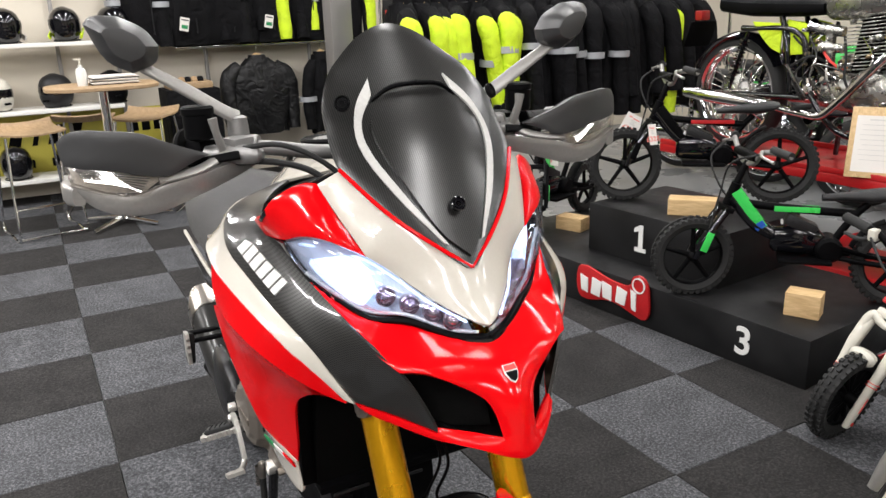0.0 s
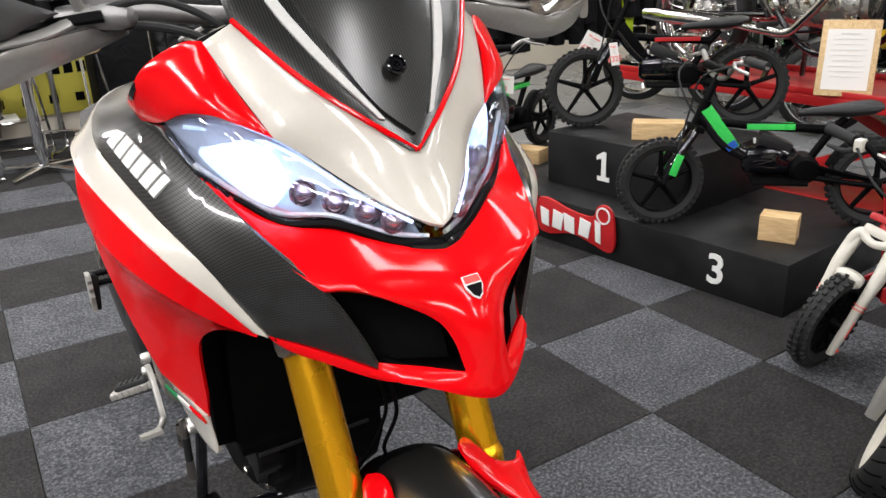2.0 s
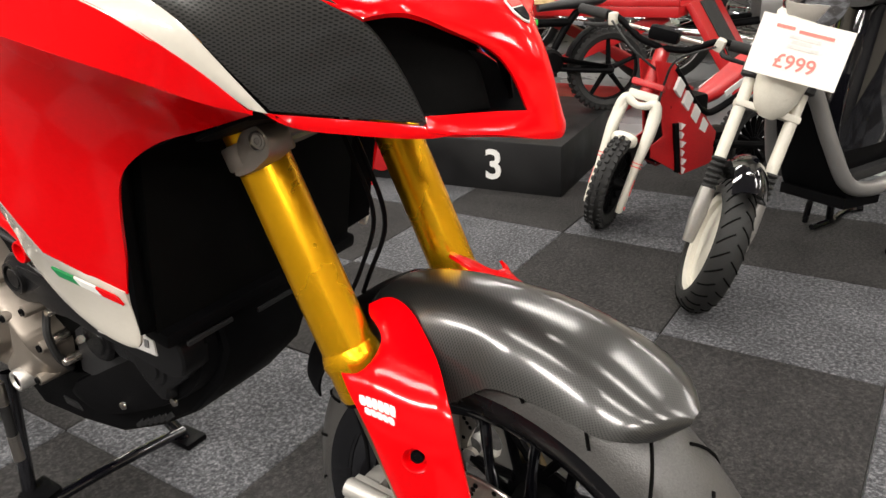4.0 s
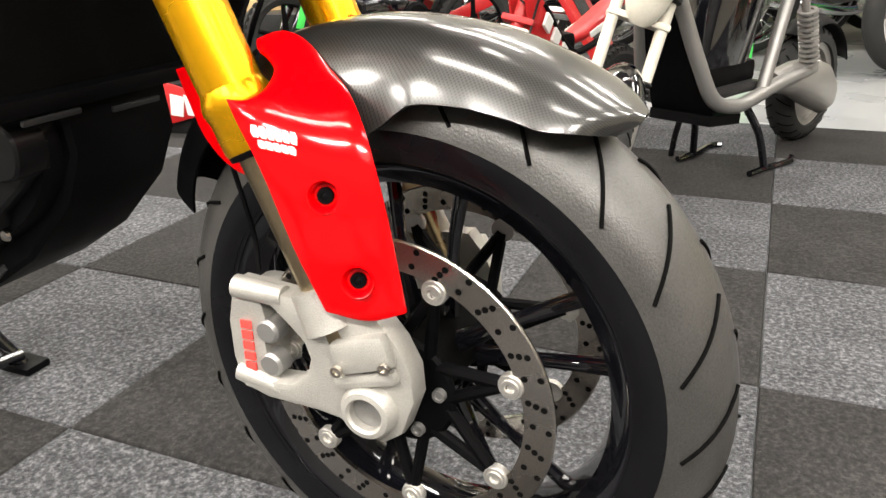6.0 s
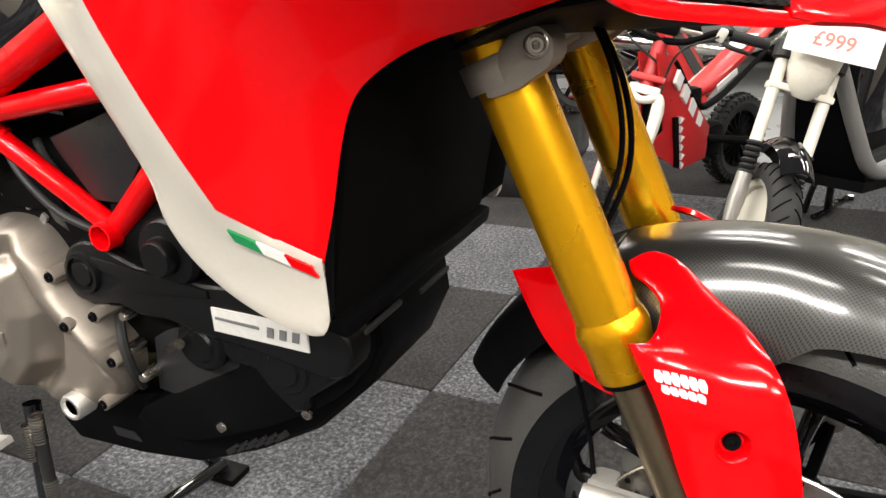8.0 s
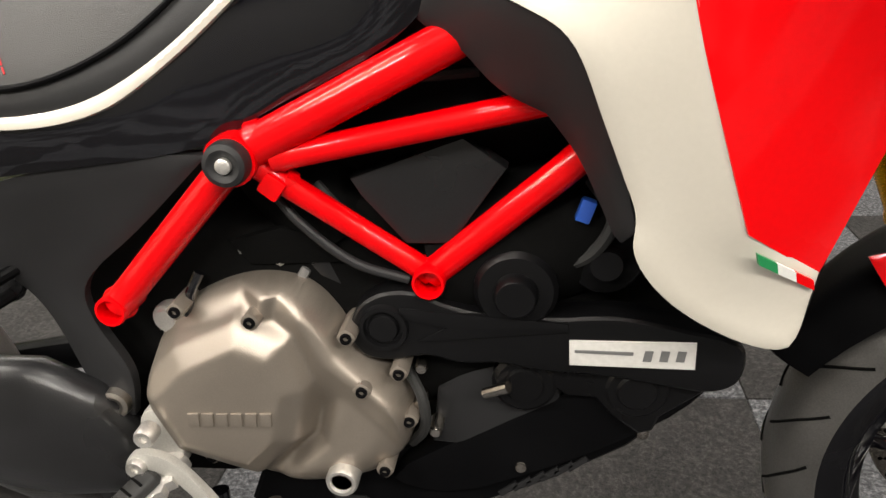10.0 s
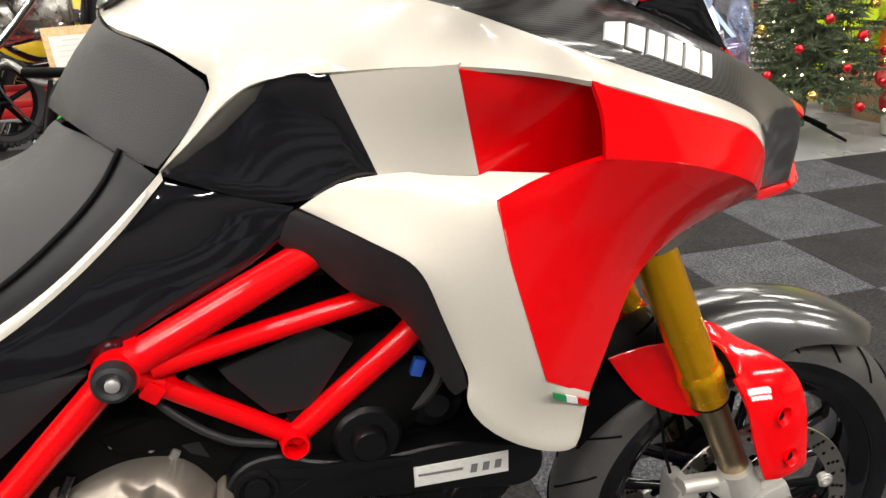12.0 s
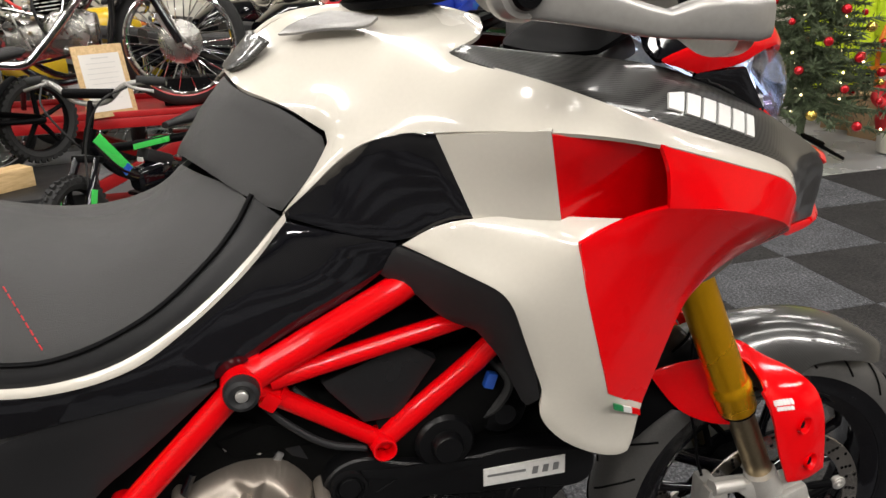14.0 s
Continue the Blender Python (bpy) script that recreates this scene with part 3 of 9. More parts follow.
# side fairings
CREASE = R((.306, 1.222, .945), (.302, 1.16, .936), (.284, 1.09, .915), (.252, 1.03, .889), (.215, .993, .864))
fair_top = shell(R((.304, 1.236, 1.014), (.297, 1.188, .999), (.281, 1.113, .973), (.264, 1.048, .950), (.240, 1.010, .918), (.212, .988, .885), (.187, .972, .851)) + CREASE[::-1] + R((.309, 1.226, .985)), (-1, -.25, .35), (), (0, 6, 11), 0.005, stiff=1e-4, soft=.0005)
fair_low = shell(CREASE + R((.187, .972, .851), (.190, 1.04, .831), (.202, 1.08, .821), (.210, 1.110, .806), (.215, 1.135, .785), (.216, 1.150, .75), (.211, 1.168, .69), (.210, 1.183, .645), (.25, 1.251, .697), (.27, 1.276, .769), (.29, 1.309, .873), (.294, 1.316, .914), (.290, 1.258, .935)), SIDE, R((.252, 1.16, .83), (.238, 1.20, .75)), (0, 5, 12, 13, 16), 0.005, stiff=6e-4, soft=.0005, relax=160)
fairing = pair("side_fairing", joined(fair_top, fair_low), RED, label="glossy red side fairing panel with a sharp crease")
pair("wing_panel", shell(R((.175, 1.483, .893), (.2, 1.447, .919), (.22, 1.408, .930), (.25, 1.33, .934), (.28, 1.262, .932), (.294, 1.316, .914), (.29, 1.309, .873), (.27, 1.276, .769), (.25, 1.251, .697), (.213, 1.183, .648), (.207, 1.186, .612), (.204, 1.190, .582), (.205, 1.196, .573), (.210, 1.210, .573), (.22, 1.259, .595), (.225, 1.306, .630), (.229, 1.333, .672), (.235, 1.332, .705), (.24, 1.342, .735), (.25, 1.362, .79), (.258, 1.386, .85), (.24, 1.417, .868)), SIDE,
    R((.272, 1.325, .80), (.278, 1.35, .885), (.248, 1.30, .70), (.232, 1.25, .64)), (0, 4, 5, 8, 9), 0.005, relax=25), WHITE, label="cream-white lower fairing panel")
# small three-coloured flag on the lower panel
for k, fm in enumerate((GREENDECAL, DECALWHITE, RED)):
    a, b = k / 3, (k + 1) / 3
    p0, p1 = Vector((-.2475, 1.244, .682)), Vector((-.2165, 1.190, .645))
    e = [p0.lerp(p1, a), p0.lerp(p1, b), p0.lerp(p1, b) + Vector((.004, -.003, -.011)), p0.lerp(p1, a) + Vector((.004, -.003, -.011))]
    pair("flag_stripe", shell(e, SIDE, (), (0, 1, 2, 3), 0.003, sub=3, soft=0.0, lift=0.0025), fm)
pair("inner_cover", shell(R((.15, 1.515, .868), (.172, 1.486, .890), (.235, 1.417, .865), (.252, 1.386, .848), (.245, 1.362, .79), (.233, 1.342, .735), (.225, 1.332, .690), (.205, 1.342, .672), (.198, 1.375, .742), (.190, 1.402, .778), (.180, 1.440, .796), (.165, 1.475, .832), (.155, 1.508, .852)), SIDE, R((.215, 1.41, .822), (.20, 1.45, .848)), (1, 6, 9), 0.006), GREYPLASTIC, label="textured dark grey inner cover")
# tank with its long white shoulder
whole("tank", shell(R((0, 1.655, 1.078), (0, 1.60, 1.138), (0, 1.51, 1.152), (0, 1.39, 1.148), (0, 1.33, 1.13), (.10, 1.36, 1.115), (.128, 1.404, 1.100), (.205, 1.375, 1.088), (.247, 1.340, 1.077), (.267, 1.296, 1.060), (.278, 1.241, 1.039), (.269, 1.174, 1.014), (.257, 1.100, .988), (.240, 1.032, .959), (.225, 1.0, .935), (.203, .982, .895), (.178, .963, .850), (.187, .972, .852), (.214, .988, .886), (.242, 1.010, .919), (.266, 1.048, .951), (.283, 1.113, .974), (.299, 1.188, 1.0), (.305, 1.239, 1.016), (.285, 1.348, 1.034), (.195, 1.443, 1.022), (.17, 1.509, 1.018), (.15, 1.546, .992), (.14, 1.573, .965), (.13, 1.61, .931), (.121, 1.552, 1.005), (.117, 1.553, 1.018), (.10, 1.591, 1.047), (.07, 1.637, 1.068)), (-.62, 0, .78),
    R((.13, 1.48, 1.10), (.15, 1.40, 1.085), (.105, 1.55, 1.09), (.06, 1.45, 1.148), (.07, 1.58, 1.115), (.27, 1.34, 1.052)), (0, 4, 6, 16, 17, 29, 31), 0.005, relax=45), WHITE, label="cream-white painted fuel tank")
pair("tank_flank", shell(R((.195, 1.443, 1.020), (.285, 1.348, 1.033), (.26, 1.324, .930), (.214, 1.408, .927)), (-1, .3, .1), R((.243, 1.38, .98),), (0, 1, 2, 3), 0.006, soft=0.0005), WHITE, label="cream-white tank side")
pair("tank_recess", shell(R((.283, 1.346, 1.028), (.300, 1.24, 1.014), (.256, 1.160, .965), (.236, 1.160, .900), (.242, 1.24, .908), (.26, 1.324, .930)), SIDE, R((.262, 1.27, .972),), (0, 1, 2, 3, 5), 0.006, soft=0.0005), RED, label="red recessed tank panel")
pair("knee_panel", shell(R((.13, 1.612, .928), (.138, 1.575, .962), (.149, 1.546, .988), (.169, 1.509, 1.014), (.195, 1.443, 1.020), (.203, 1.432, .99), (.214, 1.408, .927), (.2, 1.43, .922), (.175, 1.483, .897), (.155, 1.54, .905), (.14, 1.585, .92)), SIDE, R((.178, 1.49, .96),), (0, 6), 0.006), BLACKGLOSS, label="gloss black knee panel")
whole("tank_pad", shell(R((0, 1.655, 1.083), (0, 1.618, 1.124), (.028, 1.610, 1.121), (.050, 1.600, 1.114), (.046, 1.628, 1.092), (.03, 1.648, 1.083)), (-.3, .3, .9), (), (0, 1, 3), 0.004, lift=0.003), CARBON, label="small carbon tank pad")
pair("tank_trim", shell(R((.046, 1.588, 1.120), (.040, 1.572, 1.131), (.036, 1.526, 1.143), (.056, 1.502, 1.141), (.078, 1.476, 1.1355), (.092, 1.492, 1.1275), (.079, 1.535, 1.127), (.062, 1.570, 1.122)), (-.4, 0, .9), (), (0, 4), 0.003, lift=0.0035, step=.010), TRIMMETAL, label="ribbed grey tank edge pad")
cap = part("filler_ring", moved(lathe([(.02, .0), (.064, .0), (.067, .005), (.067, .009), (.063, .010), (.063, .012), (.068, .013), (.069, .018), (.064, .021), (.056, .018), (.02, .017)], 40, "z"), pose(0, 1.440, 1.146, -3)), PLASTIC, moto, "black ring round the filler cap")
part("filler_cap", moved(lathe([(.001, .016), (.044, .016), (.048, .010), (.048, 0)], 32, "z"), pose(0, 1.440, 1.147)), GREYMETAL, moto)
# carbon side intakes
intake_g = shell(R((.128, 1.410, 1.099), (.118, 1.389, 1.106), (.165, 1.331, 1.10), (.222, 1.215, 1.087), (.222, 1.150, 1.066), (.209, 1.075, 1.034), (.192, 1.010, 1.001), (.166, .930, .955), (.140, .886, .923), (.116, .867, .875), (.098, .859, .831), (.14, .925, .842), (.176, .963, .852), (.202, .982, .895), (.224, 1.0, .934), (.239, 1.032, .958), (.256, 1.100, .987), (.268, 1.174, 1.013), (.277, 1.241, 1.038), (.266, 1.296, 1.059), (.246, 1.340, 1.076), (.204, 1.375, 1.087)), (-.72, -.42, .55),
    R((.254, 1.147, 1.040), (.235, 1.05, .998), (.188, .955, .92), (.258, 1.23, 1.065)), (0, 10, 12), 0.005, stiff=6e-4)
pair("intake_panel", intake_g, CARBON, label="carbon-fibre side intake panel")
# plain white marks where the maker's name stands
NAME_TOP = (Vector((-.247, 1.199, 1.059)), Vector((-.224, 1.067, 1.012)))
NAME_LOW = (Vector((-.260, 1.209, 1.039)), Vector((-.240, 1.078, .991)))
for k in range(6):
    a, b = k / 6 + (.01 if k else 0), k / 6 + .145 - (.04 if k == 5 else 0)
    e = [NAME_TOP[0].lerp(NAME_TOP[1], a), NAME_TOP[0].lerp(NAME_TOP[1], b), NAME_LOW[0].lerp(NAME_LOW[1], b), NAME_LOW[0].lerp(NAME_LOW[1], a)]
    if k == 0:
        e[0] = e[0].lerp(e[3], .25)
    pair("white_mark", draped(e, (-.85, -.2, .45), intake_g, (0, 1, 2, 3), .004, .003, 6, .006), DECALWHITE)
# near-black sheet added so the open gap reads as shade
pair("shade_sheet", shell(R((.172, 1.035, .915), (.172, .985, .870), (.172, .962, .845), (.165, 1.015, .836), (.165, 1.065, .872)), SIDE, (), (0, 1, 2, 3, 4), .004), PITCH, label="near-black sheet for the shade behind the fairing strip")
# nose
ne, nc, ni = full(R((0, .878, .945), (.042, .905, .952), (.098, .94, .974), (.14, .982, .974), (.177, 1.02, 1.0), (.20, 1.045, 1.025), (.190, 1.008, .999), (.165, .930, .953), (.140, .884, .925), (.114, .862, .928), (.08, .845, .910), (.043, .824, .886), (.033, .810, .866), (.028, .799, .833), (.06, .832, .836), (.096, .862, .838), (.100, .858, .826), (.085, .838, .822), (.060, .812, .819), (.028, .788, .808), (0, .777, .803)), (5, 8, 13, 15, 16), R((0, .777, .825), (0, .781, .850), (0, .798, .885), (0, .822, .915), (.06, .868, .940), (.10, .905, .952)))
part("nose", shell(ne, (0, -.95, .3), ni, nc, 0.005, step=0.010, stiff=4e-4, relax=4), RED, moto, "glossy red beak")
pair("under_lip", shell(R((.178, .97, .850), (.140, .925, .840), (.098, .86, .829), (.085, .835, .822), (.098, .86, .818), (.135, .915, .826), (.165, .955, .836)), (-.6, -.6, -.3), (), (0, 3), 0.005, sub=5), RED, label="red lower lip")
# sheet across the opening: the intake's inner shade is its colour
whole("intake_shade", shell(R((.140, .900, .925), (.114, .885, .930), (.08, .872, .914), (.042, .855, .89), (.028, .845, .866), (.022, .84, .83), (.06, .86, .832), (.10, .89, .832), (.13, .91, .87)), (-.35, -.9, .1), R((.07, .93, .875),), (0, 5), 0.004), PITCH, label="near-black sheet for the shade inside the air intake")
belly = whole("fairing_floor", shell(R((0, .800, .812), (.05, .825, .822), (.088, .875, .832), (.155, .975, .846), (.18, 1.06, .815), (.12, 1.10, .80), (0, 1.10, .80)), (0, 0, -1), (), (0, 6), 0.004), PLASTIC, label="black fairing underside")
# shield shaped badge
part("badge", moved(plate([(-.014, .018), (.014, .018), (.015, 0), (.008, -.014), (0, -.02), (-.008, -.014), (-.015, 0)], .002, .0006), Matrix.Translation((0.002, .8226, .9129)) @ pose(0, 0, 0, 46, 0, 0) @ Matrix.Scale(.74, 4)), DECALWHITE, moto, "small white and red shield badge")
part("badge_stripe", moved(plate([(-.012, .016), (.012, .016), (.0125, .006), (-.0125, .006)], .0015, 0), Matrix.Translation((0.002, .8214, .9140)) @ pose(0, 0, 0, 46, 0, 0) @ Matrix.Scale(.74, 4)), REDINK, moto)
part("badge_center", moved(plate([(-.0125, .003), (.0125, .003), (.007, -.012), (0, -.017), (-.007, -.012)], .0015, 0), Matrix.Translation((0.002, .8214, .9140)) @ pose(0, 0, 0, 46, 0, 0) @ Matrix.Scale(.74, 4)), PLASTIC, moto)
# white and red shield above the headlamps
ne, nc, ni = full(R((0, .872, .969), (.025, .888, .977), (.066, .928, 1.004), (.106, .970, 1.040), (.137, .984, 1.065), (.160, 1.025, 1.118), (.175, 1.062, 1.160), (.146, 1.045, 1.179), (.098, .985, 1.118), (.045, .945, 1.072), (0, .922, 1.040)), (4, 6, 7), R((.05, .922, 1.03), (.10, .966, 1.080), (0, .895, 1.005)))
part("shield", shell(ne, (0, -.85, .5), ni, nc, 0.005, stiff=3e-4), WHITE, moto, "cream-white nose shield")
pair("upper_cowl", shell(R((.137, .984, 1.065), (.180, 1.008, 1.088), (.210, 1.050, 1.090), (.223, 1.093, 1.076), (.232, 1.156, 1.069), (.236, 1.20, 1.084), (.243, 1.165, 1.10), (.246, 1.125, 1.112), (.228, 1.108, 1.138), (.19, 1.078, 1.162), (.175, 1.064, 1.162), (.160, 1.025, 1.118)), (-.6, -.7, .5), R((.190, 1.028, 1.122), (.188, 1.016, 1.106), (.215, 1.060, 1.112)), (0, 4, 10), 0.006, relax=2), RED, label="red upper cowl panel")
pair("cowl_return", shell(R((.239, 1.165, 1.092), (.246, 1.125, 1.111), (.227, 1.112, 1.137), (.176, 1.075, 1.163), (.148, 1.055, 1.178), (.13, 1.12, 1.165), (.16, 1.19, 1.12), (.22, 1.20, 1.09)), (-.5, .2, .8), (), (0, 4, 5), 0.006), BLACKGLOSS, label="gloss black cowl lining")
pair("shield_border", tube([(-.146, 1.043, 1.181), (-.098, .983, 1.120), (-.045, .943, 1.074), (0, .920, 1.041)], .0032, 8), RED, label="thin red border line")
# windscreen
ne, nc, ni = full(R((0, .916, 1.042), (.050, .946, 1.080), (.099, .985, 1.124), (.147, 1.043, 1.182), (.147, 1.08, 1.228), (.143, 1.105, 1.266), (.117, 1.135, 1.312), (.094, 1.152, 1.331), (.055, 1.165, 1.362), (0, 1.17, 1.381)), (7,), R((0, 1.08, 1.268), (0, .995, 1.158), (.05, 1.056, 1.24), (.05, 1.0, 1.165), (.07, 1.115, 1.30), (0, 1.125, 1.325)))
screen_g = shell(ne, (0, -.85, .5), ni, nc, 0.004, stiff=3e-4)
screen = part("windscreen", screen_g, SCREENBLACK, moto, "matt carbon windscreen")
ne, nc, ni = full(R((0, .918, 1.060), (.030, .945, 1.085), (.058, .99, 1.14), (.083, 1.045, 1.205), (.084, 1.066, 1.232), (.064, 1.085, 1.262), (.03, 1.088, 1.283), (0, 1.088, 1.288)))
part("screen_insert", draped(ne, (0, -.85, .5), screen_g, (0,), .008, .006, 4), SCREENBLACK, moto, "raised ribbed carbon screen centre")
for f in (lambda g: g, mirrored):
    part("screen_stripe", f(draped(R((.064, 1.115, 1.297), (.098, 1.088, 1.258), (.110, 1.06, 1.208), (.083, 1.0, 1.143), (.033, .938, 1.077), (.027, .937, 1.075), (.072, 1.0, 1.146), (.099, 1.058, 1.208), (.094, 1.076, 1.240), (.068, 1.095, 1.275)), (0, -.85, .5), screen_g, (0, 4, 5, 9), .004, .0035, 4, .008)), DECALPALE, screen, "white screen stripe")
whole("screen_brow", tube([(0, 1.078, 1.292), (-.04, 1.080, 1.288), (-.064, 1.086, 1.274), (-.071, 1.087, 1.268)], [.0042, .004, .003, .0015], 8), PLASTIC, screen)


def bolt(name, at, way, size, mat, parent, label=""):
    m = Matrix.Translation(at) @ Vector(way).to_track_quat("Z", "Y").to_matrix().to_4x4()
    g = lathe([(size * .30, -.002), (size * .34, .0005), (size * .60, .0005), (size * .66, -.001), (size * .80, -.001), (size * .86, .0018), (size, .001), (size, -.004)], 24, "z")
    h = moved(lathe([(.0001, .0005), (size * .3, .0005)], 6, "z"), Matrix())
    return part(name, moved(joined(g, h), m), mat, parent, label)


bolt("screw", (0, .955, 1.128), (0, -.85, .5), .0115, BLACKGLOSS, screen)
bolt("screw", (-.126, 1.064, 1.272), (-.5, -.8, .4), .012, PLASTIC, screen)
bolt("screw", (.126, 1.064, 1.272), (.5, -.8, .4), .012, PLASTIC, screen)
# headlamps
for sgn, f in ((1, lambda g: g), (-1, mirrored)):
    lamp_edge = R((.012, .884, .949), (.045, .905, .953), (.098, .94, .976), (.14, .984, .976), (.177, 1.02, 1.002), (.205, 1.047, 1.03), (.224, 1.088, 1.074), (.208, 1.056, 1.086), (.178, 1.016, 1.083), (.136, .992, 1.062), (.106, .978, 1.039), (.066, .925, 1.0), (.025, .888, .974))
    lens = part("headlamp", f(shell(lamp_edge, (-.5, -.8, .2), R((.115, .940, 1.008), (.165, .976, 1.034), (.07, .907, .985), (.196, 1.018, 1.05), (.168, .984, 1.060)), (0, 6), 0.003, lift=0.004, relax=2)), LENS, moto, "clear headlamp lens, lit")
    lens.visible_shadow = False
    part("reflector", f(shell([(x * .97, y + .022, z) for x, y, z in lamp_edge], (-.5, -.8, .2), R((.13, 1.03, 1.01),), (0, 6), 0.003)), LAMPINNER, lens, "pale reflector")
    part("running_light", f(shell(R((.128, .982, 1.012), (.150, .988, .990), (.178, 1.02, 1.008), (.200, 1.047, 1.036), (.212, 1.080, 1.066), (.178, 1.036, 1.066), (.140, .996, 1.045)), (-.5, -.8, .2), (), (0, 4), 0.003, lift=-0.012)), LEDGLOW, lens, "bright white running light")
    part("light_guide", f(tube([(-.010, .888, .953), (-.045, .909, .958), (-.098, .944, .981), (-.14, .988, .981), (-.177, 1.024, 1.007), (-.205, 1.051, 1.035)], .0030, 8)), LENSBACK, lens)
    part("light_guide", f(tube([(-.028, .890, .972), (-.066, .926, .997), (-.106, .983, 1.034), (-.128, 1.011, 1.050), (-.170, 1.047, 1.066), (-.205, 1.074, 1.072)], .0022, 8)), LEDRIM, lens)
    for cr, cy, cz in ((.115, .975, 1.003), (.088, .952, .992), (.062, .93, .982), (.04, .912, .972)):
        m = Matrix.Translation((-cr, cy, cz)) @ Vector((-.25, -.95, .1)).to_track_quat("Z", "Y").to_matrix().to_4x4()
        part("projector", f(moved(lathe([(.0135, -.01), (.015, .006), (.0125, .009), (.011, .006), (.009, .011), (.005, .0145), (.0001, .016)], 20, "z"), m)), ROSECHROME, lens, "small projector lamp")
    part("lamp_trim", f(tube([(-.0, .879, .945), (-.042, .899, .950), (-.098, .934, .973), (-.14, .976, .973), (-.177, 1.014, 1.0)], [.0068, .0062, .005, .004, .003], 8)), PLASTIC, lens, "black trim under the lamp")

pair("lamp_housing", shell(R((.226, 1.088, 1.071), (.233, 1.152, 1.070), (.224, 1.158, 1.062), (.211, 1.080, 1.031), (.194, 1.012, 1.000), (.180, 1.019, .999), (.207, 1.047, 1.026)), (-.8, -.5, .2), (), (0, 1, 2, 4, 5), .004, step=.01), BLACKGLOSS, label="gloss black housing beside the headlamp")
ne, nc, ni = full(R((0, .905, .945), (.05, .925, .955), (.10, .96, .975), (.16, 1.03, .99), (.215, 1.09, 1.06), (.17, 1.075, 1.08), (.10, 1.0, 1.045), (.05, .95, 1.0), (0, .915, .975)))
# near-black sheet: shade behind the lamps put into its colour
part("lamp_gap_shade", shell(ne, (0, -.9, .3), ni, nc, .004, lift=-.055), PITCH, moto)
part("lamp_wedge", tube([(-.05, .902, .950), (-.025, .888, .944), (0, .880, .942), (.025, .888, .944), (.05, .902, .950)], [.003, .007, .0085, .007, .003], 10), BLACKGLOSS, moto, "black wedge between the headlamps")
# inner shade put into near-black solids: radiator, air box, frame neck
part("radiator", moved(box(.345, .035, .26, .006), pose(0, 1.198, .700, 11)), PITCH, moto, "radiator box, near-black for the shade inside")

for sx in (-1, 1):
    part("radiator_cheek", shell([(sx * .205, 1.150, .79), (sx * .205, 1.162, .72), (sx * .200, 1.188, .59), (sx * .17, 1.205, .575), (sx * .17, 1.195, .70), (sx * .17, 1.18, .80)], (sx * .4, -1, 0), (), (2, 3, 5), .006), PLASTIC, moto, "black radiator side cover")
    part("radiator_top", shell([(sx * .208, 1.135, .792), (sx * .18, 1.07, .826), (sx * .03, 1.07, .83), (sx * .03, 1.19, .835), (sx * .205, 1.17, .81)], (0, -.5, -1), (), (0, 2, 3, 4), .006), PLASTIC, moto)
part("radiator_rail", moved(box(.34, .045, .02, .006), pose(0, 1.215, .565, 11)), PLASTIC, moto)
part("shade_filler", loft([ring((0, 1.12, .93), .15, .10, 20, 3), ring((0, 1.25, .93), .22, .11, 20, 3), ring((0, 1.45, .92), .18, .13, 20, 3), ring((0, 1.60, .90), .12, .10, 20, 3)]), PITCH, moto)
part("engine_core", loft([ring((0, 1.26, .56), .09, .05, 20, 4), ring((0, 1.40, .57), .11, .12, 20, 4), ring((0, 1.55, .56), .115, .15, 20, 4), ring((0, 1.80, .54), .12, .15, 20, 4), ring((0, 1.92, .54), .09, .10, 20, 4)]), PITCH, moto, "engine core, near-black for the shade around it")

# fork
FS = .43


def fork_y(z):
    return .966 + (z - .565) * FS


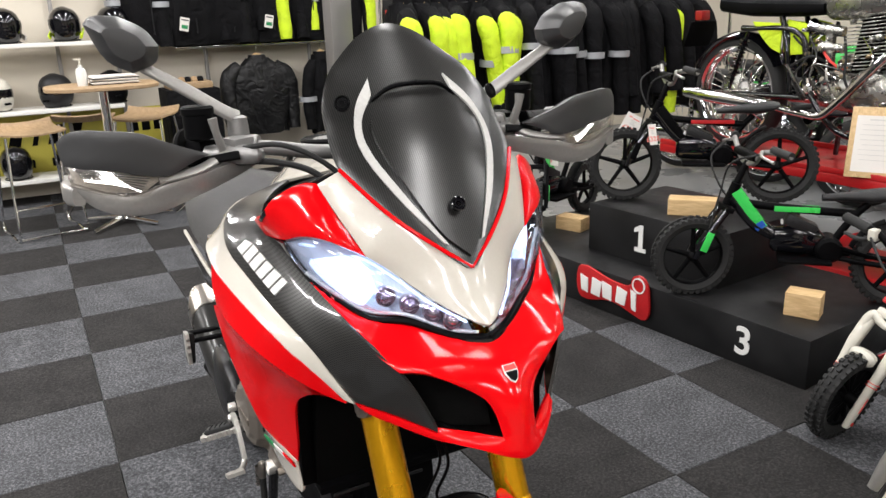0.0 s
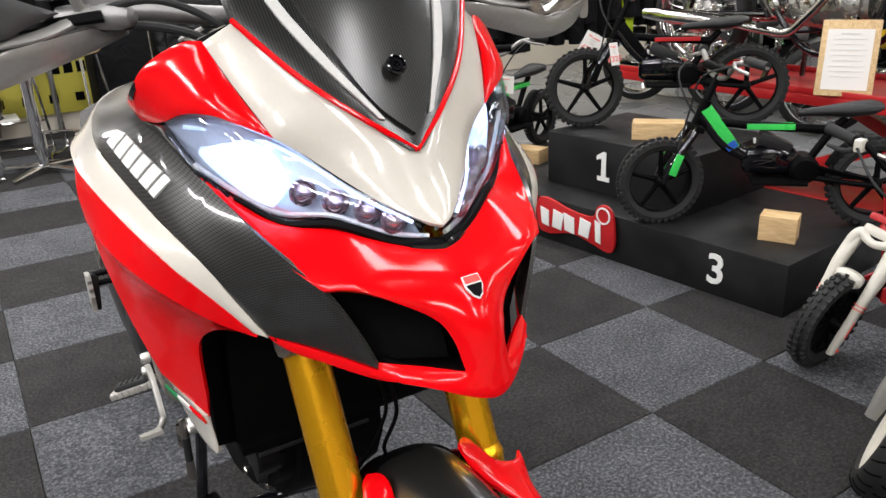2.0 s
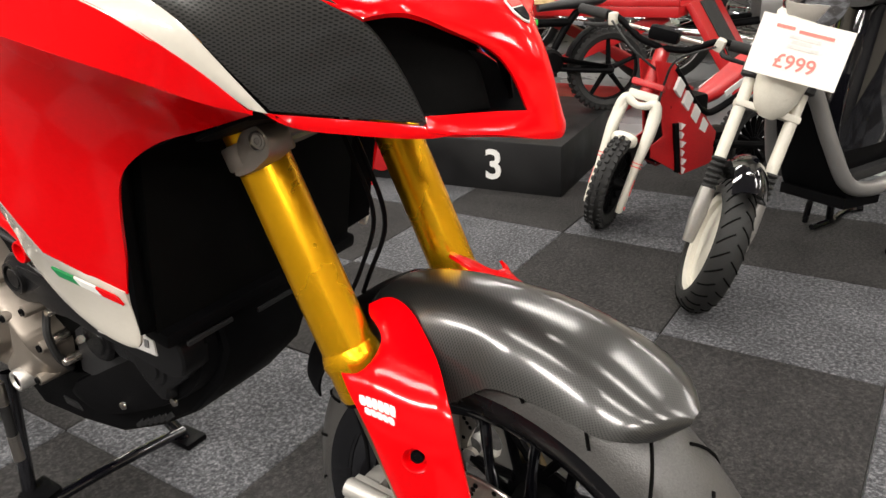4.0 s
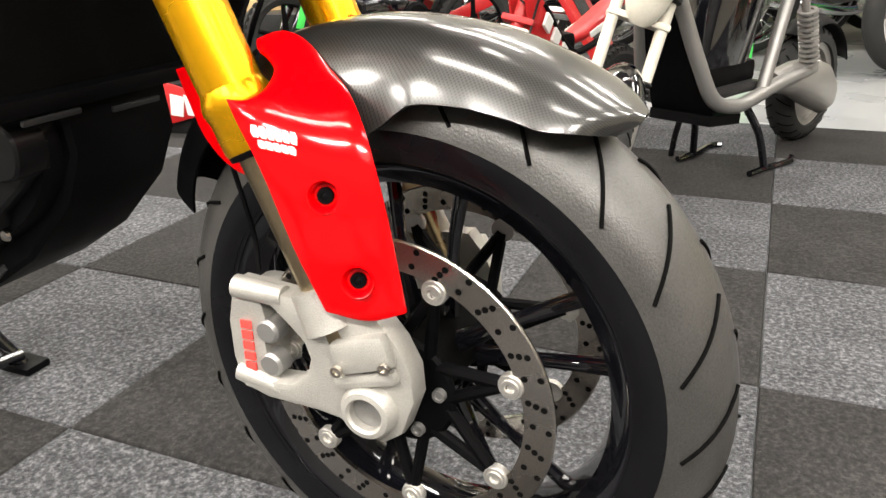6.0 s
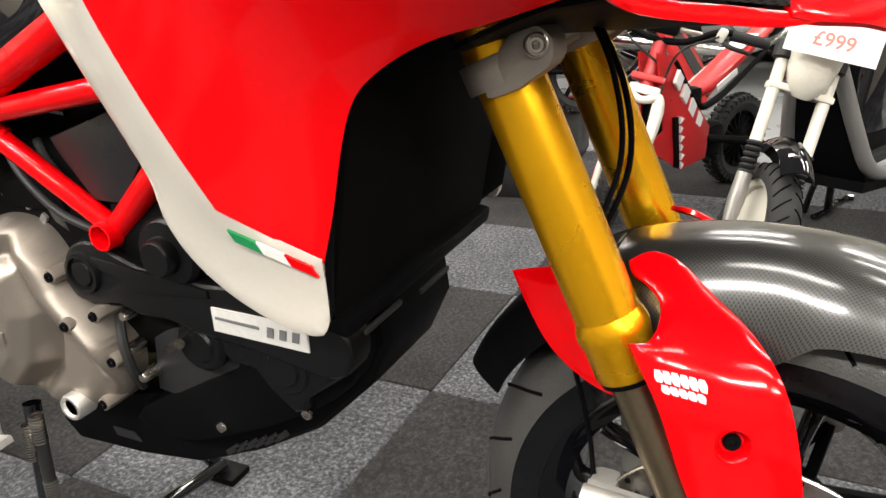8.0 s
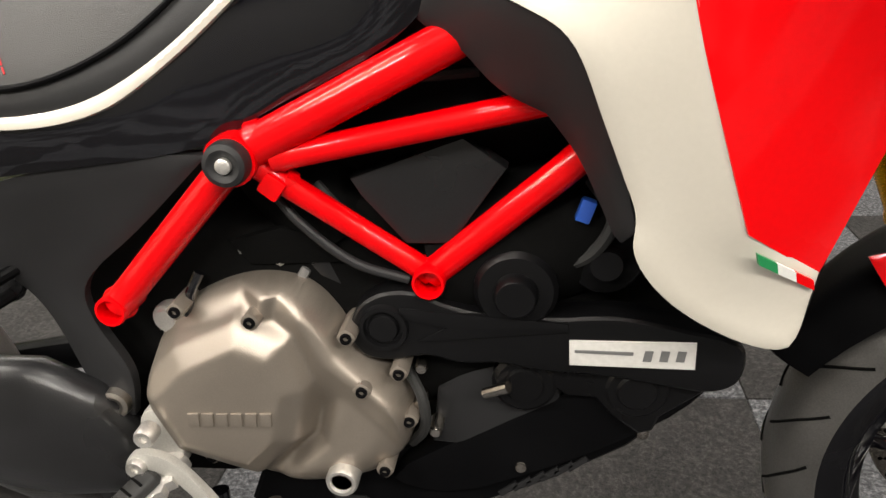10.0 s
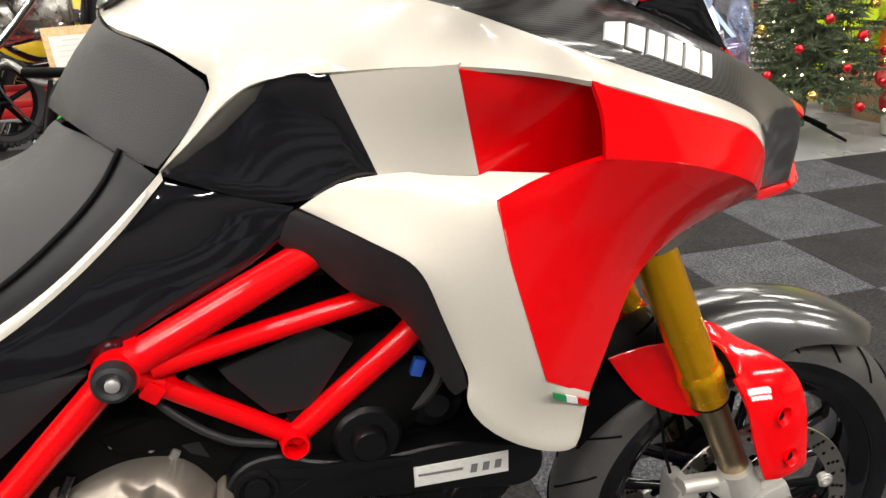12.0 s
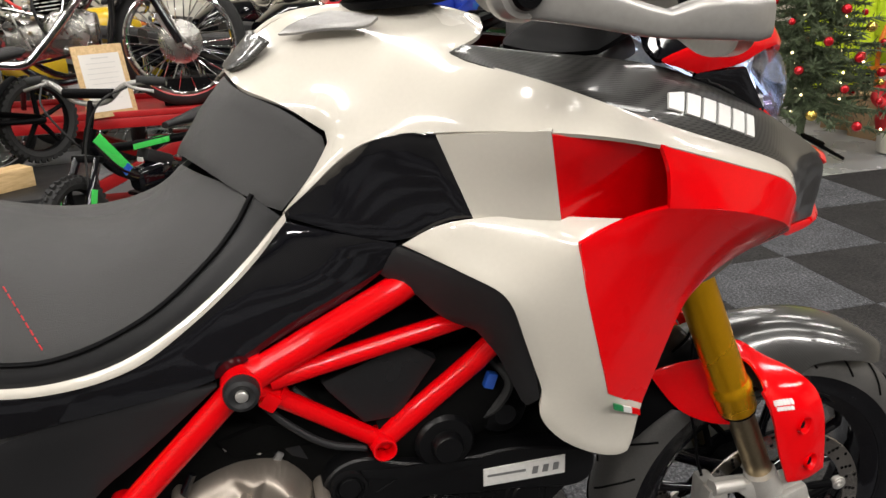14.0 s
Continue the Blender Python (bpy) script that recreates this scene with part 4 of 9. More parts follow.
for sx in (-1, 1):
    cx = sx * .105
    leg = part("fork_tube", tube([(cx, fork_y(.565), .565), (cx, fork_y(.62), .62), (cx, fork_y(.80), .80), (cx, fork_y(.90), .90)], .0285, 32, smooth=False), GOLD, moto, "gold anodised fork tube")
    d = Vector((0, FS, 1)).normalized()
    m = Matrix.Translation((cx, fork_y(.55), .55)) @ d.to_track_quat("Z", "Y").to_matrix().to_4x4()
    part("collar", moved(lathe([(.024, -.017), (.0285, -.016), (.0300, -.012), (.0303, .016), (.0318, .021), (.0324, .026), (.0316, .031), (.030, .036), (.0285, .040)], 40, "z"), m), GOLD, leg, "gold fork collar")
    part("dust_seal", moved(lathe([(.02, -.022), (.0275, -.021), (.0285, -.016), (.025, -.012)], 28, "z"), m), PLASTIC, leg)
    part("slider", tube([(cx, fork_y(.31), .31), (cx, fork_y(.545), .545)], .0215, 28, smooth=False), BRONZE, moto, "bronze fork slider")
    mc = Matrix.Translation((cx, fork_y(.795), .795)) @ d.to_track_quat("Z", "Y").to_matrix().to_4x4()
    clamp = part("fork_clamp", moved(lathe([(.0275, -.018), (.034, -.018), (.0352, -.016), (.0352, .004), (.034, .006), (.0275, .006)], 40, "z"), mc), ENGINE, moto, "grey fork clamp")
    lug = [(-.004, -.020), (.004, .012), (.018, .030), (.036, .036), (.050, .026), (.050, .008), (.036, -.004), (.020, -.014)]
    part("clamp_lug", moved(plate([(q.x, q.y) for q in spline([(a, b, 0) for a, b in lug], 3, True)], .030, .006), Matrix.Translation((cx + sx * .004, fork_y(.795) - .002, .790)) @ turned((0, -1, 0), (0, 0, 1), (sx, 0, 0))), ENGINE, clamp)
    part("yoke_arm", moved(box(.08, .045, .032, .008), Matrix.Translation((cx - sx * .055, fork_y(.795) + .012, .795)) @ pose(0, 0, 0, -23)), ENGINE, clamp)
    bolt("clamp_bolt", (cx + sx * .035, fork_y(.795) - .040, .811), (sx, -.10, .1), .0095, STEEL, clamp)
part("steering_stem", tube([(0, 1.11, .79), (0, 1.19, .98)], .03, 20, smooth=False), PITCH, moto)
part("lower_yoke", moved(box(.16, .06, .03, .01), pose(0, fork_y(.80) + .01, .80, -23)), GREYMETAL, moto)
part("brake_hose", joined(tube([(-.045, 1.02, .84), (-.05, .99, .78), (-.03, .985, .70), (-.045, 1.0, .64), (-.070, 1.018, .58), (-.074, 1.012, .515), (-.075, 1.001, .47), (-.074, .994, .43), (-.082, .988, .40)], .0026, 8), tube([(-.035, 1.02, .84), (-.035, .985, .77), (-.018, .98, .69), (-.03, 1.0, .63), (-.02, 1.02, .60)], .0028, 8)), PLASTIC, moto, "black brake hose")

# front wheel
AX, AZ = .848, .300
wheel = new("front_wheel", None)
wheel.parent = moto
wheel.location = (0, AX - .014, AZ)
tagged(wheel, "black spoked front wheel with road tyre")
prof = []
for k in range(17):
    a = math.radians(-112 + 224 * k / 16)
    prof.append((.246 + .054 * math.cos(a), .060 * math.sin(a)))
prof = [(.222, -.045)] + prof + [(.222, .045)]
tread = prof[3:-3]
tyre = part("tyre", lathe(tread + [(r - .006, x * .94) for r, x in tread[::-1]], 96, "x", True), TYRE, wheel, "grey scrubbed road tyre tread")
for wall in (prof[:4], prof[-4:]):
    inner = [(r - .004, x * .97) for r, x in wall[::-1]]
    part("tyre_wall", lathe(wall + inner, 96, "x", True), SIDEWALL, tyre, "glossy black tyre wall")
grooves = []
for k in range(22):
    for s in (1, -1):
        a0 = 2 * math.pi * (k + (.5 if s < 0 else 0)) / 22
        pts = []
        for q in range(6):
            t = q / 5
            ang = math.radians(8 + 62 * t)
            rr, hx = .246 + .0548 * math.cos(ang), s * .0608 * math.sin(ang)
            a = a0 + .20 * t * t + .05 * math.sin(3 * t)
            pts.append((hx, rr * math.cos(a), rr * math.sin(a)))
        grooves.append(tube(pts, .0019, 5, 3))
part("tread_groove", joined(*grooves), PITCH, wheel, kind="stuff")
part("rim", lathe([(.236, -.0505), (.233, -.0535), (.224, -.0535), (.216, -.050), (.208, -.043), (.197, -.036), (.192, -.020), (.190, 0), (.192, .020), (.197, .036), (.208, .043), (.216, .050), (.224, .0535), (.233, .0535), (.236, .0505), (.214, .03), (.212, 0), (.214, -.03)], 96, "x", True), BLACKGLOSS, wheel, "gloss black rim")
for k in range(5):
    a = 2 * math.pi * k / 5 + .3
    for off in (-.20, .20):
        p0 = (.012 * (1 if off > 0 else -1), .045 * math.cos(a + off * 1.6), .045 * math.sin(a + off * 1.6))
        p1 = (.006, .196 * math.cos(a + off), .196 * math.sin(a + off))
        part("spoke", tube([p0, tuple((Vector(p0) + Vector(p1)) / 2 + Vector((0, .004, 0))), p1], [.012, .0075, .010], 10, 4, flat=.8), BLACKGLOSS, wheel)
part("hub", lathe([(.012, -.075), (.03, -.072), (.042, -.06), (.038, -.03), (.034, 0), (.038, .03), (.042, .06), (.03, .072), (.012, .075)], 36, "x"), PITCH, wheel)


def brake_disc(sx):
    x = sx * .078
    wave = []
    for k in range(120):
        a = 2 * math.pi * k / 120
        inner = .1305 - .0035 * max(0, math.cos(7 * (a - .15))) ** 6
        wave.append((inner, a))
    vs, fs = [], []
    for inner, a in wave:
        vs += [Vector((x + h, r * math.cos(a), r * math.sin(a))) for r, h in ((inner, -.0024), (.1585, -.0024), (.160, -.001), (.160, .001), (.1585, .0024), (inner, .0024))]
    for k in range(120):
        b, c = 6 * k, 6 * ((k + 1) % 120)
        fs += [(b + q, c + q, c + (q + 1) % 6, b + (q + 1) % 6) for q in range(6)]
    disc = part("brake_disc", (vs, fs), STEEL, wheel, "drilled steel brake disc")
    holes = []
    for k in range(36):
        for j, rr in enumerate((.1365, .1435, .1505) if k % 2 else (.139, .154)):
            a = 2 * math.pi * (k + .12 * j) / 36
            holes.append(moved(lathe([(.0001, -.0029), (.0031, -.0029), (.0031, .0029), (.0001, .0029)], 10, "x"), Matrix.Translation((x, rr * math.cos(a), rr * math.sin(a)))))
    part("disc_hole", joined(*holes), PITCH, disc, kind="stuff")
    for k in range(7):
        a = 2 * math.pi * k / 7 + .15
        c, q = math.cos(a), math.sin(a)
        for off in (-.36, .30):
            part("carrier_arm", tube([(x * .90, .052 * math.cos(a + off), .052 * math.sin(a + off)), (x * .98, .120 * c, .120 * q)], [.0065, .0062], 8, smooth=False), PLASTIC, disc)
        bob = moved(lathe([(.0038, -.004), (.0125, -.004), (.0125, .003), (.0115, .0045), (.0085, .0045), (.0078, .0062), (.0048, .0062), (.0038, .003)], 22, "x"), Matrix.Translation((x, .1235 * c, .1235 * q)) @ pose(0, 0, 0, 0, 0, 180 if sx < 0 else 0))
        part("disc_button", bob, ALLOY, disc, "round alloy disc button")
    part("disc_carrier", joined(lathe([(.032, x * .88), (.058, x * .88), (.060, x * .93), (.056, x * .97), (.032, x * .97)], 40, "x")), PLASTIC, disc)
    for k in range(5):
        a = 2 * math.pi * k / 5 + .5
        part("carrier_bolt", moved(lathe([(.0001, .004), (.0035, .004), (.004, .006), (.0065, .006), (.007, 0)], 12, "x"), Matrix.Translation((x * .97, .045 * math.cos(a), .045 * math.sin(a))) @ pose(0, 0, 0, 0, 0, 180 if sx < 0 else 0)), GREYMETAL, disc)


brake_disc(-1)
brake_disc(1)
for sx in (-1, 1):
    cx = sx * .112
    casting = [(-.012, .094), (.030, .092), (.050, .088), (.076, .101), (.140, .107), (.142, .091), (.100, .088), (.080, .070), (.067, .056), (.062, .040), (.067, .022), (.085, .008), (.115, .005), (.148, .013), (.151, -.002), (.115, -.014), (.060, -.016), (.034, -.020), (.014, -.034), (-.012, -.036), (-.031, -.022), (-.045, .016), (-.043, .045), (-.030, .072)]
    foot = part("axle_holder", moved(plate([(-a, b) for a, b in casting], .026, .006), Matrix.Translation((cx - sx * .013, AX, AZ)) @ turned((0, -1, 0), (0, 0, 1), (sx, 0, 0))), CASTPALE, moto, "pale cast alloy axle holder")
    part("axle_boss", lathe([(.0175, cx + sx * .004), (.0165, cx + sx * .024), (.0185, cx + sx * .027), (.0235, cx + sx * .026), (.0275, cx + sx * .020), (.030, cx)], 32, "x"), CASTPALE, foot).location = (0, AX, AZ)
    part("axle_bore", lathe([(.0168, cx + sx * .0155), (.012, cx + sx * .0157), (.0001, cx + sx * .0158)], 28, "x"), GREYMETAL, foot, "dark hollow axle end").location = (0, AX, AZ)
    part("pinch_block", moved(box(.018, .060, .034, .008), Matrix.Translation((cx + sx * .016, AX + .002, AZ + .060)) @ pose(0, 0, 0, -18)), CASTPALE, foot)
    part("pinch_lip", moved(box(.014, .066, .014, .006), Matrix.Translation((cx + sx * .016, AX, AZ + .034)) @ pose(0, 0, 0, -16)), CASTPALE, foot)
    for k in range(2):
        part("pinch_bolt", moved(lathe([(.003, .001), (.003, .004), (.0055, .004), (.006, 0)], 14, "x"), Matrix.Translation((cx + sx * .026, AX + .024 - .048 * k, AZ + .043 + .012 * k)) @ pose(0, 0, 0, 0, 0, 180 if sx < 0 else 0)), STEEL, foot)
    part("fork_socket", tube([(cx, AX + .040, AZ + .075), (cx, AX + .055, AZ + .112)], [.028, .025], 20, smooth=False), CASTPALE, foot)
    part("arm_tip", joined(tube([(cx + sx * .004, AX + .088, AZ + .097), (cx + sx * .004, AX + .142, AZ + .100)], [.0105, .0115], 14, smooth=False)), CASTPALE, foot)
    part("arm_tip", joined(tube([(cx + sx * .004, AX + .10, AZ - .004), (cx + sx * .004, AX + .150, AZ + .006)], [.0095, .0105], 14, smooth=False)), CASTPALE, foot)
    cal = part("brake_caliper", joined(
        moved(plate([(-.022, -.052), (.006, -.056), (.012, -.03), (.008, 0), (.012, .03), (.006, .056), (-.022, .052), (-.030, .02), (-.030, -.02)], .026, .007), Matrix.Translation((sx * .118, AX + .124, AZ + .042)) @ turned((0, -1, 0), (0, 0, 1), (-sx, 0, 0))),
        moved(box(.05, .028, .1, .008), Matrix.Translation((sx * .085, AX + .130, AZ + .046)))), CASTPALE, moto, "pale alloy brake caliper")
    for k in range(2):
        part("piston_cap", moved(lathe([(.0001, .006), (.010, .006), (.013, .003), (.014, -.012)], 24, "x"), Matrix.Translation((sx * .114, AX + .112, AZ + .020 + .036 * k)) @ pose(0, 0, 0, 0, 0, 180 if sx < 0 else 0)), GREYMETAL, cal)
    for k in range(6):
        part("caliper_mark", box(.002, .012, .0085, 0, (sx * .1195, AX + .134, AZ + .004 + .0115 * k)), REDINK, cal)
# carbon mudguard
rows = []
for k in range(33):
    t = (k / 32) ** 1.25
    ang = math.radians(51 + 63 * t)
    rad = .342 - .004 * math.sin(math.pi * t)
    tip = 1 - min(1, t / .20)
    half = .074 * math.sqrt(max(.06, 1 - .94 * tip ** 2.6))
    drop = float(np.interp(t, (0, .05, .14, .34, .48, .55, .63, .75, .88, 1), (.010, .018, .033, .045, .055, .075, .092, .090, .066, .052)))
    row = []
    for q in range(21):
        u = -1 + 2 * q / 20
        e = abs(u) ** 2.6
        hx = (half + .010 * math.exp(-((t - .72) / .16) ** 2) * e) * math.copysign(abs(u) ** .75, u)
        row.append((hx, AX - (rad - drop * e) * math.cos(ang) + .006 * tip * e, AZ + (rad - drop * e) * math.sin(ang)))
    rows.append(row)
guard = part("mudguard", sheet(rows, -.003), TWILL, moto, "carbon-fibre front mudguard")
laid = guard.data.uv_layers.new(name="weave")
for lp in guard.data.loops:
    q = lp.vertex_index % (33 * 21)
    laid.data[lp.index].uv = (.376 * (q // 21 / 32) ** 1.25, .011 * (q % 21))
rows = []
for k in range(17):
    t = k / 16
    ang = math.radians(113 + 40 * t)
    rad = .342 - .008 * t
    half = .072 - .036 * t * t
    rows.append([(half * math.copysign(abs(-1 + 2 * q / 12) ** .75, -1 + 2 * q / 12), AX - (rad - .045 * abs(-1 + 2 * q / 12) ** 3) * math.cos(ang), AZ + (rad - .045 * abs(-1 + 2 * q / 12) ** 3) * math.sin(ang)) for q in range(13)])
part("mudguard_tail", sheet(rows, -.003), PLASTIC, guard, "black rear of the mudguard")
# red fork guards
WELLS = R((.1515, .862, .512), (.1500, .838, .440))
guard_g = shell(R((.075, .965, .625), (.064, .948, .632), (.063, .925, .626), (.074, .893, .602), (.102, .860, .588), (.134, .828, .555), (.138, .806, .45), (.138, .801, .412), (.142, .835, .400), (.146, .874, .405), (.149, .898, .46), (.152, .922, .535), (.155, .944, .588), (.146, .934, .585), (.128, .930, .588), (.112, .930, .594), (.102, .930, .604), (.094, .942, .614), (.085, .960, .620)), (-1, -.35, .35), [*WELLS, *R((.140, .872, .578), (.148, .90, .56))], (0, 7, 9, 12), 0.004, step=0.011, holes=[(c, .0135) for c in WELLS])
guards = pair("fork_guard", guard_g, RED, label="glossy red fork guard")
part("fork_guard_wing", shell(R((.098, .965, .618), (.078, 1.00, .612), (.060, 1.040, .602), (.056, 1.080, .590), (.064, 1.062, .560), (.078, 1.035, .527), (.098, .990, .508), (.112, .960, .508), (.112, .950, .56)), (-1, .45, .1), (), (0, 3, 7, 8), 0.004), RED, guards[0], "red rear wing of the fork guard")
part("fork_guard_wing", mirrored(shell(R((.098, .965, .590), (.085, 1.00, .580), (.080, 1.030, .560), (.090, 1.00, .520), (.112, .960, .508), (.112, .950, .56)), (-1, .45, .1), (), (0, 2, 4), 0.004)), RED, guards[1], "red rear wing of the fork guard")
for cup in WELLS:
    for sx, gp in ((1, guards[0]), (-1, guards[1])):
        m = Matrix.Translation((sx * cup[0], cup[1], cup[2])) @ Vector((-sx, -.35, .12)).to_track_quat("Z", "Y").to_matrix().to_4x4()
        well = part("bolt_well", moved(lathe([(.0001, -.0098), (.0095, -.0095), (.0110, -.006), (.0128, -.0012), (.0138, -.0004), (.0138, -.002), (.0130, -.0025), (.0115, -.0105), (.0001, -.011)], 24, "z"), m), RED, gp)
        part("guard_bolt", moved(lathe([(.0001, -.0055), (.003, -.0065), (.0035, -.0055), (.0062, -.0055), (.007, -.007), (.007, -.0097)], 16, "z"), m), PLASTIC, well)
for row in range(2):
    for k in range(6 - row):
        y0, z0 = .925 - .0070 * k - .006 * row, .567 - .0008 * k - .012 * row
        e = R((.152, y0, z0), (.152, y0 - .0066, z0 - .0008), (.152, y0 - .0066, z0 - .0105 + .003 * row), (.152, y0, z0 - .0095 + .003 * row))
        part("guard_mark", draped(e, (-1, -.35, .2), guard_g, (0, 1, 2, 3), .004, .0012, 3), DECALWHITE, guards[0])

# the steering stands a little to the right: wheel and mudguard turn about the raked head
STEER = Matrix.Translation((0, 1.235, 1.10)) @ Matrix.Rotation(math.radians(-4.7), 4, Vector((0, .395, .919))) @ Matrix.Translation((0, -1.235, -1.10))
for ob in (wheel, guard):
    ob.matrix_basis = STEER @ ob.matrix_basis
guards[1].matrix_basis = STEER @ STEER @ guards[1].matrix_basis

# ---- motorcycle: frame, engine, seat, bars ----
pair_tubes = (
    ([(.160, 1.678, .741), (.155, 1.490, .829), (.135, 1.39, .876)], .0185),
    ([(.158, 1.645, .737), (.152, 1.43, .774), (.145, 1.34, .79)], .0125),
    ([(.156, 1.662, .730), (.127, 1.513, .607)], .0120),
    ([(.127, 1.513, .607), (.145, 1.389, .713), (.148, 1.32, .775)], .0150),
    ([(.160, 1.685, .734), (.150, 1.834, .584)], .0160),
)
for pts, rad in pair_tubes:
    pair("frame_tube", tube(R(*pts), rad, 18, smooth=False), FRAMERED, label="red trellis frame tube")
pair("frame_node", tube(R((.125, 1.678, .741), (.178, 1.678, .741)), .024, 20, smooth=False), RED)
for cr, cy, cz in ((.127, 1.513, .607), (.142, 1.836, .583)):
    end = pair("tube_end", moved(lathe([(.0122, -.022), (.0162, -.022), (.0162, .024), (.0154, .026), (.0130, .026), (.0122, .024)], 28, "x", True), Matrix.Translation((-cr, cy, cz)) @ pose(0, 0, 0, 0, 0, 180)), FRAMERED, label="open red tube end")
    pair("tube_bore", moved(lathe([(.0001, .0), (.0126, .0)], 20, "x"), Matrix.Translation((-cr + .012, cy, cz)) @ pose(0, 0, 0, 0, 0, 180)), FRAMERED)
    pair("weld_bead", moved(lathe([(.0150, -.003), (.0180, -.002), (.0192, .001), (.0180, .004), (.0150, .005)], 24, "x", True), Matrix.Translation((-cr - .004, cy, cz))), FRAMERED)
for a, b, rr in (((.156, 1.640, .7385), (.155, 1.628, .741), .0150), ((.152, 1.642, .716), (.148, 1.634, .708), .0142), ((.158, 1.660, .752), (.157, 1.648, .7565), .0202)):
    pair("weld_bead", tube(R(a, b), [rr, rr * .93], 16, smooth=False), FRAMERED)
cap_g = lathe([(.0001, .004), (.006, .004), (.0075, .008), (.010, .010), (.015, .012), (.0195, .010), (.021, .004), (.021, -.006)], 28, "x")
pair("frame_bolt", moved(cap_g, Matrix.Translation((-.182, 1.678, .741)) @ pose(0, 0, 0, 0, 0, 180)), GREYPLASTIC, label="black frame bolt cap")
pair("bolt_center", moved(lathe([(.0001, .0130), (.0055, .0130), (.0070, .0122), (.0074, .011), (.0074, 0)], 24, "x"), Matrix.Translation((-.182, 1.678, .741)) @ pose(0, 0, 0, 0, 0, 180)), ALLOY, label="silver bolt centre")
part("frame_clip", moved(box(.02, .022, .022, .004), Matrix.Translation((-.158, 1.648, .712)) @ pose(0, 0, 0, 40)), RED, moto)


def side_plate(outline, r0, depth, bevel, segments=2):
    """An outline in (y, z), standing out to the right from r0 by depth."""
    return plate([(-y, z) for y, z in outline], depth, bevel, Matrix.Translation((-r0, 0, 0)) @ turned((0, -1, 0), (0, 0, 1), (-1, 0, 0)), segments)


def curve2(pts, sub=4):
    return [(q.x, q.y) for q in spline([(a, b, 0) for a, b in pts], sub, True)]


def relief(outline, height, back, step=.0027):
    """A casting seen from the right: a smooth outline in (y, z), its face raised by height(points, depth inside the edge)."""
    from mathutils.geometry import delaunay_2d_cdt
    rim = np.array(outline)
    nxt = np.roll(rim, -1, 0)

    def inside_by(p):
        seg = nxt - rim
        t = np.clip(((p[:, None] - rim) * seg).sum(2) / (seg ** 2).sum(1), 0, 1)
        return np.linalg.norm(p[:, None] - rim - seg * t[..., None], axis=2).min(1)

    lo, hi = rim.min(0), rim.max(0)
    grid = np.array([(a, b) for a in np.arange(lo[0], hi[0], step) for b in np.arange(lo[1], hi[1], step)])
    cross = np.zeros(len(grid), bool)
    for p, q in zip(rim, nxt):
        hit = (p[1] > grid[:, 1]) != (q[1] > grid[:, 1])
        cross ^= hit & (grid[:, 0] < (q[0] - p[0]) * (grid[:, 1] - p[1]) / (q[1] - p[1] + 1e-12) + p[0])
    grid = grid[cross]
    grid = grid[inside_by(grid) > step * .6]
    v2, _, f2, *_ = delaunay_2d_cdt([Vector(p) for p in rim] + [Vector(p) for p in grid], [], [list(range(len(rim)))], 1, 1e-7)
    flat = np.array([tuple(q) for q in v2])
    hs = height(flat, inside_by(flat))
    beside = [set() for _ in flat]
    for f in f2:
        for k, i in enumerate(f):
            beside[i] |= {f[k - 1], f[(k + 1) % len(f)]}
    for _ in range(3):
        hs = np.array([h if i < len(rim) else .4 * h + .6 * np.mean(hs[list(near)]) for i, (h, near) in enumerate(zip(hs, beside))])
    vs = [Vector((-float(h), float(y), float(z))) for (y, z), h in zip(flat, hs)]
    n, o = len(rim), len(vs)
    vs += [Vector((-back, float(y), float(z))) for y, z in rim]
    fs = [tuple(reversed(f)) for f in f2] + [(k, (k + 1) % n, o + (k + 1) % n, o + k) for k in range(n)]
    return vs, fs


def to_lines(p, pts):
    """Distance of points to a bent line."""
    best = np.full(len(p), 9.0)
    for a, b in zip(np.array(pts[:-1]), np.array(pts[1:])):
        t = np.clip(((p - a) * (b - a)).sum(1) / ((b - a) ** 2).sum(), 0, 1)
        best = np.minimum(best, np.linalg.norm(p - a - (b - a) * t[:, None], axis=1))
    return best


def soft_top(a, b, k):
    h = np.clip(.5 + .5 * (a - b) / k, 0, 1)
    return b + (a - b) * h + k * h * (1 - h)


# clutch cover: rounded body, faceted face, slanting ribs
FACE = [(1.765, .523), (1.707, .549), (1.676, .536), (1.668, .496), (1.684, .441), (1.717, .410), (1.781, .432), (1.804, .487)]


def cover_height(p, depth):
    body = .116 + .036 * (1 - (1 - np.clip(depth / .046, 0, 1)) ** 2.0) ** .5
    f = np.array(FACE)
    out = np.full(len(p), -9.0)
    for a, b in zip(f, np.roll(f, -1, 0)):
        e = (b - a) / np.linalg.norm(b - a)
        out = np.maximum(out, (p - a) @ np.array((-e[1], e[0])) * side_of)
    face = .1835 - .0012 * np.clip(out / .02 + 1, 0, 1) - np.clip(out, 0, .022) * .70 - np.clip(out - .022, 0, 1) * 2.4
    valley = .020 * np.exp(-((out - .038) / .013) ** 2) * np.clip((1.71 - p[:, 0]) / .03, 0, 1)
    h = soft_top(face, body - valley, .005)
    for line, top, wide in (([(1.640, .572), (1.620, .525), (1.583, .491), (1.546, .457)], .167, .013), ([(1.632, .590), (1.596, .553), (1.562, .511)], .157, .009), ([(1.676, .600), (1.684, .572)], .158, .008)):
        h = soft_top(top - .55 * np.maximum(to_lines(p, line) - .003, 0) * (.013 / wide), h, .003)
    return np.minimum(h, .112 + depth * 4.5 + .004)


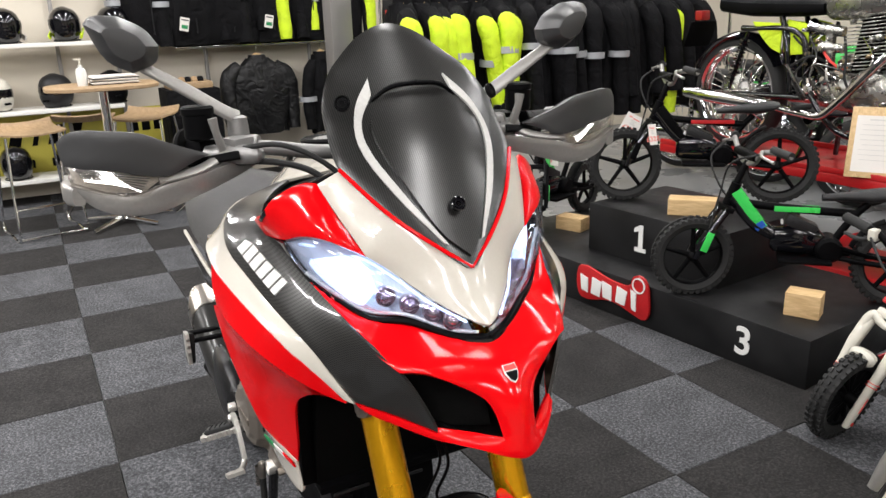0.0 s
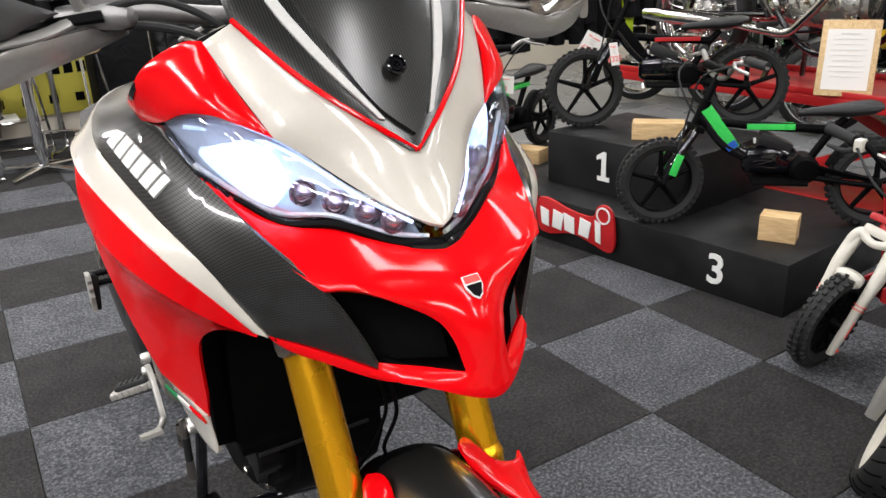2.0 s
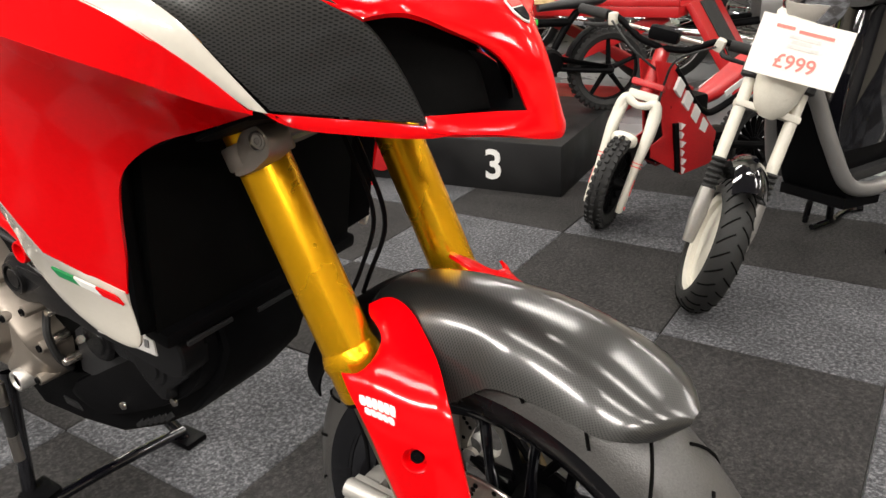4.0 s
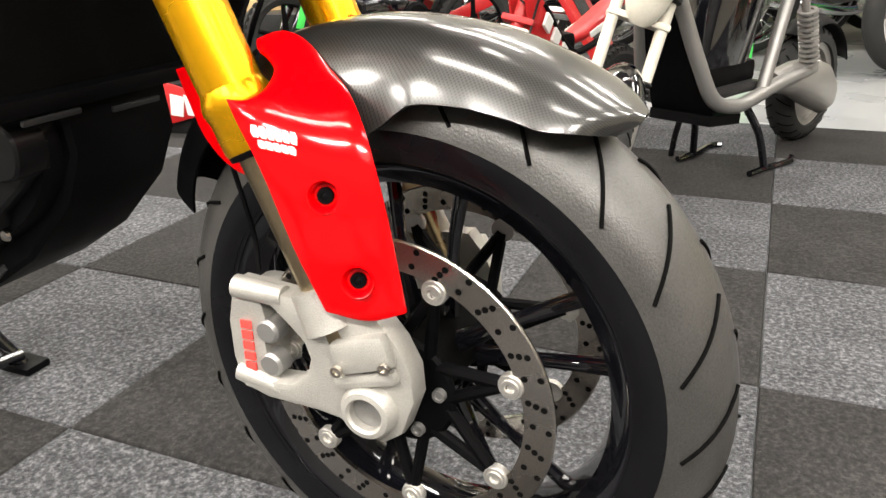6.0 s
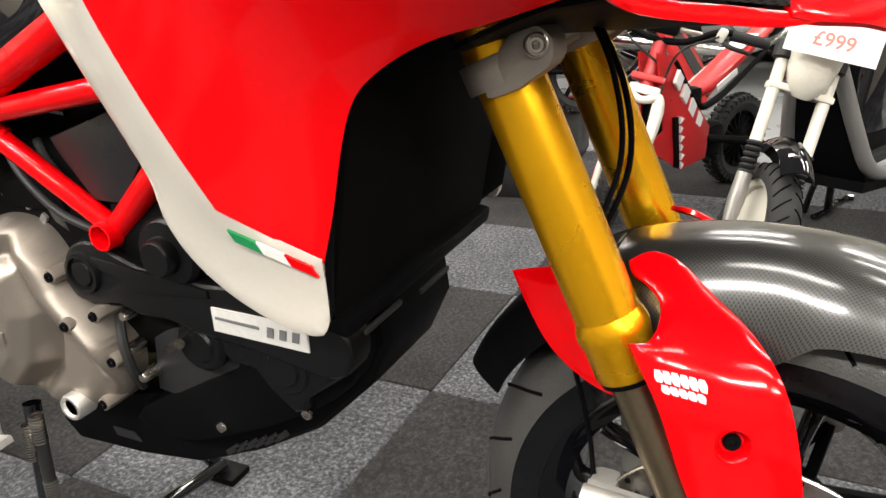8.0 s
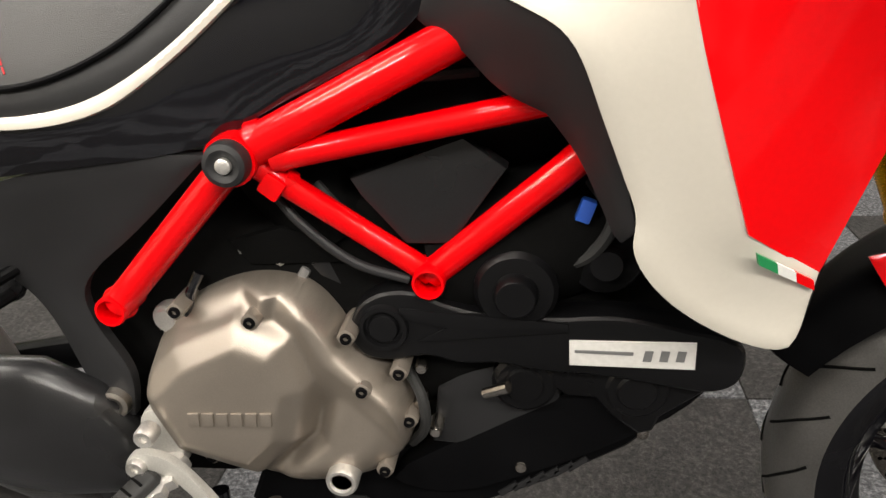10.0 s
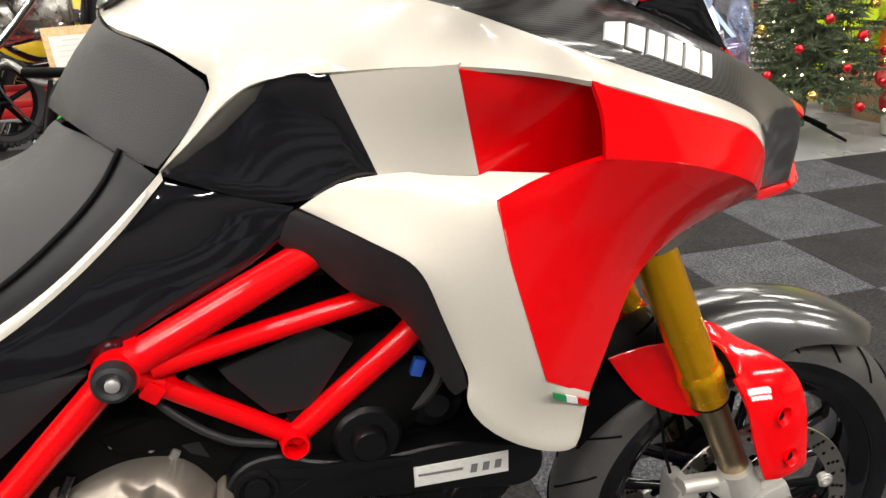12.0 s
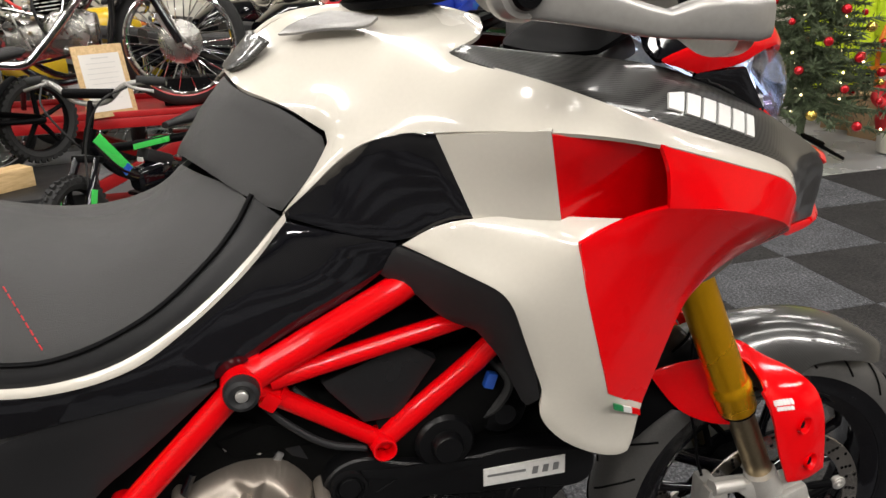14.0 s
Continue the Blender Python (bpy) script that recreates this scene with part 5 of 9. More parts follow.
side_of = 1.0 if sum(a[0] * b[1] - b[0] * a[1] for a, b in zip(FACE, FACE[1:] + FACE[:1])) < 0 else -1.0
cover = part("clutch_cover", relief(curve2([(1.828, .495), (1.806, .543), (1.772, .577), (1.729, .598), (1.691, .606), (1.655, .602), (1.635, .592), (1.611, .562), (1.600, .539), (1.568, .503), (1.546, .475), (1.540, .444), (1.552, .398), (1.580, .368), (1.622, .352), (1.689, .346), (1.722, .360), (1.755, .376), (1.803, .398), (1.826, .442)], 4), cover_height, .100), ENGINE, moto, "bronze-grey engine side cover with a faceted face", smooth=32)
for k in range(6):
    part("cover_mark", side_plate([(1.7675 - .0155 * k, .4752 + .0003 * k), (1.7555 - .0155 * k, .4755 + .0003 * k), (1.7568 - .0155 * k, .4595 + .0004 * k), (1.7690 - .0155 * k, .4590 + .0004 * k)], .1815, .0042, .0012), ENGINE, cover)
for by, bz, top in ((1.771, .580, .160), (1.690, .574, .170), (1.597, .553, .163), (1.586, .494, .168), (1.549, .508, .156), (1.544, .446, .150), (1.575, .382, .152), (1.770, .392, .150)):
    b = part("cover_bolt", side_plate(curve2([(by + .010, bz), (by, bz + .010), (by - .010, bz), (by, bz - .010)]), .112, top - .112, .003), ENGINE, cover)
    part("bolt_head", moved(lathe([(.0001, -.002), (.0026, -.002), (.003, .003), (.0055, .003), (.0062, 0), (.0062, -.004)], 14, "x"), Matrix.Translation((-top, by, bz)) @ pose(0, 0, 0, 0, 0, 180)), PLASTIC, b, "black socket bolt")
sight = part("sight_ring", moved(lathe([(.011, .002), (.0125, .006), (.016, .006), (.018, .002), (.018, -.02)], 28, "x"), Matrix.Translation((-.158, 1.622, .372)) @ pose(0, 0, 0, 0, 0, 180)), ALLOY, cover, "round oil sight glass")
part("sight_glass", moved(lathe([(.0001, .002), (.0115, .002)], 24, "x"), Matrix.Translation((-.158, 1.622, .372)) @ pose(0, 0, 0, 0, 0, 180)), material("oil_glass", (.30, .22, .08), .1, vary=.5, scale=60), sight)
# black belt covers and pump arm
arm = part("belt_cover", side_plate(curve2([(1.599, .545), (1.588, .576), (1.565, .592), (1.530, .594), (1.505, .583), (1.465, .571), (1.40, .566), (1.335, .568), (1.30, .562), (1.265, .553), (1.222, .541), (1.212, .530), (1.218, .494), (1.240, .484), (1.285, .490), (1.34, .500), (1.40, .505), (1.45, .514), (1.49, .514), (1.52, .522), (1.557, .516), (1.586, .522)], 3), .108, .036, .007, 3), COVERBLACK, moto, "black belt cover")
part("belt_skirt", side_plate([(1.217, .520), (1.222, .492), (1.245, .470), (1.285, .440), (1.292, .422), (1.306, .418), (1.334, .440), (1.352, .462), (1.382, .464), (1.410, .488), (1.43, .512)], .100, .026, .008, 3), COVERBLACK, arm, "black lower edge of the belt cover")
part("belt_ridge", side_plate([(1.545, .578), (1.38, .562), (1.38, .552), (1.53, .540), (1.50, .556), (1.545, .566)], .141, .006, .003), COVERBLACK, arm)
part("belt_boss", moved(lathe([(.0001, .006), (.014, .006), (.016, .002), (.019, .002), (.020, .007), (.024, .007), (.026, 0)], 32, "x"), Matrix.Translation((-.143, 1.562, .556)) @ pose(0, 0, 0, 0, 0, 180)), COVERBLACK, arm)
part("pulley_cover", moved(lathe([(.0001, .026), (.018, .026), (.021, .022), (.022, .012), (.036, .010), (.041, .004), (.042, -.04)], 36, "x"), Matrix.Translation((-.135, 1.43, .595)) @ pose(0, 0, 0, 0, 0, 180)), COVERBLACK, moto, "round black pulley cover")
part("pulley_cover", moved(lathe([(.0001, .02), (.015, .02), (.020, .014), (.033, .008), (.037, 0), (.037, -.04)], 36, "x"), Matrix.Translation((-.12, 1.345, .620)) @ pose(0, 0, 0, 0, 0, 180)), COVERBLACK, moto)
badge = part("name_plate", side_plate([(1.379, .5435), (1.259, .5420), (1.259, .5125), (1.379, .5160)], .1425, .004, .001), DECALPALE, moto, "silver plate with grey lettering bars")
part("plate_bar", side_plate([(1.374, .534), (1.318, .532), (1.318, .5285), (1.374, .531)], .1465, .001, 0), DECALGREY, badge)
for k in range(3):
    part("plate_bar", side_plate([(1.307 - .0155 * k, .5335), (1.299 - .0155 * k, .5332), (1.301 - .0155 * k, .5215), (1.309 - .0155 * k, .522)], .1465, .001, 0), DECALGREY, badge)
# dark cover behind the trellis, cylinder shapes and hoses
part("side_box", side_plate([(1.585, .708), (1.475, .745), (1.435, .715), (1.490, .640), (1.535, .640), (1.575, .690)], .112, .02, .006), SATIN, moto, "black plastic side box")
sump = part("sump_box", side_plate([(1.518, .462), (1.528, .388), (1.455, .380), (1.385, .425), (1.385, .50), (1.46, .505)], .062, .046, .007, 3), GREYPLASTIC, moto, "dark grey lower engine box")

for by, bz, br in ((1.424, .480, .034), (1.310, .474, .034)):
    part("cover_boss", moved(lathe([(.0001, .004), (br * .55, .004), (br * .62, .001), (br * .85, .001), (br, -.004), (br, -.03)], 32, "x"), Matrix.Translation((-.128, by, bz)) @ pose(0, 0, 0, 0, 0, 180)), COVERBLACK, moto)
# near-black shapes whose colour stands for the shade behind the frame
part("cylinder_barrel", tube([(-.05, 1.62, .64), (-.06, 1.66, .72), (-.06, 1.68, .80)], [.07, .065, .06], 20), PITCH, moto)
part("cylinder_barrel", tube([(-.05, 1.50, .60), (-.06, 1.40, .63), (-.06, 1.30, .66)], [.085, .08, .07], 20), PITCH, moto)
part("shade_filler", loft([ring((0, y, z), a, b, 20, 3.5) for y, z, a, b in ((1.34, .80, .07, .07), (1.38, .80, .105, .10), (1.50, .79, .115, .115), (1.60, .79, .115, .10), (1.66, .80, .07, .06))]), PITCH, moto, "near-black filler for the shade behind the frame")
part("shaded_bracket", side_plate([(1.72, .64), (1.66, .655), (1.61, .64), (1.60, .615), (1.70, .612)], .09, .03, .006), PITCH, moto)
for pts, rad in ((((.12, 1.62, .70), (.128, 1.60, .68), (.128, 1.55, .635), (.12, 1.50, .61)), .005), (((.10, 1.64, .83), (.12, 1.60, .82), (.12, 1.52, .80), (.11, 1.46, .80)), .006), (((.12, 1.36, .70), (.14, 1.34, .67), (.135, 1.36, .63), (.12, 1.40, .61)), .0065), (((.12, 1.55, .50), (.14, 1.53, .47), (.135, 1.53, .43), (.11, 1.55, .39)), .006), (((.11, 1.70, .79), (.125, 1.66, .79), (.12, 1.62, .85)), .008)):
    part("hose", tube(R(*pts), rad, 8), RUBBER, moto)
pair("breather_plug", moved(lathe([(.0001, .010), (.011, .010), (.0125, .007), (.016, .007), (.0175, .003), (.0175, -.03)], 28, "x"), Matrix.Translation((-.125, 1.797, .556)) @ pose(0, 0, 0, 0, 0, 172)), ALLOY, label="silver breather plug")
for by, bz, bw, bh, bt in ((1.702, .632, .022, .014, -8), (1.664, .622, .026, .012, -40), (1.648, .600, .020, .011, -55)):
    part("case_lug", moved(box(.022, bw, bh, .004), Matrix.Translation((-.108, by, bz)) @ pose(0, 0, 0, bt)), GREYMETAL, moto, "dull alloy crankcase lug")
part("case_web", side_plate([(1.655, .632), (1.628, .640), (1.588, .562), (1.606, .552), (1.640, .606)], .085, .030, .006), SATIN, moto, "dark cast web behind the frame")
part("case_web", side_plate([(1.60, .632), (1.575, .636), (1.560, .592), (1.580, .590)], .085, .024, .006), SATIN, moto)
part("cable_sleeve", tube(R((.134, 1.655, .690), (.140, 1.635, .668), (.140, 1.585, .625), (.132, 1.535, .603)), .0050, 10), GREYPLASTIC, moto, "ribbed grey cable sleeve")
part("hose", tube(R((.13, 1.752, .610), (.135, 1.765, .585), (.132, 1.772, .545), (.12, 1.778, .49)), .0055, 10), BLACKGLOSS, moto)
part("hose", tube(R((.125, 1.60, .79), (.13, 1.625, .775), (.128, 1.60, .745), (.12, 1.56, .735)), .0065, 10), BLACKGLOSS, moto)
part("blue_connector", moved(box(.012, .014, .022, .002), Matrix.Translation((-.135, 1.365, .675)) @ pose(0, 0, 0, 20)), BLUE, moto)
part("hose_fitting", tube(R((.13, 1.465, .47), (.14, 1.44, .485)), .006, 10, smooth=False), STEEL, moto)
for by, bz in ((1.53, .50), (1.535, .455), (1.52, .42)):
    part("lower_bolt", moved(lathe([(.0001, .006), (.005, .006), (.007, .003), (.008, -.02)], 14, "x"), Matrix.Translation((-.128, by, bz)) @ pose(0, 0, 0, 0, 0, 180)), STEEL, moto)
# belly pan
pan_profile = [(1.212, .556), (1.206, .50), (1.235, .44), (1.31, .366), (1.40, .312), (1.51, .262), (1.62, .246), (1.74, .240), (1.77, .27), (1.74, .34), (1.60, .355), (1.50, .385), (1.40, .43), (1.32, .49), (1.27, .545)]
pan = part("belly_pan", side_plate(pan_profile, -.068, .150, .014, 3), PLASTIC, moto, "black belly pan")
part("pan_cheek", side_plate(curve2([(1.232, .548), (1.222, .49), (1.25, .445), (1.32, .395), (1.40, .355), (1.52, .315), (1.58, .335), (1.47, .41), (1.38, .46), (1.30, .515)], 3), .070, .040, .012), PLASTIC, pan, "black pan side cover")
for k in range(6):
    part("pan_slot", side_plate([(1.455 - .016 * k, .292 + .008 * k), (1.459 - .016 * k, .299 + .008 * k), (1.438 - .016 * k, .316 + .008 * k), (1.434 - .016 * k, .309 + .008 * k)], .0815, .003, .001), GREYPLASTIC, pan)
part("pan_window", side_plate([(1.66, .285), (1.62, .285), (1.61, .272), (1.655, .272)], .0815, .003, .001), GREYPLASTIC, pan)
for by, bz in ((1.245, .50), (1.30, .41), (1.43, .36)):
    part("pan_bolt", moved(lathe([(.0001, .004), (.003, .003), (.006, .003), (.007, 0)], 14, "x"), Matrix.Translation((-.111, by, bz)) @ pose(0, 0, 0, 0, 0, 180)), STEEL, pan)
for z0 in (.548, .540):
    part("cooler_rail", moved(box(.07, .004, .006, .001), pose(-.11 + (.548 - z0) * 14, 1.192, z0, 10)), GREYPLASTIC, moto)
# rear frame plate, swing arm, exhaust, rear wheel
pair("rear_plate", shell(R((.165, 1.705, .742), (.17, 1.80, .745), (.175, 1.95, .715), (.165, 1.99, .66), (.15, 1.93, .60), (.145, 1.905, .52), (.150, 1.885, .44), (.150, 1.85, .445), (.150, 1.842, .50), (.148, 1.868, .555), (.150, 1.872, .60), (.155, 1.80, .66)), SIDE, (), (0, 2, 6, 7), .012), GREYPLASTIC, label="dark grey cast frame plate")
pair("pivot_bolt", moved(lathe([(.006, .0), (.008, .005), (.012, .006), (.0165, .004), (.018, -.01)], 28, "x"), Matrix.Translation((-.155, 1.866, .464)) @ pose(0, 0, 0, 0, 0, 180)), STEEL)
pair("swing_arm", tube(R((.11, 1.87, .40), (.12, 2.1, .36), (.125, 2.43, .31)), [.04, .04, .03], 14, flat=.6), PLASTIC)
part("exhaust", loft([ring(c, a, b, 24, 2.6) for c, a, b in (((-.105, 1.93, .325), .03, .03), ((-.125, 1.99, .37), .048, .052), ((-.135, 2.10, .45), .056, .062), ((-.14, 2.215, .535), .056, .063))]), CARBON, moto, "carbon exhaust silencer")
part("exhaust_cap", loft([ring(c, a, b, 24, 2.6) for c, a, b in (((-.14, 2.21, .531), .059, .066), ((-.142, 2.25, .560), .057, .063), ((-.143, 2.285, .586), .044, .047))]), STEEL, moto, "dull pale metal silencer cap")
part("heat_shield", loft([ring(c, a, b, 20, 2.4) for c, a, b in (((-.150, 1.84, .385), .020, .035), ((-.158, 1.875, .42), .030, .068), ((-.160, 1.935, .435), .032, .088), ((-.160, 2.01, .44), .030, .085), ((-.155, 2.08, .455), .020, .06))]), SATIN, moto, "smooth dark heat shield")
part("passenger_hanger", joined(side_plate([(1.90, .70), (1.93, .70), (2.0, .60), (1.985, .575), (1.95, .585), (1.91, .64)], .135, .014, .004)), SATIN, moto, "black cast hanger plate")
rw = new("rear_wheel", None)
rw.parent = moto
rw.location = (0, 2.433, .315)
rprof = [(.222, -.075)] + [(.236 + .08 * math.cos(math.radians(-108 + 216 * k / 14)), .092 * math.sin(math.radians(-108 + 216 * k / 14))) for k in range(15)] + [(.222, .075)]
part("tyre", lathe(rprof, 72, "x", True), TYRE, rw)
part("rim", lathe([(.228, -.078), (.206, -.06), (.198, 0), (.206, .06), (.228, .078), (.215, .0)], 60, "x", True), BLACKGLOSS, rw)
for k in range(5):
    a = 2 * math.pi * k / 5
    part("spoke", tube([(0, .03 * math.cos(a), .03 * math.sin(a)), (0, .205 * math.cos(a), .205 * math.sin(a))], [.02, .014], 10, smooth=False), BLACKGLOSS, rw)
# added near-black block: closes the see-through gap as shade
part("shade_block", moved(box(.15, .20, .24, .03), Matrix.Translation((0, 1.86, .42))), PITCH, moto, "near-black filler for the shade behind the engine")
# foot controls
ROOT, TIP = Vector((-.172, 1.802, .404)), Vector((-.266, 1.864, .366))
px = (TIP - ROOT).normalized()
pz = (Vector((0, 0, 1)) - px * px.z).normalized()
PEG = Matrix.Translation(ROOT) @ turned(px, pz.cross(px), pz)
saw = [(0, .010), (.012, .016)]
for k in range(6):
    saw += [(.018 + .0155 * k, .024), (.026 + .0155 * k, .0185)]
saw += [(.114, .021), (.118, .012)]
peg = part("foot_peg", joined(moved(plate(saw + [(a, -b) for a, b in reversed(saw)], .013, .003), PEG @ Matrix.Translation((0, 0, -.010))), moved(box(.03, .026, .022, .006), PEG @ Matrix.Translation((.004, 0, -.004)))), ALLOY, moto, "pale serrated foot peg")
part("peg_rubber", moved(loft([ring((x, 0, .006), w, h, 16, 3.5, (0, 1, 0), (0, 0, 1)) for x, w, h in ((.022, .008, .004), (.028, .014, .010), (.096, .014, .010), (.106, .007, .004))]), PEG), RUBBER, peg, "black peg rubber")
for k in range(4):
    part("rubber_slot", moved(box(.003, .020, .003, .001), PEG @ Matrix.Translation((.042 + .014 * k, 0, .0155))), PITCH, peg)
part("peg_bracket", side_plate(curve2([(1.828, .462), (1.808, .466), (1.796, .452), (1.792, .405), (1.80, .388), (1.82, .39), (1.836, .42)]), .148, .020, .004), CASTPALE, moto, "pale alloy peg bracket")
pedal = part("brake_pedal", joined(side_plate(curve2([(1.846, .412), (1.836, .426), (1.815, .428), (1.795, .420), (1.768, .388), (1.748, .352), (1.742, .330), (1.752, .326), (1.760, .340), (1.782, .378), (1.808, .402), (1.832, .398)], 3), .183, .011, .003), tube(R((.188, 1.748, .334), (.196, 1.732, .330), (.208, 1.712, .331), (.224, 1.700, .334)), [.0075, .007, .007, .008], 12)), CASTPALE, moto, "pale alloy brake pedal")
part("pedal_pivot", joined(*[moved(lathe([(.004, .002), (.0045, .006), (.0095, .007), (.0115, .003), (.0115, -.012)], 20, "x"), Matrix.Translation((-.194, y, z)) @ pose(0, 0, 0, 0, 0, 180)) for y, z in ((1.832, .412), (1.814, .452))]), ALLOY, pedal)
teeth = [(-.022, -.010), (-.022, .010)] + [(-.018 + .009 * k, .013 if k % 2 else .009) for k in range(5)] + [(.022, .010), (.022, -.010)]
part("pedal_tip", moved(plate(teeth, .010, .003), Matrix.Translation((-.224, 1.698, .330)) @ pose(0, 0, 0, -12, 0, 4)), CASTPALE, pedal)
part("pedal_spring", joined(*[moved(lathe([(.006, -.0012), (.008, -.0012), (.008, .0012), (.006, .0012)], 12, "z", True), Matrix.Translation((-.165, 1.715 + .0006 * k, .325 - .0042 * k))) for k in range(14)]), STEEL, pedal, kind="stuff")
pp = part("passenger_peg", joined(tube(R((.15, 1.935, .625), (.19, 1.965, .612), (.24, 1.995, .60)), .007, 10), tube(R((.15, 1.95, .595), (.20, 1.975, .585), (.245, 2.0, .575)), .007, 10)), PLASTIC, moto, "black passenger peg hanger")
part("peg_plate", moved(plate([(-.014, 0), (-.020, -.012), (-.015, -.022), (-.020, -.032), (-.015, -.042), (-.020, -.052), (-.014, -.066), (-.017, -.086), (.016, -.086), (.014, 0)], .010, .002), Matrix.Translation((-.256, 1.992, .606)) @ turned((0, 1, 0), (0, 0, 1), (1, 0, 0))), CASTPALE, pp, "pale serrated peg plate")
part("peg_rubber", moved(box(.022, .030, .092, .006), pose(-.243, 2.002, .560, 6, 4, 0)), RUBBER, pp)
# centre stand
stand = part("centre_stand", joined(tube([(-.10, 1.80, .30), (-.13, 1.785, .10), (-.145, 1.775, .012)], .013, 12), tube([(.10, 1.80, .30), (.13, 1.755, .10), (.160, 1.725, .012)], .013, 12), tube([(-.145, 1.765, .035), (.0, 1.735, .045), (.160, 1.722, .03)], .011, 12)), BLACKGLOSS, moto, "black tubular centre stand")
for fx, fy in ((-.145, 1.785), (.165, 1.725)):
    part("stand_foot", box(.05, .07, .014, .004, (fx, fy, .008)), PLASTIC, stand)
part("stand_lug", moved(box(.06, .05, .03, .008), pose(-.125, 1.77, .055, 20, 0, 10)), PLASTIC, stand)
spring = part("stand_spring", joined(*[moved(lathe([(.0065, -.0014), (.0095, -.0014), (.0095, .0014), (.0065, .0014)], 14, "z", True), Matrix.Translation((-.158, 1.704 + .0035 * k / 10, .338 - .0044 * k))) for k in list(range(10)) + list(range(24, 36))]), STEEL, stand, "steel coil spring", kind="stuff")
part("spring_sleeve", tube(R((.158, 1.7065, .30), (.158, 1.714, .225)), .0085, 12, smooth=False), RUBBER, stand, "black spring sleeve")
part("side_stand", tube(R((-.10, 1.60, .28), (-.13, 1.72, .20), (-.14, 1.86, .16)), .012, 10), PLASTIC, moto)

# seat and tail
whole("seat_nose", shell(R((0, 1.657, 1.074), (.07, 1.640, 1.063), (.10, 1.594, 1.043), (.117, 1.556, 1.014), (.123, 1.554, 1.000), (.134, 1.609, .935), (.127, 1.64, .950), (.07, 1.70, .985), (0, 1.725, .985)), (-.55, .5, .65), R((.11, 1.62, 1.0), (.075, 1.665, 1.03), (.03, 1.70, 1.035)), (0, 3, 5, 8), .006), SEATVINYL, label="dark grey padded tank end of the seat")
whole("seat", shell(R((0, 1.72, .97), (.07, 1.695, .972), (.124, 1.645, .950), (.130, 1.650, .935), (.150, 1.69, .893), (.168, 1.77, .838), (.178, 1.864, .810), (.18, 1.95, .82), (.19, 2.1, .86), (.17, 2.25, .93), (0, 2.25, .98), (0, 2.1, .985), (0, 1.95, .945), (0, 1.877, .922), (0, 1.808, .915), (0, 1.765, .930)), (-.6, 0, .8), R((.10, 1.76, .925), (.12, 1.84, .895), (.13, 1.93, .90), (.05, 1.80, .922), (.14, 2.1, .95)), (0, 9, 10), .006, step=.02), SEATVINYL, label="dark grey vinyl rider's seat")
pair("seat_piping", tube(R((.128, 1.640, .957), (.137, 1.662, .925), (.152, 1.695, .893), (.169, 1.772, .84), (.179, 1.866, .812), (.181, 1.95, .822)), .003, 8), PLASTIC)
pair("seat_skirt", shell(R((.127, 1.640, .955), (.137, 1.662, .922), (.152, 1.695, .890), (.169, 1.772, .836), (.179, 1.866, .809), (.181, 1.95, .818), (.183, 1.95, .79), (.181, 1.88, .785), (.176, 1.80, .795), (.168, 1.73, .832), (.155, 1.658, .887), (.134, 1.612, .930)), SIDE, (), (0, 5, 6, 11), .005), GREYPLASTIC, label="grey seat skirt")
pair("tail_stripe", shell(R((.133, 1.607, .932), (.156, 1.656, .889), (.169, 1.728, .834), (.178, 1.80, .798), (.183, 1.88, .787), (.186, 1.96, .80), (.20, 2.12, .85), (.20, 2.12, .840), (.19, 1.96, .790), (.187, 1.88, .7765), (.181, 1.79, .788), (.171, 1.724, .825), (.158, 1.652, .8805), (.134, 1.606, .924)), SIDE, (), (0, 6, 7, 13), .006, step=.02, sub=10, lift=.003), WHITE, label="white tail edge strip")
pair("tail_panel", shell(R((.131, 1.612, .924), (.15, 1.555, .908), (.173, 1.487, .893), (.160, 1.497, .862), (.150, 1.556, .818), (.155, 1.64, .782), (.165, 1.70, .752), (.175, 1.85, .735), (.18, 2.0, .72), (.195, 2.1, .80), (.187, 1.95, .784), (.184, 1.88, .774), (.178, 1.79, .786), (.168, 1.724, .825), (.155, 1.652, .880)), SIDE, R((.158, 1.60, .86),), (0, 2, 8, 9), .006), BLACKGLOSS, label="gloss black tail side panel")
for k in range(9):
    a = Vector((-.132, 1.906, .884)).lerp(Vector((-.173, 1.871, .821)), k / 9)
    part("red_stitch", tube([a + Vector((-.0015, 0, .001)), a + Vector((-.0043, -.0026, -.0045))], .0008, 6, smooth=False), REDTEXTILE, moto)
part("tail_light", moved(box(.10, .03, .03, .008), pose(0, 2.30, .93)), material("red_lens", (.4, .01, .01), .15, coat=.8), moto)

# handlebar and its fittings, turned a little to the left
TURN = Matrix.Translation((0, 1.235, 0)) @ pose(0, 0, 0, 0, 0, -4.7) @ Matrix.Translation((0, -1.235, 0))
BARS = Matrix.Translation((0, -.034, 0)) @ TURN
GUARDS = Matrix.Translation((0, .02, 0)) @ TURN
bar = part("handlebar", moved(tube([(-.445, 1.433, 1.17), (-.30, 1.352, 1.180), (-.20, 1.295, 1.187), (-.10, 1.262, 1.175), (.10, 1.262, 1.175), (.20, 1.295, 1.187), (.30, 1.352, 1.180), (.445, 1.433, 1.17)], .0125, 14), BARS), GREYMETAL, moto, "dark tapered handlebar")
part("top_yoke", moved(box(.26, .09, .03, .012), pose(0, 1.215, 1.08, -20)), GREYMETAL, moto)
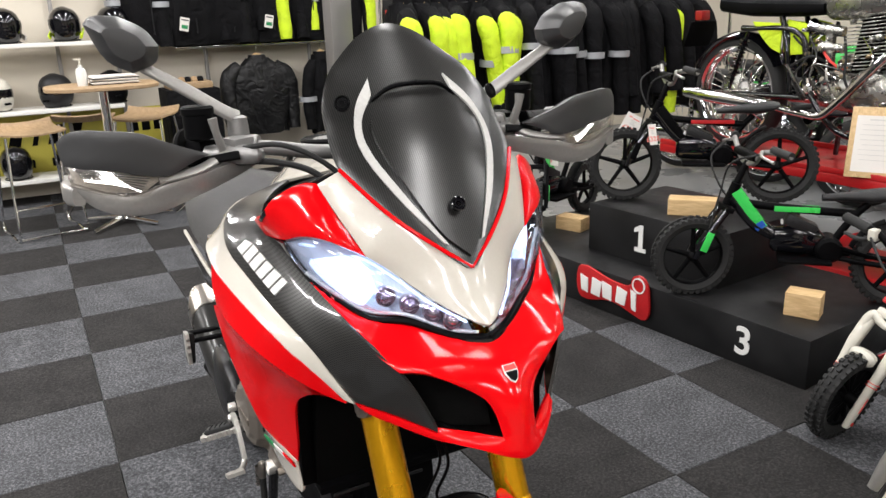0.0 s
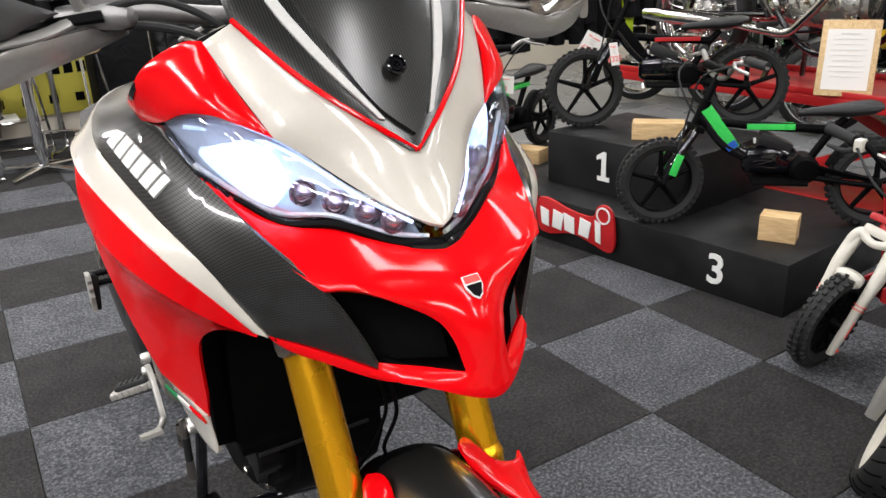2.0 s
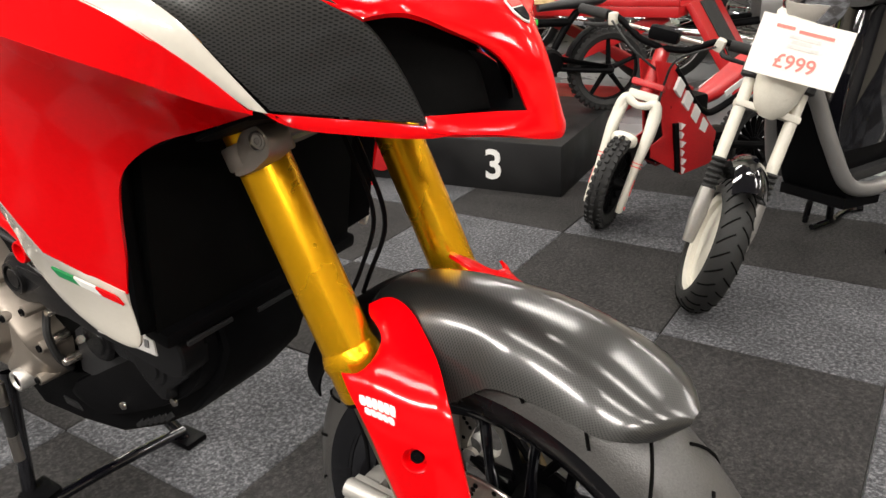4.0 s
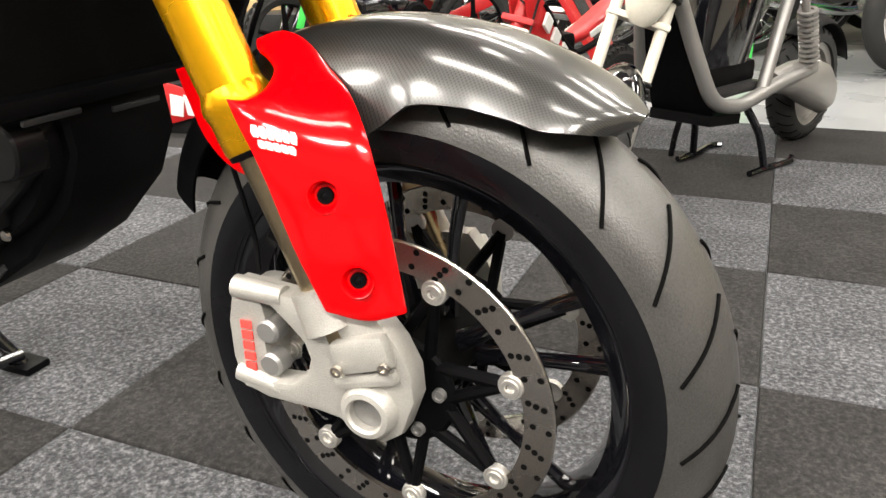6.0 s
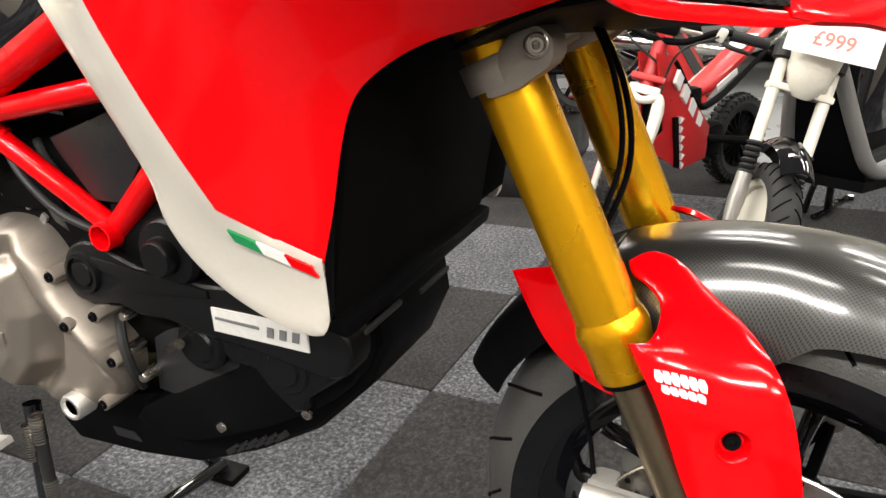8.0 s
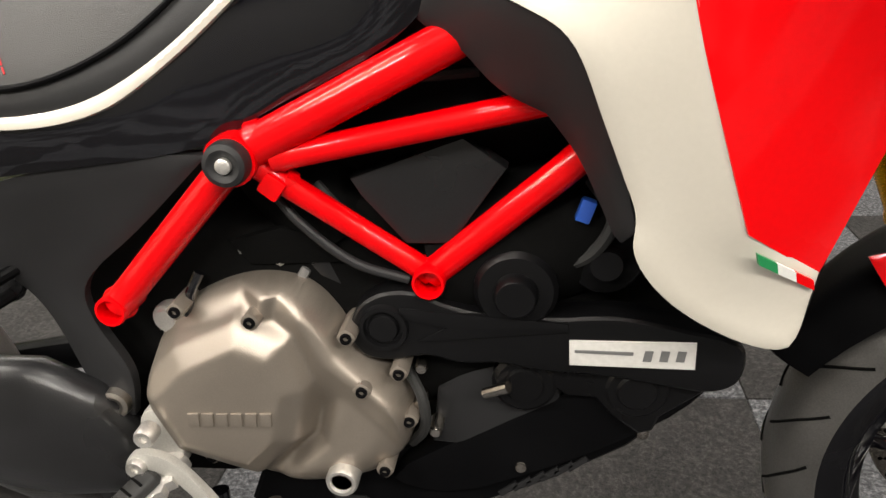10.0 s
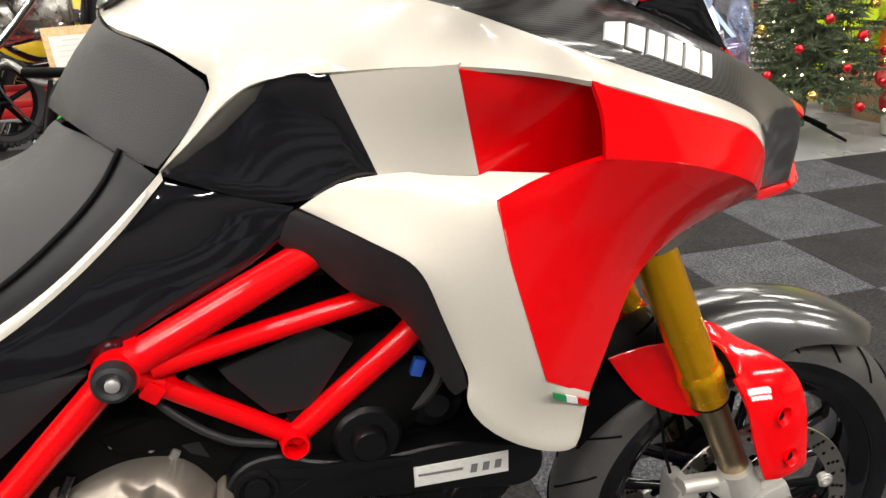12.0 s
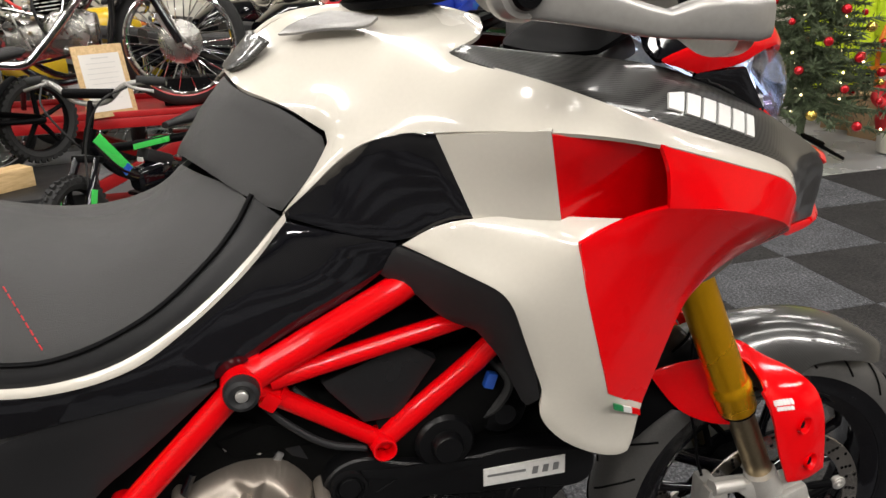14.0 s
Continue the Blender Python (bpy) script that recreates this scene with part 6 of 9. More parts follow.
part("bar_riser", moved(box(.12, .05, .09, .012), pose(0, 1.25, 1.13)), GREYMETAL, moto)
part("dash_housing", moved(box(.17, .06, .11, .02), pose(0, 1.15, 1.20, -55)), PLASTIC, moto)
pair("cockpit_side", shell(R((.08, 1.10, 1.17), (.17, 1.18, 1.14), (.20, 1.26, 1.10), (.12, 1.34, 1.105), (.06, 1.25, 1.14)), (0, 0, 1), (), (), .006), PLASTIC)
for sx in (-1, 1):
    side = (lambda g: g) if sx < 0 else mirrored
    f = lambda g: moved(side(g), BARS)
    k2 = lambda g: moved(side(g), GUARDS)
    part("grip", f(tube(R((.435, 1.427, 1.171), (.31, 1.358, 1.180)), .0175, 20, smooth=False)), RUBBER, bar, "black rubber grip")
    part("bar_end", f(moved(lathe([(.0001, .010), (.005, .010), (.006, .014), (.011, .014), (.0125, .010), (.0135, .006), (.018, .006), (.021, 0), (.021, -.018), (.015, -.03)], 32, "x"), Matrix.Translation((-.462, 1.437, 1.17)) @ pose(0, 0, 0, 0, 0, 180 + 8))), SILVER, bar, "round silver bar end")
    part("bar_end_plug", f(moved(lathe([(.0001, .012), (.0045, .012), (.006, .0155), (.0105, .0155), (.0125, .0105)], 28, "x"), Matrix.Translation((-.462, 1.437, 1.17)) @ pose(0, 0, 0, 0, 0, 180 + 8))), PLASTIC, bar)
    part("switch_box", f(moved(box(.06, .05, .055, .014), Matrix.Translation((-.28, 1.335, 1.18)) @ pose(0, 0, 0, 0, 0, 28))), PLASTIC, bar)
    for k, (du, dv, ww) in enumerate(((.0, .030, .016), (.014, .018, .012), (-.014, .014, .012), (.006, -.026, .014))):
        part("switch_button", f(moved(box(ww, .012, .010, .003), Matrix.Translation((-.28 + du * .9, 1.335 + .025 + .4 * du, 1.18 + dv)) @ pose(0, 0, 0, 0, 0, 28))), SATINGREY if k % 2 else PLASTIC, bar)
    part("bar_clamp", f(moved(lathe([(.0125, -.016), (.021, -.016), (.023, -.012), (.023, .012), (.021, .016), (.0125, .016)], 24, "x", True), Matrix.Translation((-.215, 1.303, 1.186)) @ pose(0, 0, 0, 0, 0, -28))), GREYMETAL, bar, "grey lever clamp")
    part("master_cylinder", f(moved(lathe([(.006, -.05), (.014, -.048), (.016, -.03), (.016, .03), (.012, .045), (.006, .05)], 20, "x"), Matrix.Translation((-.245, 1.275, 1.183)) @ pose(0, 0, 0, 0, 0, -35))), GREYMETAL, bar, "grey master cylinder")
    part("lever_perch", f(moved(box(.045, .04, .04, .01), Matrix.Translation((-.235, 1.29, 1.19)) @ pose(0, 0, 0, 0, 0, 28))), GREYMETAL, bar)
    part("lever", f(tube(R((.24, 1.255, 1.185), (.29, 1.262, 1.18), (.36, 1.305, 1.172), (.43, 1.352, 1.165)), [.009, .0075, .0065, .007], 10, flat=.6)), PLASTIC, bar)
    part("reservoir", f(moved(lathe([(.0001, .046), (.022, .046), (.026, .043), (.026, .034), (.024, .032), (.024, -.004), (.015, -.008)], 28, "z"), Matrix.Translation((-.292, 1.30, 1.216)))), PLASTIC, bar, "black fluid reservoir")
    part("reservoir_arm", f(tube(R((.262, 1.27, 1.19), (.272, 1.262, 1.225), (.275, 1.262, 1.245)), [.008, .007, .009], 10, flat=.7)), SILVER, bar)
    part("cable", f(joined(tube(R((.25, 1.275, 1.19), (.18, 1.22, 1.20), (.12, 1.19, 1.17), (.06, 1.17, 1.10)), .0045, 8), tube(R((.27, 1.285, 1.17), (.19, 1.245, 1.17), (.13, 1.22, 1.15), (.07, 1.19, 1.08)), .0055, 8))), RUBBER, bar)
    guard_arm = part("hand_guard", k2(shell(R((.487, 1.200, 1.163), (.44, 1.19, 1.148), (.400, 1.185, 1.140), (.365, 1.182, 1.150), (.327, 1.182, 1.158), (.253, 1.205, 1.170), (.207, 1.235, 1.176), (.205, 1.235, 1.160), (.232, 1.220, 1.150), (.320, 1.188, 1.124), (.380, 1.186, 1.108), (.445, 1.190, 1.120), (.474, 1.203, 1.142)), (0, -1, -.1), (), (0, 6, 7), .012, step=.01)), SILVER, moto, "silver-grey hand guard")
    strap = [(-r, y, z0, z1) for r, y, z0, z1 in ((.454, 1.384, 1.152, 1.190), (.458, 1.371, 1.150, 1.188), (.465, 1.353, 1.1475, 1.181), (.474, 1.333, 1.144, 1.173), (.484, 1.302, 1.138, 1.161), (.488, 1.286, 1.136, 1.156), (.491, 1.266, 1.135, 1.163), (.492, 1.24, 1.133, 1.165), (.488, 1.216, 1.131, 1.162), (.476, 1.200, 1.132, 1.160))]
    part("guard_strap", k2(loft([ring((x, y, (z0 + z1) / 2), .0085, (z1 - z0) / 2, 20, 3.6) for x, y, z0, z1 in strap])), SILVER, guard_arm, "silver-grey outer strap", smooth=40)
    part("guard_shield", k2(shell(R((.497, 1.220, 1.224), (.481, 1.205, 1.241), (.431, 1.186, 1.241), (.381, 1.178, 1.235), (.351, 1.178, 1.221), (.281, 1.200, 1.191), (.32, 1.185, 1.178), (.348, 1.177, 1.166), (.433, 1.187, 1.184), (.490, 1.204, 1.194)), (0, -1, .25), R((.42, 1.172, 1.213),), (0, 5), .010)), SATINGREY, guard_arm, "satin grey hand guard shield")
    part("guard_lens", k2(shell(R((.490, 1.204, 1.193), (.433, 1.188, 1.183), (.346, 1.177, 1.165), (.384, 1.181, 1.139), (.44, 1.186, 1.146), (.485, 1.200, 1.162)), (0, -1, 0), (), (0, 2, 3, 5), .006)), AMBERLENS, guard_arm, "clear indicator lens")
    part("lens_back", k2(shell(R((.486, 1.216, 1.192), (.433, 1.200, 1.182), (.352, 1.191, 1.165), (.387, 1.195, 1.142), (.44, 1.20, 1.149), (.481, 1.212, 1.164)), (0, -1, 0), (), (0, 2, 3, 5), .003)), LENSBACK, guard_arm)
    part("shield_liner", k2(shell(R((.490, 1.234, 1.224), (.476, 1.219, 1.238), (.431, 1.201, 1.238), (.381, 1.193, 1.232), (.351, 1.193, 1.218), (.285, 1.214, 1.190), (.32, 1.200, 1.180), (.348, 1.192, 1.169), (.433, 1.202, 1.187), (.486, 1.218, 1.197)), (0, -1, .25), R((.42, 1.188, 1.212),), (0, 5), .006)), PLASTIC, guard_arm, "black inside of the shield")
    part("lens_frame", k2(tube(R((.384, 1.206, 1.138), (.346, 1.202, 1.162), (.354, 1.203, 1.170), (.433, 1.212, 1.189), (.490, 1.226, 1.199)), [.005, .008, .008, .007, .006], 10, 3)), PLASTIC, guard_arm, "black lens frame")
    for k in range(7):
        part("lens_rib", k2(tube(R((.482 - .002 * k, 1.2205, 1.188 - .0036 * k), (.433 - .002 * k, 1.2045, 1.178 - .004 * k), (.372 + .003 * k, 1.197, 1.168 - .0038 * k)), .0013, 5)), CHROME, guard_arm)
        part("lens_rib", k2(tube(R((.478 - .002 * k, 1.2025, 1.190 - .0036 * k), (.433 - .004 * k, 1.188, 1.180 - .004 * k), (.372 + .003 * k, 1.181, 1.170 - .0038 * k)), .0011, 5)), CHROME, guard_arm)
    part("guard_arm", k2(tube(R((.362, 1.184, 1.160), (.30, 1.195, 1.170), (.255, 1.212, 1.188), (.235, 1.225, 1.198)), [.006, .008, .008, .009], 10, flat=.6)), SILVER, guard_arm)
    for k in range(3):
        part("grip_rib", f(moved(lathe([(.0168, -.0022), (.0184, -.0018), (.0184, .0018), (.0168, .0022)], 20, "x", True), Matrix.Translation((-.330 - .040 * k, 1.369 + .0219 * k, 1.1785 - .0028 * k)) @ pose(0, 0, 0, 0, 0, -28.9))), RUBBER, bar)
    part("grip_flange", f(moved(lathe([(.017, -.012), (.024, -.011), (.036, -.006), (.040, -.001), (.040, .004), (.030, .007), (.017, .008)], 36, "x", True), Matrix.Translation((-.314, 1.360, 1.180)) @ pose(0, 0, 0, 0, 0, -28.9))), PLASTIC, bar)
    outline = R((.434, 1.235, 1.392), (.424, 1.235, 1.402), (.386, 1.235, 1.402), (.350, 1.235, 1.382), (.332, 1.235, 1.356), (.338, 1.235, 1.334), (.374, 1.235, 1.318), (.408, 1.235, 1.338))
    rim_pts = spline(outline, 4, True, (0, 2, 4, 6))
    mid = Vector((-.382, 1.235, 1.362))
    mirror = part("mirror", k2(loft([[mid + (p - mid) * w + Vector((0, d, 0)) for p in rim_pts] for w, d in ((.20, -.044), (.56, -.042), (.60, -.0405), (.95, -.012), (1.0, .004), (1.0, .010), (.97, .014))])), SATINGREY, moto, "satin grey rear-view mirror housing", smooth=22)
    part("mirror_glass", k2(loft([[mid + (p - mid) * w + Vector((0, d, 0)) for p in rim_pts] for w, d in ((.93, .0135), (.92, .0155))])), MIRRORGLASS, mirror)
    part("mirror_stalk", k2(tube(R((.362, 1.238, 1.328), (.30, 1.245, 1.288), (.235, 1.258, 1.243), (.222, 1.262, 1.236)), [.010, .0125, .0135, .015], 14, flat=.42)), SILVER, mirror, "flat grey mirror stalk")
    part("stalk_boss", k2(moved(lathe([(.0001, .012), (.010, .012), (.016, .009), (.018, -.02)], 24, "z"), Matrix.Translation((-.224, 1.262, 1.228)))), GREYMETAL, mirror)

# ---- podium with small electric bikes ----
POD = pose(2.596, 1.646, 0, 0, 0, 5.8)  # local y runs along the front, local x goes back


def on_podium(along, back, z, turn=0.0):
    return POD @ pose(back, along, z, 0, 0, turn)


def placed(ob, m):
    ob.matrix_world = m
    return ob


podium = placed(thing("podium", "black painted wooden winners' podium, scuffed edges", "podium"), POD)
part("base_box", box(.78, 1.95, .20, .006, (.39, .975, .10)), PODBLACK, podium, "long low black step")
part("top_box", box(.58, .79, .245, .006, (.49, .94, .3225)), PODBLACK, podium, "taller black middle block")
to_face = turned((0, -1, 0), (0, 0, 1), (-1, 0, 0))
part("numeral", moved(letters("3", .165, .004, .0025), Matrix.Translation((-.002, .273, .100)) @ to_face), DECALWHITE, podium, "white painted numeral three")
part("numeral", moved(plate([(-.030, -.066), (.038, -.066), (.038, -.046), (.018, -.046), (.018, .066), (-.002, .066), (-.036, .046), (-.036, .026), (-.008, .036), (-.008, -.046), (-.030, -.046)], .004, 0), Matrix.Translation((.197, .992, .330)) @ to_face), DECALWHITE, podium, "white painted numeral one")
# red sign board with plain white shapes
sign = placed(thing("sign_board", "red cut-out sign board with plain white shapes", "sign"), on_podium(.96, -.012, .125))
part("board", plate([(q.x, q.y) for q in spline([(-.215, -.06, 0), (-.222, .05, 0), (-.205, .078, 0), (.0, .052, 0), (.11, .060, 0), (.13, .105, 0), (.17, .118, 0), (.205, .098, 0), (.222, .03, 0), (.215, -.075, 0), (.19, -.085, 0), (.14, -.076, 0), (.0, -.05, 0), (-.19, -.082, 0)], 4, True)], .012, .003, to_face), REDTABLE, sign)
for k, (cx, w, h) in enumerate(((-.165, .05, .075), (-.095, .062, .08), (-.018, .062, .075), (.062, .062, .075), (.145, .032, .09))):
    skew = .008 * (1 if k % 2 else -1)
    part("white_shape", moved(plate([(cx - w / 2, -h / 2 - .004), (cx + w / 2 - .006, -h / 2 - .01), (cx + w / 2 + skew, h / 2 - .012), (cx - w / 2 + skew, h / 2)], .004, .0015), Matrix.Translation((-.013, 0, 0)) @ to_face), DECALWHITE, sign)
part("white_arc", moved(moved(lathe([(.030, -.002), (.037, -.002), (.037, .002), (.030, .002)], 24, "z", True), Matrix.Translation((.165, .072, .014))), to_face), DECALWHITE, sign)


def wood_block(along, back, z, sx, sy, sz, turn):
    ob = solid("wood_block", joined(box(sx, sy, sz, .002)), WOOD, "sawn pale pine block propping a small bike", "block", group="wood blocks")
    ob.matrix_world = on_podium(along, back, z + sz / 2, turn)


wood_block(.165, .22, .20, .09, .13, .095, 20)
wood_block(.86, .40, .445, .10, .22, .075, 35)
wood_block(1.66, .40, .20, .10, .16, .075, 15)


def knobbly_tyre(parent, radius, width, mat=RUBBER, blocks=38, rows=3, at=(0, 0, 0)):
    w = width / 2
    inner = radius - width * .85
    prof = [(inner, -w * .7), (radius - w * .9, -w), (radius - w * .35, -w * .85), (radius - .006, -w * .4), (radius - .004, 0), (radius - .006, w * .4), (radius - w * .35, w * .85), (radius - w * .9, w), (inner, w * .7)]
    ty = part("tyre", moved(lathe(prof, 48, "x", True), Matrix.Translation(at)), mat, parent, "black knobbly tyre")
    g = []
    for k in range(blocks):
        for r in range(rows):
            x = (r - (rows - 1) / 2) * width * .78 / max(1, rows - 1)
            a = 2 * math.pi * (k + .5 * (r % 2)) / blocks
            dip = (abs(x) / w) ** 2 * w * .55
            g.append(moved(box(width * .2, 2 * math.pi * radius / blocks * .55, .016, 0), Matrix.Translation(at) @ Matrix.Rotation(a, 4, "X") @ Matrix.Translation((x, 0, radius - .002 - dip))))
    part("tread_block", joined(*g), mat, ty, kind="stuff")
    return ty


def small_wheel(name, parent, at, radius, width, spokes=5, rimmat=PLASTIC):
    w = new(name)
    w.parent = parent
    w.location = at
    knobbly_tyre(w, radius, width)
    ri = radius - width * .8
    part("rim", lathe([(ri + .008, -width * .34), (ri - .006, -width * .3), (ri - .010, 0), (ri - .006, width * .3), (ri + .008, width * .34)], 40, "x", True), rimmat, w)
    for k in range(spokes):
        a = 2 * math.pi * k / spokes + .2
        c, s = math.cos(a), math.sin(a)
        part("spoke", tube([(0, .018 * c, .018 * s), (0, (ri - .004) * math.cos(a + .12), (ri - .004) * math.sin(a + .12))], [.012, .009], 8, smooth=False), rimmat, w)
    part("hub", lathe([(.006, -width * .9), (.012, -width * .85), (.022, -width * .4), (.022, width * .4), (.012, width * .85), (.006, width * .9)], 20, "x"), PLASTIC, w)
    return w


def balance_bike(label, m, frame_mat, accent, radius=.155, wb=.70, steer=0.0):
    """A child's electric balance bike: its front looks along -y, base at the ground midway."""
    b = placed(thing("balance_bike", label, "bike", group="small electric bikes"), m)
    fy, ry, h = -wb / 2, wb / 2, radius
    small_wheel("front_wheel", b, (0, fy, h), radius, .052)
    small_wheel("rear_wheel", b, (0, ry, h), radius, .052)
    hx, hy, hz = 0, fy + .145, h + .26
    part("head_tube", tube([(0, hy - .012, hz - .04), (0, hy + .02, hz + .05)], .021, 16, smooth=False), PLASTIC, b)
    for s in (-1, 1):
        leg = part("fork_leg", tube([(s * .045, fy, h), (s * .047, fy + .03, h + .07), (s * .042, hy - .02, hz - .05)], [.011, .015, .014], 12, 3), frame_mat, b)
        part("fork_sticker", moved(box(.003, .030, .085, .001), Matrix.Translation((s * .062, fy + .040, h + .075)) @ pose(0, 0, 0, -20)), accent, leg)
        part("chain_stay", tube([(s * .03, ry - .28, h + .03), (s * .05, ry - .1, h + .01), (s * .05, ry, h)], .011, 10), PLASTIC, b)
        part("grip", tube([(s * .19, hy + .075, hz + .215), (s * .285, hy + .105, hz + .205)], .0165, 14, smooth=False), RUBBER, b)
        part("brake_lever", tube([(s * .16, hy + .045, hz + .205), (s * .20, hy + .03, hz + .195), (s * .265, hy + .05, hz + .18)], [.008, .006, .006], 8), SILVER, b)
    part("fork_crown", moved(box(.12, .035, .025, .008), Matrix.Translation((0, hy - .018, hz - .055)) @ pose(0, 0, 0, -18)), PLASTIC, b)
    part("down_tube", tube([(0, hy + .005, hz), (0, hy + .11, h + .14), (0, ry - .30, h + .04)], [.026, .026, .024], 14, 5, flat=1.25), frame_mat, b)
    part("tube_sticker", joined(*[moved(box(.004, .19, .042, .002), Matrix.Translation((s * .0265, hy + .075, h + .205)) @ pose(0, 0, 0, -53)) for s in (-1, 1)]), accent, b)
    for k in range(4):
        part("white_mark", moved(box(.003, .012, .024, .0005), Matrix.Translation((-.030, hy + .052 + .011 * k, h + .245 - .015 * k)) @ pose(0, 0, 0, -53)), DECALWHITE, b)
    part("top_tube", tube([(0, hy + .03, hz - .03), (0, hy + .19, h + .215), (0, ry - .17, h + .20)], .017, 12, 5), PLASTIC, b)
    part("tube_sticker", joined(*[box(.003, .17, .022, .001, (s * .0185, hy + .255, h + .212)) for s in (-1, 1)]), accent, b)
    part("seat_tube", tube([(0, ry - .26, h + .05), (0, ry - .17, h + .20), (0, ry - .13, h + .245)], .015, 12, 4), PLASTIC, b)
    part("battery_box", loft([ring((0, ry - .48, h + .075), .028, .030, 16, 3), ring((0, ry - .465, h + .080), .040, .050, 16, 3.2), ring((0, ry - .38, h + .085), .044, .060, 16, 3.2), ring((0, ry - .30, h + .080), .042, .052, 16, 3), ring((0, ry - .28, h + .075), .030, .035, 16, 3)]), BLACKGLOSS, b, "black battery box")
    part("battery_lid", moved(box(.070, .13, .05, .014), Matrix.Translation((0, ry - .37, h + .150)) @ pose(0, 0, 0, -24)), GREYPLASTIC, b)
    part("motor", lathe([(.012, -.062), (.040, -.060), (.052, -.048), (.052, .048), (.040, .060), (.012, .062)], 28, "x"), PLASTIC, b, "black hub of the drive motor").location = (0, ry - .26, h + .055)
    part("chain_guard", tube([(.045, ry - .26, h + .075), (.050, ry - .14, h + .045), (.050, ry - .02, h + .02)], [.020, .015, .010], 10, flat=.4), PLASTIC, b)
    part("mudguard", sheet([[(hx * .028, ry - (radius + .022 - .008 * hx * hx) * math.cos(math.radians(a)), h + (radius + .022 - .008 * hx * hx) * math.sin(math.radians(a))) for hx in (-1, -.5, 0, .5, 1)] for a in range(20, 80, 10)], -.003), PLASTIC, b)
    part("reflector", box(.030, .008, .018, .003, (0, ry - .44, h + .155)), DECALWHITE, b)
    part("blue_stripe", joined(*[moved(box(.0045, .030, .043, .002), Matrix.Translation((q * .0268, hy + .120, h + .140)) @ pose(0, 0, 0, -53)) for q in (-1, 1)]), BLUE if accent is LIME else PLASTIC, b)
    part("drive_cover", joined(lathe([(.0001, -.058), (.030, -.058), (.038, -.052), (.040, -.040)], 24, "x")), BLACKGLOSS, b, "glossy black drive cover").location = (0, ry - .33, h + .075)
    part("foot_plate", box(.20, .20, .016, .006, (0, ry - .35, h + .012)), PLASTIC, b)
    part("saddle", loft([ring((0, ry - .30, h + .262), .020, .013, 16), ring((0, ry - .22, h + .269), .027, .018, 16), ring((0, ry - .12, h + .276), .055, .026, 16, 2.4), ring((0, ry - .05, h + .285), .066, .024, 16, 2.4), ring((0, ry - .02, h + .29), .05, .013, 16)]), GREYPLASTIC, b, "grey padded saddle")
    part("stem", tube([(0, hy + .02, hz + .05), (0, hy + .05, hz + .12), (0, hy + .06, hz + .14)], .014, 12), PLASTIC, b)
    part("handlebar", tube([(-.285, hy + .105, hz + .205), (-.15, hy + .06, hz + .20), (-.06, hy + .058, hz + .14), (.06, hy + .058, hz + .14), (.15, hy + .06, hz + .20), (.285, hy + .105, hz + .205)], .0105, 12), SILVER, b)
    part("bar_pad", tube([(-.10, hy + .052, hz + .17), (.10, hy + .052, hz + .17)], .018, 12, smooth=False), PLASTIC, b)
    part("cable", joined(tube([(.18, hy + .04, hz + .20), (.12, hy - .05, hz + .16), (.04, hy - .06, hz + .02), (.04, fy + .05, h + .12)], .004, 6), tube([(-.18, hy + .04, hz + .20), (-.12, hy - .05, hz + .14), (-.03, hy, hz - .02), (0, hy + .12, h + .16)], .004, 6)), RUBBER, b)
    turn = Matrix.Translation((0, hy, 0)) @ pose(0, 0, 0, 0, 0, steer) @ Matrix.Translation((0, -hy, 0))
    for p in b.children:
        if p.name.split(".")[0] in ("front_wheel", "fork_leg", "fork_crown", "grip", "brake_lever", "handlebar", "bar_pad", "stem", "cable"):
            p.matrix_basis = turn @ p.matrix_basis
    return b


def heading(front, rear):
    return math.degrees(math.atan2(rear[1] - front[1], rear[0] - front[0])) - 90


def bike_pose(front, rear, z):
    (sf, wf), (sr, wr) = front, rear
    f, r = POD @ Vector((wf, sf, 0)), POD @ Vector((wr, sr, 0))
    return pose((f.x + r.x) / 2, (f.y + r.y) / 2, z, 0, 0, heading(f, r))


balance_bike("small green and black electric balance bike on the low podium step", bike_pose((.63, .10), (.005, .588), .20), BLACKGLOSS, LIME, .170, .79, 18)
dark_bike = balance_bike("black electric balance bike with a red top tube on the podium", bike_pose((1.30, .40), (.745, .875), .445), BLACKGLOSS, PLASTIC, .182, .73, 15)
part("red_strip", joined(*[box(.003, .20, .018, .001, (q * .0195, -.365 + .145 + .27, .182 + .212)) for q in (-1, 1)]), REDTABLE, dark_bike, "faded red strip")
balance_bike("small green and blue electric balance bike at the podium end", bike_pose((1.76, .12), (1.915, .73), .20), PLASTIC, LIME, .152, .63, 33)


def price_tag(m, text, w=.13, h=.09):
    tag = placed(thing("price_tag", "white paper price tag with red figures", "tag", group="price tags"), m)
    part("card", box(w, .002, h, 0), PAPER, tag)
    part("price", moved(letters(text, h * .34, .0012, .0006), Matrix.Translation((0, -.0018, -h * .22)) @ turned((1, 0, 0), (0, 0, 1), (0, -1, 0))), TAGINK, tag)
    for bw, bx, bz, ink in ((.20, -.22, .34, TAGINK), (.38, .12, .31, TAGINK), (.34, .02, .21, FAINTINK), (.22, .0, .13, FAINTINK), (.34, .03, .05, FAINTINK)):
        part("text_bar", box(w * bw, .0012, h * .055, 0, (w * bx, -.0016, h * bz)), ink, tag)
    return tag


price_tag(on_podium(1.80, .33, .60, -58) @ pose(0, 0, 0, 0, 4, 0), "£325")
